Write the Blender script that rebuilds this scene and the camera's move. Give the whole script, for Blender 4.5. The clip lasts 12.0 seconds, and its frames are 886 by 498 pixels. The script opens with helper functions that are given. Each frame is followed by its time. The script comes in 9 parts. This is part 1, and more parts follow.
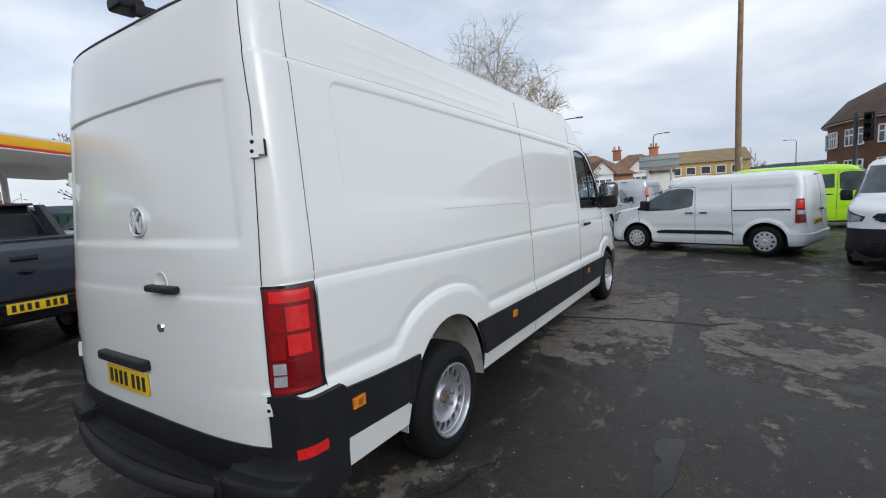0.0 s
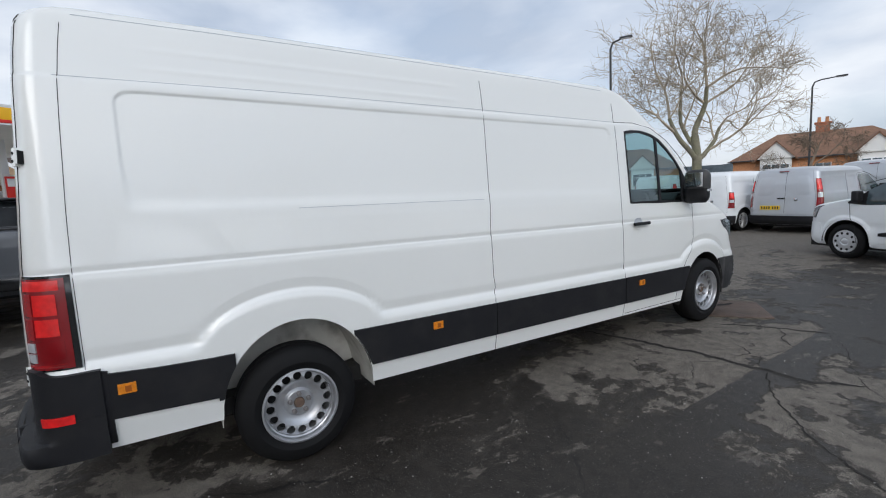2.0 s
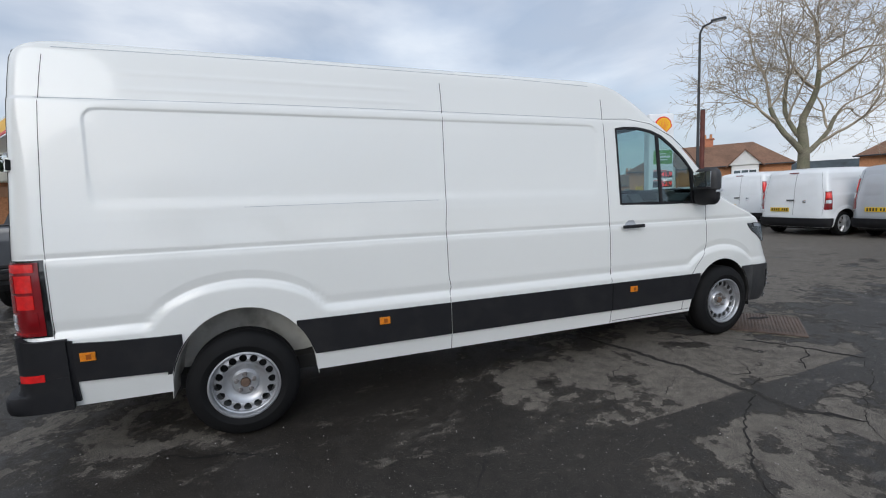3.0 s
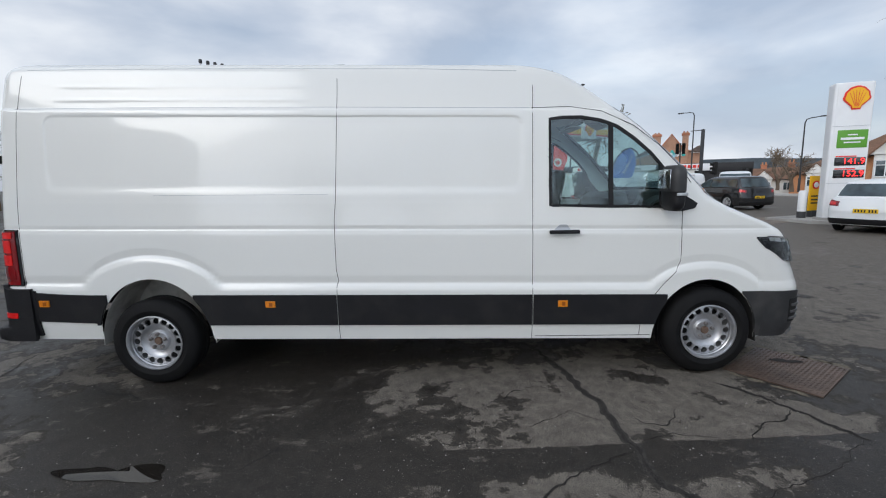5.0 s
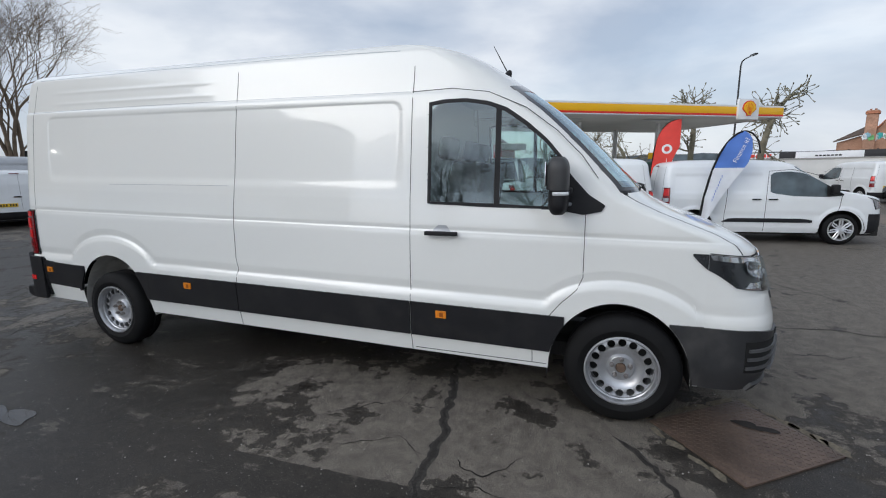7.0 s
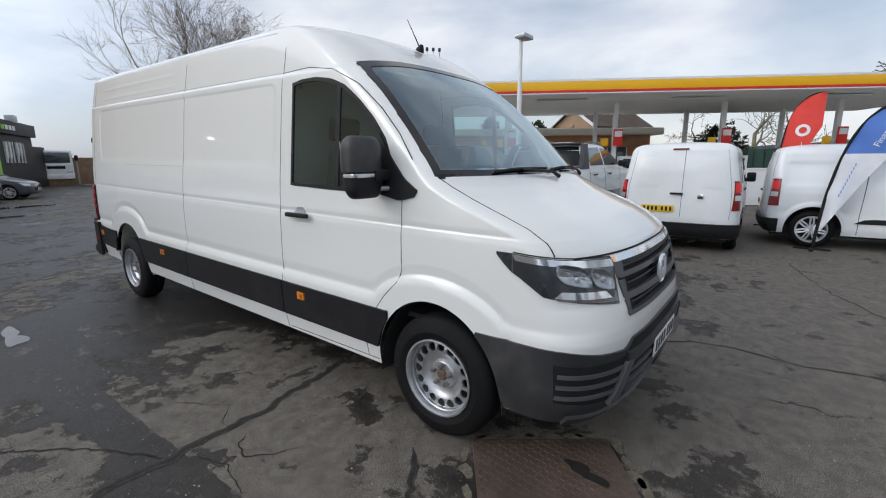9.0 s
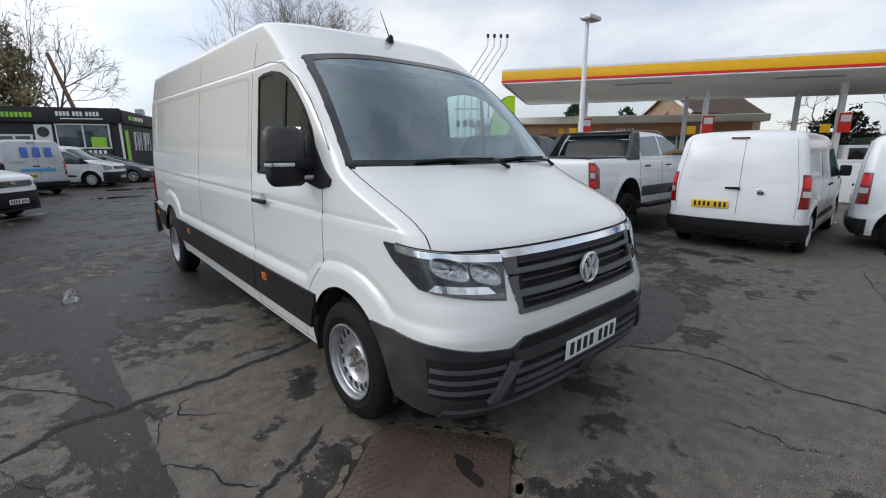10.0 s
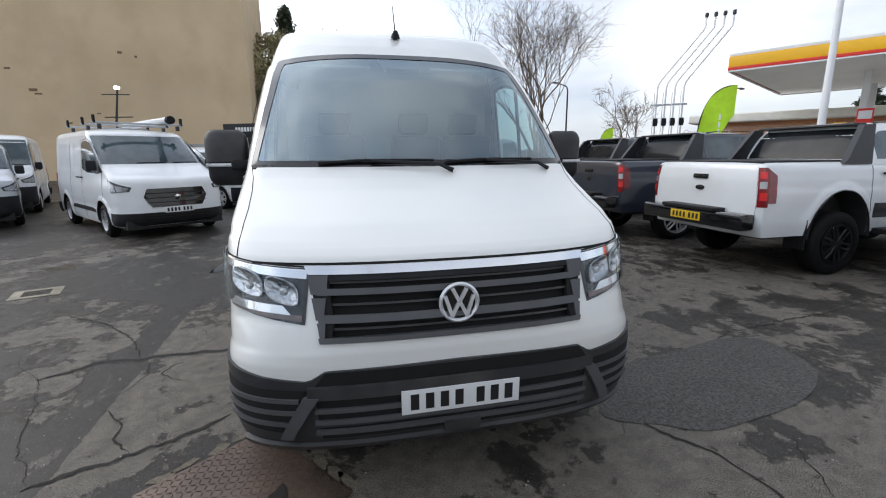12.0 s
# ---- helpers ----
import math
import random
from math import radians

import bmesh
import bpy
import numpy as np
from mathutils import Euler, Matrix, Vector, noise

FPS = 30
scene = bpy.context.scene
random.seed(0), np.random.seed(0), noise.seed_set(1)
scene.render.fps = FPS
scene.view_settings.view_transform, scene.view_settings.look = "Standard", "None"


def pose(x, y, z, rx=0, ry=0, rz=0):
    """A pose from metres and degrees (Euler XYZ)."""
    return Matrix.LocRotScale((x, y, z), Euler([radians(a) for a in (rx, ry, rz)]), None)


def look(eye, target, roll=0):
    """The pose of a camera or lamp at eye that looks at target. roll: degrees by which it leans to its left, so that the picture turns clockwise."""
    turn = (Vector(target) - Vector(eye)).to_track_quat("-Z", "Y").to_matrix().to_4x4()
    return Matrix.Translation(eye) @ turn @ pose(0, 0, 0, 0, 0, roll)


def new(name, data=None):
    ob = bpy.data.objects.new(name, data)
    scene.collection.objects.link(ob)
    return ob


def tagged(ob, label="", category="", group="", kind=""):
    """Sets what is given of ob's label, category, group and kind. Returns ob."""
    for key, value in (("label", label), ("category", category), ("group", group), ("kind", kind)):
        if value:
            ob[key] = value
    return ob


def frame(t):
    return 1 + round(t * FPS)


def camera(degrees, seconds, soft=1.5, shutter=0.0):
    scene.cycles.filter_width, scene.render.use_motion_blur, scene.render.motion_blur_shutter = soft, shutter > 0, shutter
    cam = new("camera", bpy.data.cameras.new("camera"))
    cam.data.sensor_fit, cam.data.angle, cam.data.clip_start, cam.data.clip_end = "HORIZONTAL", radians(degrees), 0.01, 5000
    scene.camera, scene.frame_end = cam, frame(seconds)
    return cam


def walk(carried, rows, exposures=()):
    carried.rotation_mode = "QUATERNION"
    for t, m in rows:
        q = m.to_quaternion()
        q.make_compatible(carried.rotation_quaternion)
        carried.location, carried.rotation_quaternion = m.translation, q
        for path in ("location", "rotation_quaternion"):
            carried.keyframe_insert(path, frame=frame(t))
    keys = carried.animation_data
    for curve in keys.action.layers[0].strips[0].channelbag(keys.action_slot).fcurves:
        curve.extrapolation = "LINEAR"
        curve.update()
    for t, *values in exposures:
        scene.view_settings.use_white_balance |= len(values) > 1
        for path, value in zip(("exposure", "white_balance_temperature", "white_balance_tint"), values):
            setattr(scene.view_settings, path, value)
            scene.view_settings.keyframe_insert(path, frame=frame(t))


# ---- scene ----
cam = camera(89.6, 12.0, soft=1.1)
PATH = [
    (0, (2.427, -2.252, 1.594), (1.367, -0.569, 1.374), -3.4),
    (0.5, (2.751, -1.861, 1.598), (1.51, -0.313, 1.349), -3.5),
    (1, (3.024, -1.409, 1.598), (1.611, -0.019, 1.332), -3.5),
    (1.5, (3.387, -1.005, 1.587), (1.826, 0.218, 1.328), -3.4),
    (2, (3.67, -0.572, 1.569), (1.977, 0.466, 1.329), -3.0),
    (2.5, (3.974, -0.167, 1.566), (2.184, 0.695, 1.333), -2.8),
    (3, (4.177, 0.271, 1.548), (2.318, 0.969, 1.313), -2.7),
    (3.2, (4.221, 0.468, 1.563), (2.339, 1.097, 1.319), -2.3),
    (4.8, (4.454, 2.124, 1.586), (2.477, 2.194, 1.292), -1.1),
    (5, (4.486, 2.34, 1.599), (2.508, 2.345, 1.303), -1.1),
    (5.5, (4.395, 2.847, 1.567), (2.423, 2.693, 1.273), -1.3),
    (6, (4.276, 3.354, 1.576), (2.325, 3.033, 1.275), -1.4),
    (6.5, (4.12, 3.852, 1.587), (2.205, 3.374, 1.266), -1.1),
    (7, (3.88, 4.289, 1.614), (2.015, 3.651, 1.272), -0.7),
    (7.5, (3.674, 4.762, 1.612), (1.868, 3.983, 1.249), -0.7),
    (7.7, (3.58, 4.925, 1.596), (1.798, 4.097, 1.225), -0.8),
    (9.3, (2.639, 6.149, 1.556), (1.156, 4.869, 1.154), -0.3),
    (9.5, (2.51, 6.29, 1.555), (1.081, 4.954, 1.141), -0.3),
    (10, (2.188, 6.653, 1.56), (0.896, 5.19, 1.126), -0.2),
    (10.5, (1.75, 6.853, 1.528), (0.63, 5.257, 1.083), 0.0),
    (11, (1.322, 7.086, 1.54), (0.425, 5.358, 1.078), 0.1),
    (11.5, (0.874, 7.16, 1.536), (0.2, 5.332, 1.085), 0.3),
    (12, (0.459, 7.126, 1.528), (0.026, 5.217, 1.116), -0.5),
]
walk(cam, [(t, look(eye, target, roll)) for t, eye, target, roll in PATH], exposures=((0.0, 0.18, 6520, 10), (1.5, 0.14, 6520, 10), (3.2, 0.07, 6520, 10), (5.0, 0.02, 6520, 10), (7.7, 0.04, 6540, 10), (9.5, 0.16, 6680, 11), (10.4, 0.18, 6680, 11), (11.0, 0.26, 6680, 11), (11.5, 0.38, 6680, 11), (12.0, 0.45, 6680, 11)))

# ---------------- world, sun, exposure ----------------
world = bpy.data.worlds.new("overcast_sky")
world.use_nodes = True
scene.world = world
SUN_AZ, SUN_EL = 125.0, 28.0      # clockwise from +y, degrees


def build_world():
    nt = world.node_tree
    nt.nodes.clear()
    out = nt.nodes.new("ShaderNodeOutputWorld")
    bg = nt.nodes.new("ShaderNodeBackground")
    sky = nt.nodes.new("ShaderNodeTexSky")
    sky.sky_type = 'NISHITA'
    sky.sun_disc = False
    sky.sun_elevation, sky.sun_rotation = radians(SUN_EL), radians(SUN_AZ)
    sky.air_density, sky.dust_density = 1.0, 2.0
    tc = nt.nodes.new("ShaderNodeTexCoord")
    mp = nt.nodes.new("ShaderNodeMapping")
    mp.inputs["Scale"].default_value = (1.0, 1.0, 2.6)
    nt.links.new(tc.outputs["Generated"], mp.inputs["Vector"])
    n1 = nt.nodes.new("ShaderNodeTexNoise")
    n1.inputs["Scale"].default_value, n1.inputs["Detail"].default_value = 1.5, 6.0
    n1.inputs["Roughness"].default_value, n1.inputs["Distortion"].default_value = 0.55, 0.35
    nt.links.new(mp.outputs["Vector"], n1.inputs["Vector"])
    # cloud cover and cloud brightness
    cover = nt.nodes.new("ShaderNodeValToRGB")
    cover.color_ramp.elements[0].position, cover.color_ramp.elements[0].color = 0.30, (0.55, 0.55, 0.55, 1)
    cover.color_ramp.elements[1].position, cover.color_ramp.elements[1].color = 0.62, (0.97, 0.97, 0.97, 1)
    nt.links.new(n1.outputs["Fac"], cover.inputs["Fac"])
    tone = nt.nodes.new("ShaderNodeValToRGB")
    tone.color_ramp.elements[0].position, tone.color_ramp.elements[0].color = 0.37, (3.45, 4.0, 4.9, 1)
    tone.color_ramp.elements[1].position, tone.color_ramp.elements[1].color = 0.66, (6.5, 6.8, 7.2, 1)
    mid = tone.color_ramp.elements.new(0.5)
    mid.color = (4.6, 5.05, 5.8, 1)
    n2 = nt.nodes.new("ShaderNodeTexNoise")
    n2.inputs["Scale"].default_value, n2.inputs["Detail"].default_value = 2.3, 7.0
    n2.inputs["Distortion"].default_value = 0.2
    nt.links.new(mp.outputs["Vector"], n2.inputs["Vector"])
    nt.links.new(n2.outputs["Fac"], tone.inputs["Fac"])
    # the clouds are brighter towards the hidden sun
    sx, sy = math.sin(radians(SUN_AZ)) * math.cos(radians(SUN_EL)), math.cos(radians(SUN_AZ)) * math.cos(radians(SUN_EL))
    dot = nt.nodes.new("ShaderNodeVectorMath")
    dot.operation = 'DOT_PRODUCT'
    dot.inputs[1].default_value = (sx, sy, math.sin(radians(SUN_EL)))
    nt.links.new(tc.outputs["Generated"], dot.inputs[0])
    glow = nt.nodes.new("ShaderNodeMapRange")
    glow.interpolation_type = 'SMOOTHSTEP'
    glow.inputs["From Min"].default_value, glow.inputs["From Max"].default_value = 0.15, 1.0
    glow.inputs["To Min"].default_value, glow.inputs["To Max"].default_value = 0.95, 2.35
    nt.links.new(dot.outputs["Value"], glow.inputs["Value"])
    bright = nt.nodes.new("ShaderNodeVectorMath")
    bright.operation = 'SCALE'
    nt.links.new(tone.outputs["Color"], bright.inputs[0])
    # an overcast sky is brighter overhead than at the horizon
    sep = nt.nodes.new("ShaderNodeSeparateXYZ")
    nt.links.new(tc.outputs["Generated"], sep.inputs["Vector"])
    high = nt.nodes.new("ShaderNodeMapRange")
    high.inputs["From Min"].default_value, high.inputs["From Max"].default_value = 0.35, 0.95
    high.inputs["To Min"].default_value, high.inputs["To Max"].default_value = 1.0, 0.64
    nt.links.new(sep.outputs["Z"], high.inputs["Value"])
    both = nt.nodes.new("ShaderNodeMath")
    both.operation = 'MULTIPLY'
    nt.links.new(glow.outputs["Result"], both.inputs[0])
    nt.links.new(high.outputs["Result"], both.inputs[1])
    nt.links.new(both.outputs["Value"], bright.inputs["Scale"])
    mix = nt.nodes.new("ShaderNodeMix")
    mix.data_type = 'RGBA'
    nt.links.new(cover.outputs["Color"], mix.inputs["Factor"])
    nt.links.new(sky.outputs["Color"], mix.inputs[6])
    nt.links.new(bright.outputs[0], mix.inputs[7])
    nt.links.new(mix.outputs[2], bg.inputs["Color"])
    bg.inputs["Strength"].default_value = 0.144
    nt.links.new(bg.outputs["Background"], out.inputs["Surface"])


build_world()
sun = new("sun", bpy.data.lights.new("sun", 'SUN'))
sun.data.energy, sun.data.angle, sun.data.color = 0.6, radians(30), (0.972, 0.985, 0.975)
sun.matrix_world = look((30 * math.sin(radians(SUN_AZ)), 30 * math.cos(radians(SUN_AZ)), 30 * math.tan(radians(SUN_EL))), (0, 0, 0))


# ---------------- materials ----------------
def mat(name, color, rough=0.5, metal=0.0, vary=0.0, vscale=3.0, fine=0.0, fscale=60.0, bump=0.0, bscale=80.0, coat=0.0,
        emit=0.0, trans=0.0, ior=1.5, dirt=None, dscale=1.2, damount=0.5, rvary=0.0, spec=0.5, randobj=0.0):
    """A surface with variation at two scales, optional dirt and fine relief."""
    m = bpy.data.materials.new(name)
    m.use_nodes = True
    nt = m.node_tree
    p = nt.nodes["Principled BSDF"]
    p.inputs["Base Color"].default_value = (*color, 1)
    p.inputs["Roughness"].default_value, p.inputs["Metallic"].default_value = rough, metal
    p.inputs["Coat Weight"].default_value, p.inputs["Transmission Weight"].default_value = coat, trans
    p.inputs["Coat Roughness"].default_value = 0.04
    p.inputs["IOR"].default_value, p.inputs["Specular IOR Level"].default_value = ior, spec
    if emit:
        p.inputs["Emission Color"].default_value = (*color, 1)
        p.inputs["Emission Strength"].default_value = emit
    tc = nt.nodes.new("ShaderNodeTexCoord")
    last = None

    def noisy(scale, detail=4.0):
        n = nt.nodes.new("ShaderNodeTexNoise")
        n.inputs["Scale"].default_value, n.inputs["Detail"].default_value = scale, detail
        nt.links.new(tc.outputs["Object"], n.inputs["Vector"])
        return n.outputs["Fac"]

    def scaled(fac, low, high, src):
        r = nt.nodes.new("ShaderNodeMapRange")
        r.inputs["From Min"].default_value, r.inputs["From Max"].default_value = 0.3, 0.7
        r.inputs["To Min"].default_value, r.inputs["To Max"].default_value = low, high
        nt.links.new(fac, r.inputs["Value"])
        v = nt.nodes.new("ShaderNodeVectorMath")
        v.operation = 'SCALE'
        if src is None:
            v.inputs[0].default_value = color
        else:
            nt.links.new(src, v.inputs[0])
        nt.links.new(r.outputs["Result"], v.inputs["Scale"])
        return v.outputs[0]

    if vary:
        last = scaled(noisy(vscale), 1 - vary, 1 + vary, last)
    if fine:
        last = scaled(noisy(fscale, 2.0), 1 - fine, 1 + fine, last)
    if randobj:
        oi = nt.nodes.new("ShaderNodeObjectInfo")
        last = scaled(oi.outputs["Random"], 1 - randobj, 1 + randobj, last)
    if dirt:
        r = nt.nodes.new("ShaderNodeMapRange")
        r.inputs["From Min"].default_value, r.inputs["From Max"].default_value = 0.48, 0.72
        r.inputs["To Max"].default_value = damount
        nt.links.new(noisy(dscale, 8.0), r.inputs["Value"])
        mx = nt.nodes.new("ShaderNodeMix")
        mx.data_type = 'RGBA'
        nt.links.new(r.outputs["Result"], mx.inputs["Factor"])
        if last is None:
            mx.inputs[6].default_value = (*color, 1)
        else:
            nt.links.new(last, mx.inputs[6])
        mx.inputs[7].default_value = (*dirt, 1)
        last = mx.outputs[2]
    if last is not None:
        nt.links.new(last, p.inputs["Base Color"])
    if rvary:
        r = nt.nodes.new("ShaderNodeMapRange")
        r.inputs["From Min"].default_value, r.inputs["From Max"].default_value = 0.3, 0.7
        r.inputs["To Min"].default_value, r.inputs["To Max"].default_value = max(0.02, rough - rvary), rough + rvary
        nt.links.new(noisy(vscale * 2.2, 6.0), r.inputs["Value"])
        nt.links.new(r.outputs["Result"], p.inputs["Roughness"])
    if bump:
        b = nt.nodes.new("ShaderNodeBump")
        b.inputs["Strength"].default_value, b.inputs["Distance"].default_value = bump, 0.004
        nt.links.new(noisy(bscale, 3.0), b.inputs["Height"])
        nt.links.new(b.outputs["Normal"], p.inputs["Normal"])
    return m


M = {
    "paint": mat("white_van_paint", (0.82, 0.825, 0.795), 0.30, vary=0.008, vscale=0.6, coat=1.0),
    "paint2": mat("white_paint_dull", (0.79, 0.81, 0.82), 0.33, vary=0.03, vscale=2.0, coat=0.5, dirt=(0.45, 0.44, 0.42), dscale=1.5, damount=0.12),
    "silver": mat("silver_paint", (0.48, 0.50, 0.53), 0.32, metal=0.35, vary=0.03, coat=0.6),
    "green": mat("lime_paint", (0.42, 0.78, 0.02), 0.3, vary=0.02, coat=0.6),
    "navy": mat("dark_blue_grey_paint", (0.024, 0.030, 0.045), 0.28, vary=0.05, coat=0.8),
    "blackpaint": mat("black_paint", (0.012, 0.013, 0.015), 0.25, vary=0.05, coat=0.8),
    "greypaint": mat("dark_grey_paint", (0.07, 0.075, 0.085), 0.3, vary=0.05, coat=0.6),
    "plastic": mat("dark_grey_plastic", (0.011, 0.011, 0.013), 0.55, vary=0.12, vscale=6, bump=0.25, bscale=500, dirt=(0.035, 0.034, 0.033), dscale=5, damount=0.35, spec=0.30),
    "plastic2": mat("scuffed_black_plastic", (0.030, 0.0305, 0.0325), 0.48, vary=0.15, vscale=6, bump=0.2, bscale=400, dirt=(0.11, 0.105, 0.10), dscale=4, damount=0.5),
    "gloss": mat("gloss_black", (0.008, 0.008, 0.009), 0.12, coat=0.5),
    "gap": mat("panel_gap", (0.006, 0.006, 0.006), 0.85, vary=0.1),
    "rubber": mat("tyre_rubber", (0.007, 0.007, 0.0075), 0.72, vary=0.15, vscale=8, bump=0.3, bscale=220, dirt=(0.016, 0.015, 0.014), dscale=6, damount=0.2, spec=0.22),
    "steel": mat("silver_wheel_steel", (0.50, 0.51, 0.53), 0.36, metal=0.75, vary=0.08, vscale=8, dirt=(0.25, 0.22, 0.19), dscale=14, damount=0.35),
    "alloy": mat("alloy", (0.66, 0.67, 0.69), 0.3, metal=0.6, vary=0.05, vscale=8),
    "blackalloy": mat("black_alloy", (0.012, 0.012, 0.013), 0.35, metal=0.3, vary=0.1),
    "rust": mat("rusty_hub", (0.13, 0.085, 0.06), 0.8, vary=0.4, vscale=30, bump=0.4, bscale=150),
    "bolt": mat("wheel_bolt", (0.30, 0.28, 0.27), 0.45, metal=0.8, vary=0.2, vscale=40),
    "chrome": mat("chrome", (0.80, 0.81, 0.83), 0.10, metal=1.0, vary=0.03),
    "badge": mat("bright_badge", (0.82, 0.83, 0.85), 0.22, metal=0.45, vary=0.02),
    "ribplastic": mat("grille_plastic", (0.085, 0.086, 0.091), 0.42, vary=0.1, vscale=8, bump=0.15, bscale=400),
    "smokelens": mat("smoked_lens", (0.16, 0.12, 0.115), 0.15, vary=0.3, vscale=30, coat=0.6),
    "amberdark": mat("amber_lens_core", (0.34, 0.085, 0.008), 0.3, vary=0.1, coat=0.4),
    "dampedge": mat("damp_asphalt_edge", (0.034, 0.030, 0.026), 0.85, vary=0.5, vscale=18, fine=0.8, fscale=120, bump=0.6, bscale=140),
    "crackfill": mat("grit_in_cracks", (0.024, 0.021, 0.018), 0.95, vary=0.4, vscale=12, fine=0.8, fscale=150, bump=0.8, bscale=120),
    "amber": mat("amber_lens", (0.75, 0.24, 0.015), 0.3, vary=0.15, vscale=40, coat=0.4, fine=0.15, fscale=200),
    "redlens": mat("red_lens", (0.21, 0.005, 0.008), 0.14, vary=0.2, vscale=8, coat=0.8, bump=0.25, bscale=150),
    "redbright": mat("bright_red_lens", (0.74, 0.014, 0.014), 0.2, vary=0.15, vscale=30, coat=0.6, bump=0.5, bscale=260),
    "redmid": mat("deep_red_lens", (0.30, 0.006, 0.008), 0.16, vary=0.2, vscale=20, coat=0.8, bump=0.4, bscale=200),
    "clearlens": mat("clear_lens", (0.62, 0.64, 0.66), 0.15, metal=0.4, vary=0.15, vscale=30, coat=0.6),
    "lampdark": mat("lamp_housing", (0.022, 0.023, 0.026), 0.22, vary=0.2, vscale=20, coat=0.5),
    "reflector": mat("lamp_reflector", (0.42, 0.43, 0.45), 0.16, metal=1.0, vary=0.35, vscale=60),
    "lampgrey": mat("grey_lamp_reflector", (0.30, 0.31, 0.33), 0.14, metal=0.5, vary=0.35, vscale=25, coat=0.7),
    "pglass": mat("privacy_glass", (0.012, 0.014, 0.016), 0.12, vary=0.4, vscale=3, spec=0.16),
    # opaque panes; reflected sky and the cabin behind are put into the colour
    "dglass": mat("opaque_blue_grey_glass", (0.048, 0.070, 0.080), 0.04, vary=0.45, vscale=2.5, coat=0.35, spec=0.6),
    "yellowplate": mat("yellow_plate", (0.78, 0.50, 0.015), 0.4, vary=0.04),
    "whiteplate": mat("white_plate", (0.78, 0.79, 0.79), 0.4, vary=0.04),
    "char": mat("plate_black", (0.012, 0.012, 0.013), 0.5, vary=0.1),
    "darktrim": mat("dark_grey_trim", (0.030, 0.031, 0.034), 0.5, vary=0.08, vscale=8, bump=0.1, bscale=300),
    "liner": mat("wheel_arch_metal", (0.55, 0.54, 0.50), 0.6, vary=0.15, vscale=6, dirt=(0.16, 0.14, 0.11), dscale=7, damount=0.6),
    "linerdark": mat("wheel_arch_liner", (0.02, 0.02, 0.02), 0.85, vary=0.2, vscale=10),
    "under": mat("underbody", (0.02, 0.019, 0.018), 0.85, vary=0.3, vscale=5),
    "cabin": mat("cabin_trim", (0.045, 0.047, 0.05), 0.7, vary=0.1, vscale=10),
    "seat": mat("seat_cloth", (0.05, 0.052, 0.058), 0.9, vary=0.15, vscale=30, bump=0.4, bscale=400),
    "headlining": mat("grey_headlining", (0.42, 0.42, 0.41), 0.9, vary=0.05),
    "concrete": mat("concrete", (0.36, 0.35, 0.33), 0.9, vary=0.15, vscale=1.5, fine=0.1, fscale=60, bump=0.3, bscale=90, dirt=(0.2, 0.19, 0.17), dscale=0.8, damount=0.5),
    "wood": mat("weathered_wood", (0.23, 0.15, 0.09), 0.85, vary=0.2, vscale=4, bump=0.4, bscale=60),
    "galv": mat("galvanised_steel", (0.45, 0.47, 0.49), 0.45, metal=0.6, vary=0.1, vscale=10),
    "darkmetal": mat("dark_painted_metal", (0.03, 0.032, 0.035), 0.5, vary=0.15, vscale=10),
    "whitemetal": mat("white_painted_metal", (0.78, 0.79, 0.80), 0.4, vary=0.05, vscale=3, dirt=(0.5, 0.48, 0.44), dscale=1.5, damount=0.25),
    "sheetwhite": mat("white_sheet", (0.78, 0.79, 0.80), 0.5, vary=0.04, vscale=2),
    "yellow": mat("yellow_panel", (0.90, 0.48, 0.005), 0.4, vary=0.03, vscale=1),
    "red": mat("red_panel", (0.72, 0.022, 0.012), 0.4, vary=0.04, vscale=1),
    "greensign": mat("green_panel", (0.10, 0.32, 0.025), 0.5, vary=0.04),
    "blue": mat("blue_cloth", (0.10, 0.22, 0.62), 0.75, vary=0.06, vscale=5),
    "redcloth": mat("red_cloth", (0.74, 0.06, 0.045), 0.75, vary=0.06, vscale=5),
    "whitecloth": mat("white_cloth", (0.78, 0.80, 0.84), 0.8, vary=0.05, vscale=5),
    "limecloth": mat("lime_cloth", (0.50, 0.82, 0.03), 0.75, vary=0.08, vscale=4),
    "led": mat("red_led", (1.0, 0.03, 0.03), 0.5, emit=2.0),
    "lampglow": mat("lit_lamp", (1.0, 0.97, 0.9), 0.5, emit=9.0),
    "brick": mat("red_brick", (0.40, 0.16, 0.09), 0.9, vary=0.12, vscale=1.0, fine=0.2, fscale=14, bump=0.4, bscale=25, randobj=0.12),
    "brickorange": mat("orange_brick", (0.50, 0.23, 0.11), 0.9, vary=0.1, vscale=0.6, fine=0.2, fscale=12, bump=0.4, bscale=25),
    "yellowbrick": mat("yellow_brick", (0.55, 0.38, 0.15), 0.9, vary=0.1, vscale=0.6, fine=0.15, fscale=12, bump=0.3, bscale=25),
    "roofbrown": mat("brown_roof_tile", (0.20, 0.11, 0.07), 0.9, vary=0.2, vscale=0.8, fine=0.25, fscale=9, bump=0.6, bscale=16),
    "roofdark": mat("dark_roof_tile", (0.095, 0.065, 0.05), 0.9, vary=0.2, vscale=0.8, fine=0.25, fscale=9, bump=0.6, bscale=16),
    "render": mat("white_render", (0.74, 0.73, 0.70), 0.85, vary=0.06, vscale=0.8, dirt=(0.5, 0.48, 0.43), dscale=0.5, damount=0.4),
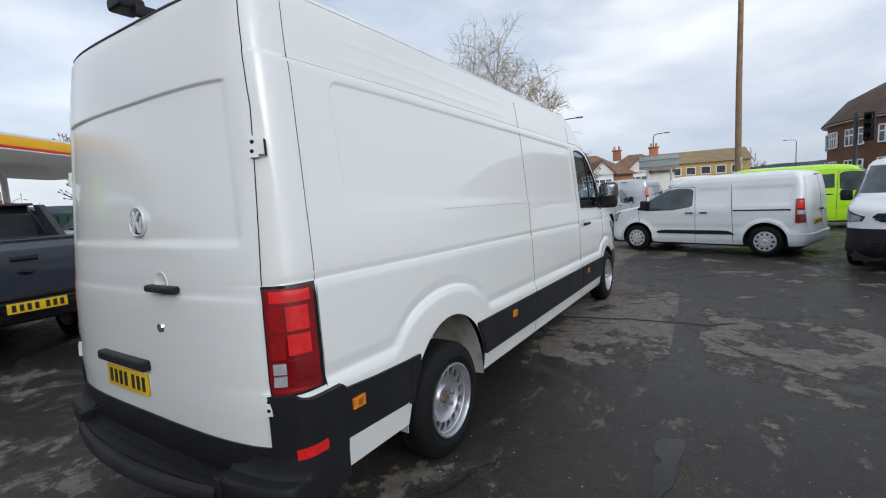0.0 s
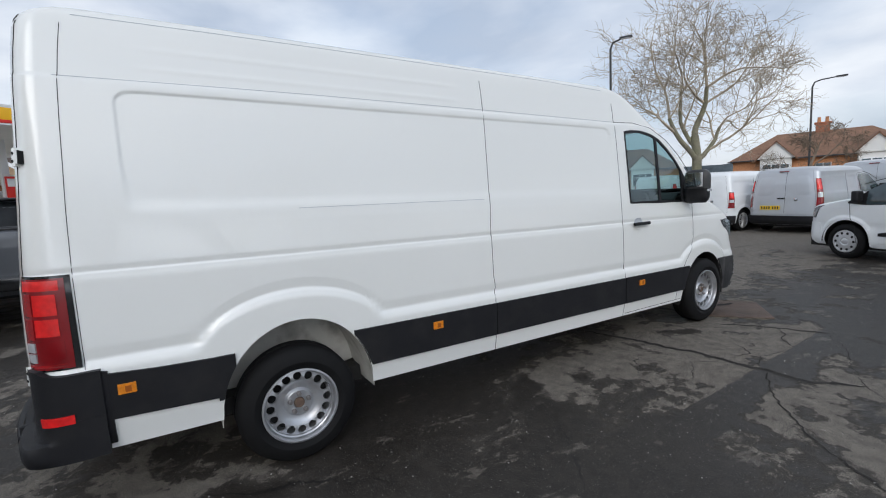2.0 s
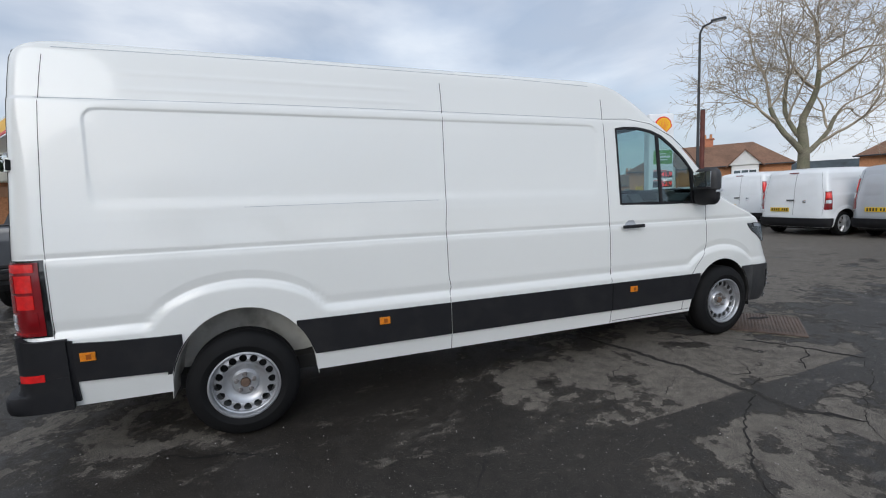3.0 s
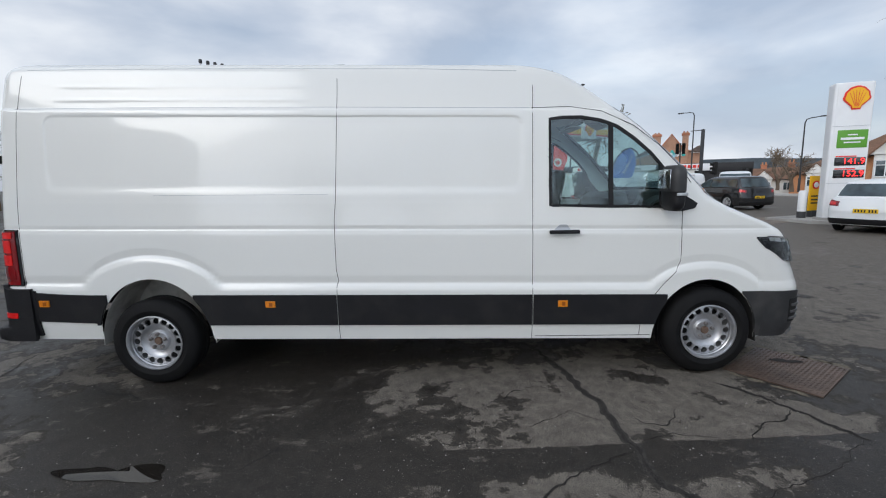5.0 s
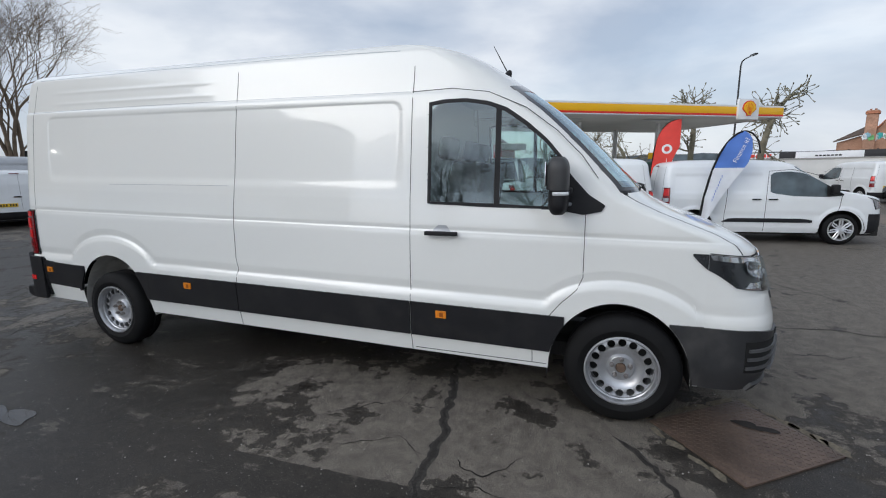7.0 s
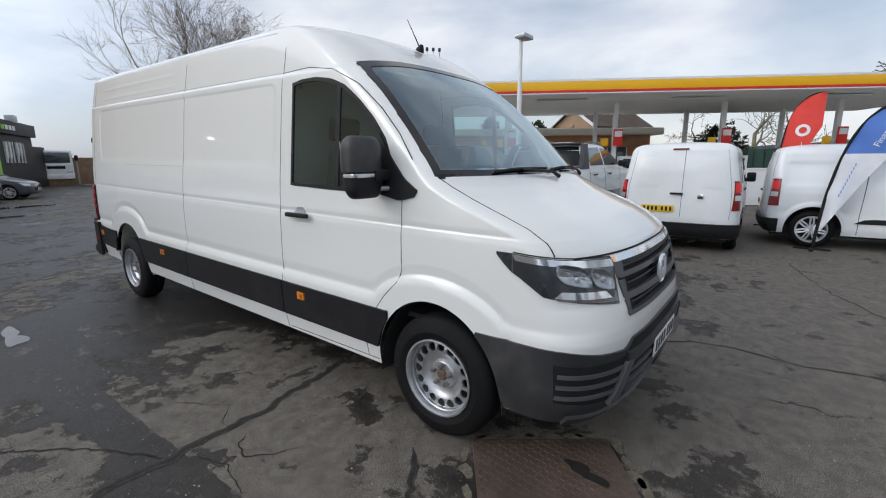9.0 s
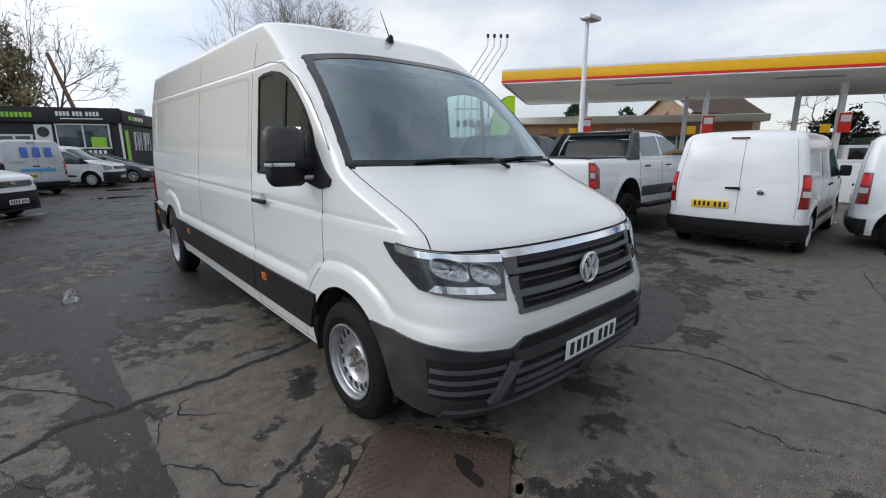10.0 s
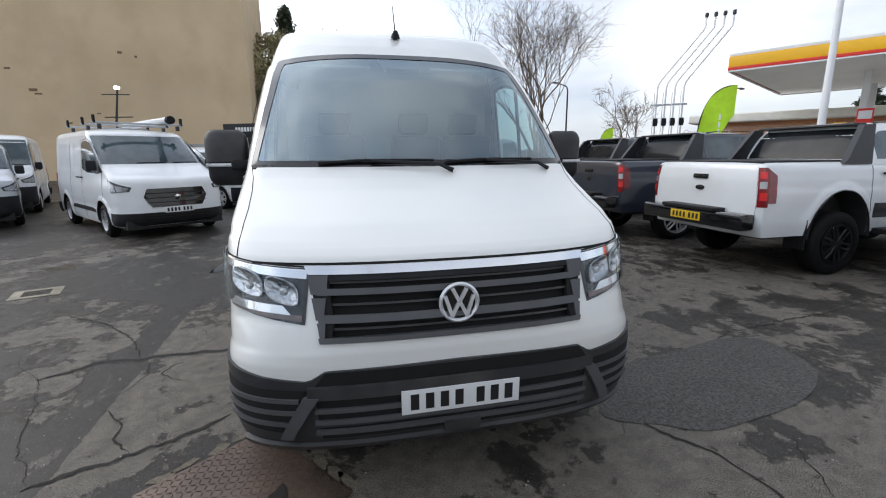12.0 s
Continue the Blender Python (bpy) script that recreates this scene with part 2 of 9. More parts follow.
    "bark": mat("pale_bark", (0.20, 0.18, 0.13), 0.95, vary=0.3, vscale=3, fine=0.3, fscale=25, bump=0.7, bscale=30, dirt=(0.10, 0.12, 0.05), dscale=1.5, damount=0.6),
    "palebark": mat("pale_twig_bark", (0.38, 0.32, 0.24), 0.95, vary=0.25, vscale=2),
    "barkdark": mat("twig_bark", (0.17, 0.13, 0.095), 0.95, vary=0.25, vscale=2),
    "leafdark": mat("conifer_green", (0.025, 0.04, 0.018), 0.8, vary=0.4, vscale=1.2, fine=0.4, fscale=20),
    "leafolive": mat("olive_foliage", (0.33, 0.30, 0.17), 0.8, vary=0.4, vscale=1.0, fine=0.4, fscale=20),
    "blackclad": mat("black_cladding", (0.016, 0.016, 0.018), 0.6, vary=0.2, vscale=1.5),
    "limesign": mat("lime_lettering", (0.30, 0.62, 0.05), 0.5, vary=0.05),
    "whitesign": mat("white_lettering", (0.8, 0.8, 0.8), 0.5, vary=0.03),
}


def glass_mat(name, tint, face):
    m = bpy.data.materials.new(name)
    m.use_nodes = True
    nt = m.node_tree
    nt.nodes.clear()
    out, mixn = nt.nodes.new("ShaderNodeOutputMaterial"), nt.nodes.new("ShaderNodeMixShader")
    tr, gl, lw = nt.nodes.new("ShaderNodeBsdfTransparent"), nt.nodes.new("ShaderNodeBsdfGlossy"), nt.nodes.new("ShaderNodeLayerWeight")
    power, fr = nt.nodes.new("ShaderNodeMath"), nt.nodes.new("ShaderNodeMapRange")
    tr.inputs["Color"].default_value = (*tint, 1)
    gl.inputs["Roughness"].default_value = 0.015
    gl.inputs["Color"].default_value = (0.80, 0.93, 1.0, 1)
    # reflectance rises from a tenth when seen square on to all at a grazing angle
    lw.inputs["Blend"].default_value = 0.5
    power.operation, power.inputs[1].default_value = 'POWER', 4.0
    fr.inputs["To Min"].default_value, fr.inputs["To Max"].default_value = face, 1.0
    nt.links.new(lw.outputs["Facing"], power.inputs[0])
    nt.links.new(power.outputs["Value"], fr.inputs["Value"])
    nt.links.new(fr.outputs["Result"], mixn.inputs["Fac"])
    nt.links.new(tr.outputs["BSDF"], mixn.inputs[1])
    nt.links.new(gl.outputs["BSDF"], mixn.inputs[2])
    nt.links.new(mixn.outputs["Shader"], out.inputs["Surface"])
    return m


M["glass"] = glass_mat("window_glass", (0.66, 0.80, 0.77), 0.11)
M["screen"] = glass_mat("windscreen_glass", (0.66, 0.84, 0.86), 0.27)
M["clear"] = glass_mat("clear_cover", (0.96, 0.97, 0.97), 0.03)


# ---------------- mesh helpers ----------------
def mesh_of(name, verts, faces, smooth=True, angle=35):
    me = bpy.data.meshes.new(name)
    me.from_pydata([tuple(map(float, v)) for v in verts], [], [tuple(int(i) for i in f) for f in faces])
    if smooth and len(me.polygons):
        me.shade_smooth()
        me.set_sharp_from_angle(angle=radians(angle))
    me.update()
    return me


def part(name, me, material, parent=None, label="", m=None):
    """Links a mesh as one object under a thing or a part."""
    if not isinstance(me, bpy.types.Mesh):
        bm, me = me, bpy.data.meshes.new(name)
        bm.normal_update()
        bm.to_mesh(me)
        bm.free()
        me.shade_smooth()
        me.set_sharp_from_angle(angle=radians(35))
    if isinstance(material, str):
        material = M[material]
    if not me.materials:
        me.materials.append(material)
    ob = new(name, me)
    if parent:
        ob.parent = parent
    if m is not None:
        ob.matrix_basis = m
    if label:
        tagged(ob, label)
    return ob


def thing(name, m, label, category, group="", kind=""):
    ob = new(name)
    ob.empty_display_size = 0.1
    ob.matrix_basis = m
    return tagged(ob, label, category, group, kind)


def box(sx, sy, sz, at=(0, 0, 0), bevel=0.0, seg=2):
    """A box of full sizes, its middle at the point."""
    bm = bmesh.new()
    bmesh.ops.create_cube(bm, size=1.0)
    bmesh.ops.scale(bm, vec=(sx, sy, sz), verts=bm.verts)
    if bevel:
        bmesh.ops.bevel(bm, geom=bm.edges[:], offset=bevel, segments=seg, affect='EDGES', profile=0.6)
    bmesh.ops.translate(bm, vec=at, verts=bm.verts)
    return bm


def tube(points, radii, sides=8, caps=True):
    """A mesh tube through points."""
    pts = [Vector(p) for p in points]
    radii = [float(r) for r in radii] if hasattr(radii, "__len__") else [float(radii)] * len(pts)
    verts, faces = [], []
    side = None
    for i, p in enumerate(pts):
        d = (pts[min(i + 1, len(pts) - 1)] - pts[max(i - 1, 0)]).normalized()
        if side is None:
            side = d.orthogonal().normalized()
        side = (side - d * side.dot(d)).normalized()
        up = d.cross(side)
        for k in range(sides):
            a = 2 * math.pi * k / sides
            verts.append(p + radii[i] * (math.cos(a) * side + math.sin(a) * up))
    for i in range(len(pts) - 1):
        for k in range(sides):
            a, b = i * sides + k, i * sides + (k + 1) % sides
            faces.append((a, b, b + sides, a + sides))
    if caps:
        faces.append(tuple(range(sides - 1, -1, -1)))
        faces.append(tuple(range((len(pts) - 1) * sides, len(pts) * sides)))
    return mesh_of("tube", verts, faces)


def lathe(profile, seg=40, axis="x"):
    """Turns (radius, along) pairs about an axis."""
    verts, faces = [], []
    for r, h in profile:
        for k in range(seg):
            a = 2 * math.pi * k / seg
            c, s = r * math.cos(a), r * math.sin(a)
            verts.append((h, c, s) if axis == "x" else (c, s, h))
    n = len(profile)
    for i in range(n - 1):
        for k in range(seg):
            a, b = i * seg + k, i * seg + (k + 1) % seg
            faces.append((a, a + seg, b + seg, b))
    return mesh_of("turned", verts, faces, angle=28)


def grid(pts, thick=0.0, flip=False, angle=35):
    """A sheet through an n x m array of points, with an optional thickness towards its back."""
    pts = np.asarray(pts, float)
    n, m = pts.shape[:2]
    idx = np.arange(n * m).reshape(n, m)
    quads = np.stack([idx[:-1, :-1], idx[1:, :-1], idx[1:, 1:], idx[:-1, 1:]], -1).reshape(-1, 4)
    if flip:
        quads = quads[:, ::-1]
    verts, faces = pts.reshape(-1, 3), quads.tolist()
    if thick:
        nor = np.cross(np.gradient(pts, axis=0), np.gradient(pts, axis=1))
        nor /= np.linalg.norm(nor, axis=-1, keepdims=True) + 1e-9
        if flip:
            nor = -nor
        back = (pts - nor * thick).reshape(-1, 3)
        verts = np.concatenate([verts, back])
        off = n * m
        faces += (quads[:, ::-1] + off).tolist()
        ring = np.r_[idx[0, :], idx[1:, -1], idx[-1, -2::-1], idx[-2:0:-1, 0]]
        for a, b in zip(ring, np.roll(ring, -1)):
            f = (a, b, b + off, a + off)
            faces.append(f if not flip else f[::-1])
    return mesh_of("sheet", verts, faces, angle=angle)


def join_meshes(list_of):
    verts, faces = [], []
    for me in list_of:
        o = len(verts)
        verts += [v.co[:] for v in me.vertices]
        faces += [tuple(i + o for i in p.vertices) for p in me.polygons]
    return mesh_of("joined", verts, faces)


def interp(x, table):
    return np.interp(x, [a for a, _ in table], [b for _, b in table])


def smooth(a, b, x):
    t = np.clip((x - a) / (b - a), 0, 1)
    return t * t * (3 - 2 * t)


class Shell:
    """A vehicle body as stacked plan outlines. Heading +y, rear axle at y = 0."""

    def __init__(self, front, rear, width, yrc, yfc, nose=0.4, tail=0.16, nr=3.0, nf=2.5, arches=(), zt=1.15, sill=0.34,
                 disp=None, rake=0.0, taper=None, yc=1.6, yd=0.6, rdisp=None):
        self.f, self.r, self.wd = front, rear, width
        self.yrc0, self.yfc0, self.nose, self.tail, self.nr, self.nf = yrc, yfc, nose, tail, nr, nf
        self.arches, self.zt, self.sill, self.disp, self.rake = arches, zt, sill, disp, rake
        self.taper = taper or (lambda y: 0 * y)
        self.yc, self.yd, self.extra, self.rdisp = yc, yd, (), rdisp

    def yf(self, z): return interp(z, self.f)

    def yr(self, z): return interp(z, self.r)

    def yfc(self, z): return np.minimum(self.yfc0, self.yf(z) - np.minimum(self.nose, 0.6 * interp(z, self.wd)))

    def yrc(self, z): return np.maximum(self.yrc0, self.yr(z) + np.minimum(self.tail, 0.5 * interp(z, self.wd)))

    def place(self, x, y, z):
        return np.stack(np.broadcast_arrays(x, y, z - self.rake * (y - 2.2)), -1)

    def xside(self, y, z):
        x = interp(z, self.wd) - self.taper(y)
        return x + self.disp(y, z) if self.disp else x

    def side(self, y, z, out=0.0, s=1):
        y, z = np.asarray(y, float), np.asarray(z, float)
        return self.place(s * (self.xside(y, z) + out), y, z)

    def nfz(self, z): return interp(z, self.nf) if hasattr(self.nf, "__len__") else self.nf

    def front(self, p, z, out=0.0):
        """p: -1 to 1 across the front; the sign is the side."""
        p, z = np.asarray(p, float), np.asarray(z, float)
        ph = np.abs(p) * math.pi / 2
        yc = self.yfc(z)
        w, d = self.xside(yc, z), self.yf(z) - yc
        e = 2 / self.nfz(z)
        x, y = np.sign(p) * w * np.sin(ph) ** e, yc + d * np.maximum(np.cos(ph), 0) ** e
        return self.place(x + out * np.sin(ph) * np.sign(p), y + out * np.cos(ph), z)

    def rear(self, p, z, out=0.0):
        p, z = np.asarray(p, float), np.asarray(z, float)
        ph = np.abs(p) * math.pi / 2
        yc = self.yrc(z)
        w, d = self.xside(yc, z), yc - self.yr(z)
        x, y = np.sign(p) * w * np.sin(ph) ** (2 / self.nr), yc - d * np.maximum(np.cos(ph), 0) ** (2 / self.nr)
        if self.rdisp:
            y = y - self.rdisp(x, z)
        return self.place(x + out * np.sin(ph) * np.sign(p), y - out * np.cos(ph), z)

    def front_p(self, x, z):
        """The p at which the front has the given x."""
        w = self.xside(self.yfc(z), z)
        return np.sign(x) * np.arcsin(np.clip(np.abs(x) / w, 0, 1) ** (self.nfz(z) / 2)) / (math.pi / 2)

    def rear_p(self, x, z):
        w = self.xside(self.yrc(z), z)
        return np.sign(x) * np.arcsin(np.clip(np.abs(x) / w, 0, 1) ** (self.nr / 2)) / (math.pi / 2)

    def stations(self, step):
        s = list(np.arange(self.yrc0, self.yfc0, step)) + [self.yfc0] + list(self.extra)
        for yc, rx, zc, top in self.arches:
            s += [yc - rx - 0.002, yc + rx + 0.002] + list(yc + rx * np.sin(np.linspace(-math.pi / 2, math.pi / 2, 25)))
        return np.array(sorted(set(np.round(s, 4))))

    def mesh(self, levels, step=0.05, nr=14, nf=18, holes=()):
        """holes: functions of points that tell which faces to leave out."""
        levels = np.asarray(levels, float)
        st = self.stations(step)
        zbot = np.full(len(st), self.sill)
        for yc, rx, zc, top in self.arches:
            inside = np.abs(st - yc) <= rx + 1e-6
            zbot[inside] = np.maximum(self.sill, zc + (top - zc) * np.sqrt(np.clip(1 - ((st[inside] - yc) / rx) ** 2, 0, 1)))
        rows = []
        for zl in levels:
            z = np.where(zl < self.zt, zbot + (zl - self.sill) * (self.zt - zbot) / (self.zt - self.sill), zl)
            y = st + (self.yrc(zl) - self.yrc0) * np.clip((self.yd - st) / (self.yd - self.yrc0), 0, 1) \
                + (self.yfc(zl) - self.yfc0) * np.clip((st - self.yc) / (self.yfc0 - self.yc), 0, 1)
            a = self.rear(np.linspace(0, 1, nr)[:-1], np.full(nr - 1, zl))
            b = self.side(y, z)
            c = self.front(np.linspace(1, 0, nf)[1:], np.full(nf - 1, zl))
            rows.append(np.concatenate([a, b, c]))
        half = np.array(rows)
        n = half.shape[1]
        other = half[:, n - 2:0:-1].copy()
        other[..., 0] *= -1
        full = np.concatenate([half, other], 1)
        L, K = full.shape[:2]
        idx = np.arange(L * K).reshape(L, K)
        nxt = np.roll(idx, -1, 1)
        quads = np.stack([idx[:-1], nxt[:-1], nxt[1:], idx[1:]], -1).reshape(-1, 4)
        verts = full.reshape(-1, 3)
        if holes:
            mid = verts[quads].mean(1)
            keep = np.ones(len(quads), bool)
            for h in holes:
                keep &= ~h(mid)
            quads = quads[keep]
        faces = quads.tolist()
        faces.append(tuple(idx[-1]))
        return mesh_of("shell", verts, faces, angle=40)

    def side_patch(self, y0, y1, zlow, zhigh, out=0.006, thick=0.012, n=24, m=8, s=1):
        """zlow and zhigh: heights, or tables of (y, z)."""
        y = np.linspace(y0, y1, n)
        lo = interp(y, zlow) if hasattr(zlow, "__len__") else np.full(n, zlow)
        hi = interp(y, zhigh) if hasattr(zhigh, "__len__") else np.full(n, zhigh)
        t = np.linspace(0, 1, m)
        z = lo[:, None] + (hi - lo)[:, None] * t
        return grid(self.side(np.repeat(y[:, None], m, 1), z, out, s), thick, flip=s < 0)

    def front_patch(self, corners, out=0.006, thick=0.012, n=20, m=8):
        """corners: (x, z) lower left, lower right, upper right, upper left as x grows to +x."""
        a, b = np.linspace(0, 1, n)[:, None], np.linspace(0, 1, m)[None, :]
        (x0, z0), (x1, z1), (x2, z2), (x3, z3) = corners
        z = (1 - a) * (1 - b) * z0 + a * (1 - b) * z1 + a * b * z2 + (1 - a) * b * z3
        p = [self.front_p(x, zz) for x, zz in corners]
        pp = (1 - a) * (1 - b) * p[0] + a * (1 - b) * p[1] + a * b * p[2] + (1 - a) * b * p[3]
        return grid(self.front(pp, z, out), thick, flip=True)

    def rear_patch(self, corners, out=0.006, thick=0.012, n=16, m=8):
        a, b = np.linspace(0, 1, n)[:, None], np.linspace(0, 1, m)[None, :]
        (x0, z0), (x1, z1), (x2, z2), (x3, z3) = corners
        z = (1 - a) * (1 - b) * z0 + a * (1 - b) * z1 + a * b * z2 + (1 - a) * b * z3
        p = [self.rear_p(x, zz) for x, zz in corners]
        pp = (1 - a) * (1 - b) * p[0] + a * (1 - b) * p[1] + a * b * p[2] + (1 - a) * b * p[3]
        return grid(self.rear(pp, z, out), thick)

    def side_line(self, pts, width=0.006, out=0.0015, s=1):
        """A thin strip along (y, z) points on the side."""
        pts = np.asarray(pts, float)
        k = np.concatenate([np.linspace(pts[i], pts[i + 1], max(2, int(np.hypot(*(pts[i + 1] - pts[i])) / 0.04)), endpoint=False)
                            for i in range(len(pts) - 1)] + [pts[-1:]])
        d = np.gradient(k, axis=0)
        d /= np.linalg.norm(d, axis=1, keepdims=True) + 1e-9
        nrm = np.stack([-d[:, 1], d[:, 0]], 1) * width / 2
        both = np.stack([k - nrm, k + nrm], 1)
        return grid(self.side(both[..., 0], both[..., 1], out, s), 0.004, flip=s < 0)


def ring_patch(outer, inner, thick=0.006, flip=False):
    """A closed frame between two loops of points."""
    o, i = np.asarray(outer), np.asarray(inner)
    pts = np.stack([np.concatenate([o, o[:1]]), np.concatenate([i, i[:1]])], 1)
    return grid(pts, thick, flip)


def holed_disc(rim, h, n):
    """A dished wheel disc with n round holes near its edge."""
    r0, r1, rm, rh, m = rim - 0.078, rim - 0.025, rim - 0.051, 0.0252, 16
    verts, faces = [], []

    def height(r):
        return h - 0.044 - 0.008 * float(smooth(rim - 0.055, rim - 0.025, r)) - 0.004 * (1 - float(smooth(r0, r0 + 0.015, r)))
    half = math.pi / n
    known = {}

    def vert(x, r, ang):
        co = (x, r * math.cos(ang), r * math.sin(ang))
        key = tuple(round(c * 4000) for c in co)
        if key not in known:
            known[key] = len(verts)
            verts.append(co)
        return known[key]
    for k in range(n):
        mid = 2 * half * k
        rows = []
        for j in range(m):
            t = 2 * math.pi * j / m
            c, d = math.cos(t), math.sin(t)
            q = 1 / max(abs(c), abs(d))
            row = []
            for u, v in ((c * q, d * q), (c * rh / (rm * half), d * rh / (0.5 * (r1 - r0)))):
                ang, r = mid + half * u, 0.5 * (r0 + r1) + 0.5 * (r1 - r0) * v
                row.append(vert(height(r), r, ang))
            row.append(vert(height(r) - 0.012, r, ang))
            rows.append(row)
        for j in range(m):
            a, b = rows[j], rows[(j + 1) % m]
            faces += [(a[0], b[0], b[1], a[1]), (a[1], b[1], b[2], a[2])]
    # the dished middle joins the inner edge of the ring of holes
    turns = [2 * half * k + half * u for k in range(n) for u in (-1.0, -math.tan(math.pi / 8), 0.0, math.tan(math.pi / 8))]
    rings = [[vert(x, r, a) for a in turns] for r, x in ((r0, height(r0)), (rim - 0.088, h - 0.060), (rim - 0.112, h - 0.072), (0.088, h - 0.074), (0.080, h - 0.060), (0.074, h - 0.056), (0.034, h - 0.056), (0.030, h - 0.08))]
    for a, b in zip(rings, rings[1:]):
        faces += [(a[k], b[k], b[(k + 1) % len(a)], a[(k + 1) % len(a)]) for k in range(len(a))]
    return mesh_of("holes", verts, faces, angle=28)


def wheel(parent, x, y, r, width, s, style="steel", spokes=16, name="wheel"):
    """A wheel whose outer face looks to s (+1 or -1) along x."""
    w = new(name)
    w.empty_display_size = 0.1
    w.parent = parent
    w.matrix_basis = pose(x, y, r) if s > 0 else pose(x, y, r, 0, 0, 180)
    rim = r * (0.62 if style != "alloy" else 0.70)
    h = width / 2
    part("tyre", lathe([(rim, h - 0.015), (rim + 0.012, h - 0.004), (rim + 0.35 * (r - rim), h + 0.008), (r - 0.035, h - 0.004), (r - 0.012, h - 0.022),
                        (r, h - 0.045), (r, 0.02), (r - 0.006, 0.015), (r - 0.006, -0.015), (r, -0.02), (r, -h + 0.045), (r - 0.012, -h + 0.022), (rim + 0.02, -h), (rim, -h + 0.02)], 56), "rubber", w)
    if style == "steel":
        # pressed steel disc with a ring of round holes and a stepped rim lip
        part("rim", lathe([(rim + 0.004, h - 0.012), (rim + 0.006, h + 0.003), (rim - 0.004, h + 0.005), (rim - 0.009, h - 0.003), (rim - 0.013, h - 0.012), (rim - 0.015, h - 0.030), (rim - 0.022, h - 0.036), (rim - 0.026, h - 0.056),
                           (rim - 0.03, h - 0.10), (rim - 0.03, -h + 0.02), (rim, -h + 0.01)], 64), "steel", w)
        part("wheel_disc", holed_disc(rim, h, spokes), "steel", w)
        part("brake_shadow", lathe([(rim - 0.03, h - 0.13), (0.0, h - 0.13)], 32), "linerdark", w)
        part("hub_cap", lathe([(0.031, h - 0.09), (0.031, h - 0.050), (0.026, h - 0.044), (0.0, h - 0.046)], 24), "rust", w, "rusty hub centre")
        for k in range(5):
            a = 2 * math.pi * k / 5 + 0.3
            part("wheel_bolt", lathe([(0.0155, h - 0.058), (0.0145, h - 0.036), (0.010, h - 0.026), (0.0, h - 0.026)], 8), "bolt", w, m=pose(0, 0.058 * math.cos(a), 0.058 * math.sin(a)))
    elif style == "cap":
        part("wheel_trim", lathe([(rim + 0.006, h - 0.006), (rim + 0.004, h + 0.006), (rim - 0.02, h + 0.008), (rim - 0.03, h + 0.002), (rim - 0.07, h + 0.010), (0.075, h + 0.012), (0.06, h + 0.004), (0.045, h + 0.01), (0.0, h + 0.012)], 48), "alloy", w)
        for k in range(10):
            a = 2 * math.pi * k / 10
            part("trim_slot", lathe([(0.024, h + 0.0115), (0.020, h + 0.0125), (0, h + 0.0125)], 10), "linerdark", w, m=pose(0, (rim - 0.048) * math.cos(a), (rim - 0.048) * math.sin(a)))
    else:
        met = "blackalloy" if style == "black" else "alloy"
        part("rim", lathe([(rim + 0.006, h - 0.008), (rim + 0.004, h + 0.004), (rim - 0.015, h + 0.004), (rim - 0.028, h - 0.03), (rim - 0.03, -h + 0.02)], 48), met, w)
        part("brake_shadow", lathe([(rim - 0.03, h - 0.09), (0.0, h - 0.09)], 32), "linerdark", w)
        for k in range(spokes):
            a = 2 * math.pi * k / spokes
            t = 0.5 * (1 if k % 2 else -1) * 0.25
            c, s2 = math.cos(a), math.sin(a)
            e, f2 = math.cos(a + t), math.sin(a + t)
            part("spoke", tube([(h - 0.012, 0.03 * c, 0.03 * s2), (h - 0.006, 0.5 * rim * c, 0.5 * rim * s2), (h - 0.014, (rim - 0.018) * e, (rim - 0.018) * f2)], [0.020, 0.015, 0.018], 6), met, w)
        part("hub_cap", lathe([(0.05, h - 0.02), (0.045, h + 0.002), (0.0, h + 0.004)], 20), met, w)
    return w


def bars_row(parent, x0, z0, height, pattern, material, depth=0.003, y=0.0, name="plate_character"):
    """Plain bars for writing that is not spelt out. Faces -y; pattern: widths, negative for gaps."""
    x = x0
    for wv in pattern:
        if wv > 0:
            part(name, box(wv, depth, height, (x + wv / 2, y, z0)), material, parent)
        x += abs(wv)


PLATE_BARS = [0.036, -0.028] * 4 + [-0.03] + [0.036, -0.028] * 2 + [0.036]


def number_plate(parent, m, rear=True):
    """A plate facing -y in its own frame."""
    pl = part("number_plate", box(0.52, 0.006, 0.111, (0, 0, 0), 0.002), "yellowplate" if rear else "whiteplate", parent, "yellow number plate" if rear else "white number plate", m)
    bars_row(pl, -0.222, 0, 0.072, PLATE_BARS, "char", 0.002, -0.0038)
    return pl


def text_mesh(body, size, extrude=0.004):
    cu = bpy.data.curves.new("lettering", 'FONT')
    cu.body, cu.size, cu.extrude, cu.align_x, cu.align_y = body, size, extrude, 'CENTER', 'CENTER'
    ob = bpy.data.objects.new("lettering", cu)
    scene.collection.objects.link(ob)
    me = bpy.data.meshes.new_from_object(ob.evaluated_get(bpy.context.evaluated_depsgraph_get()))
    bpy.data.objects.remove(ob)
    return me

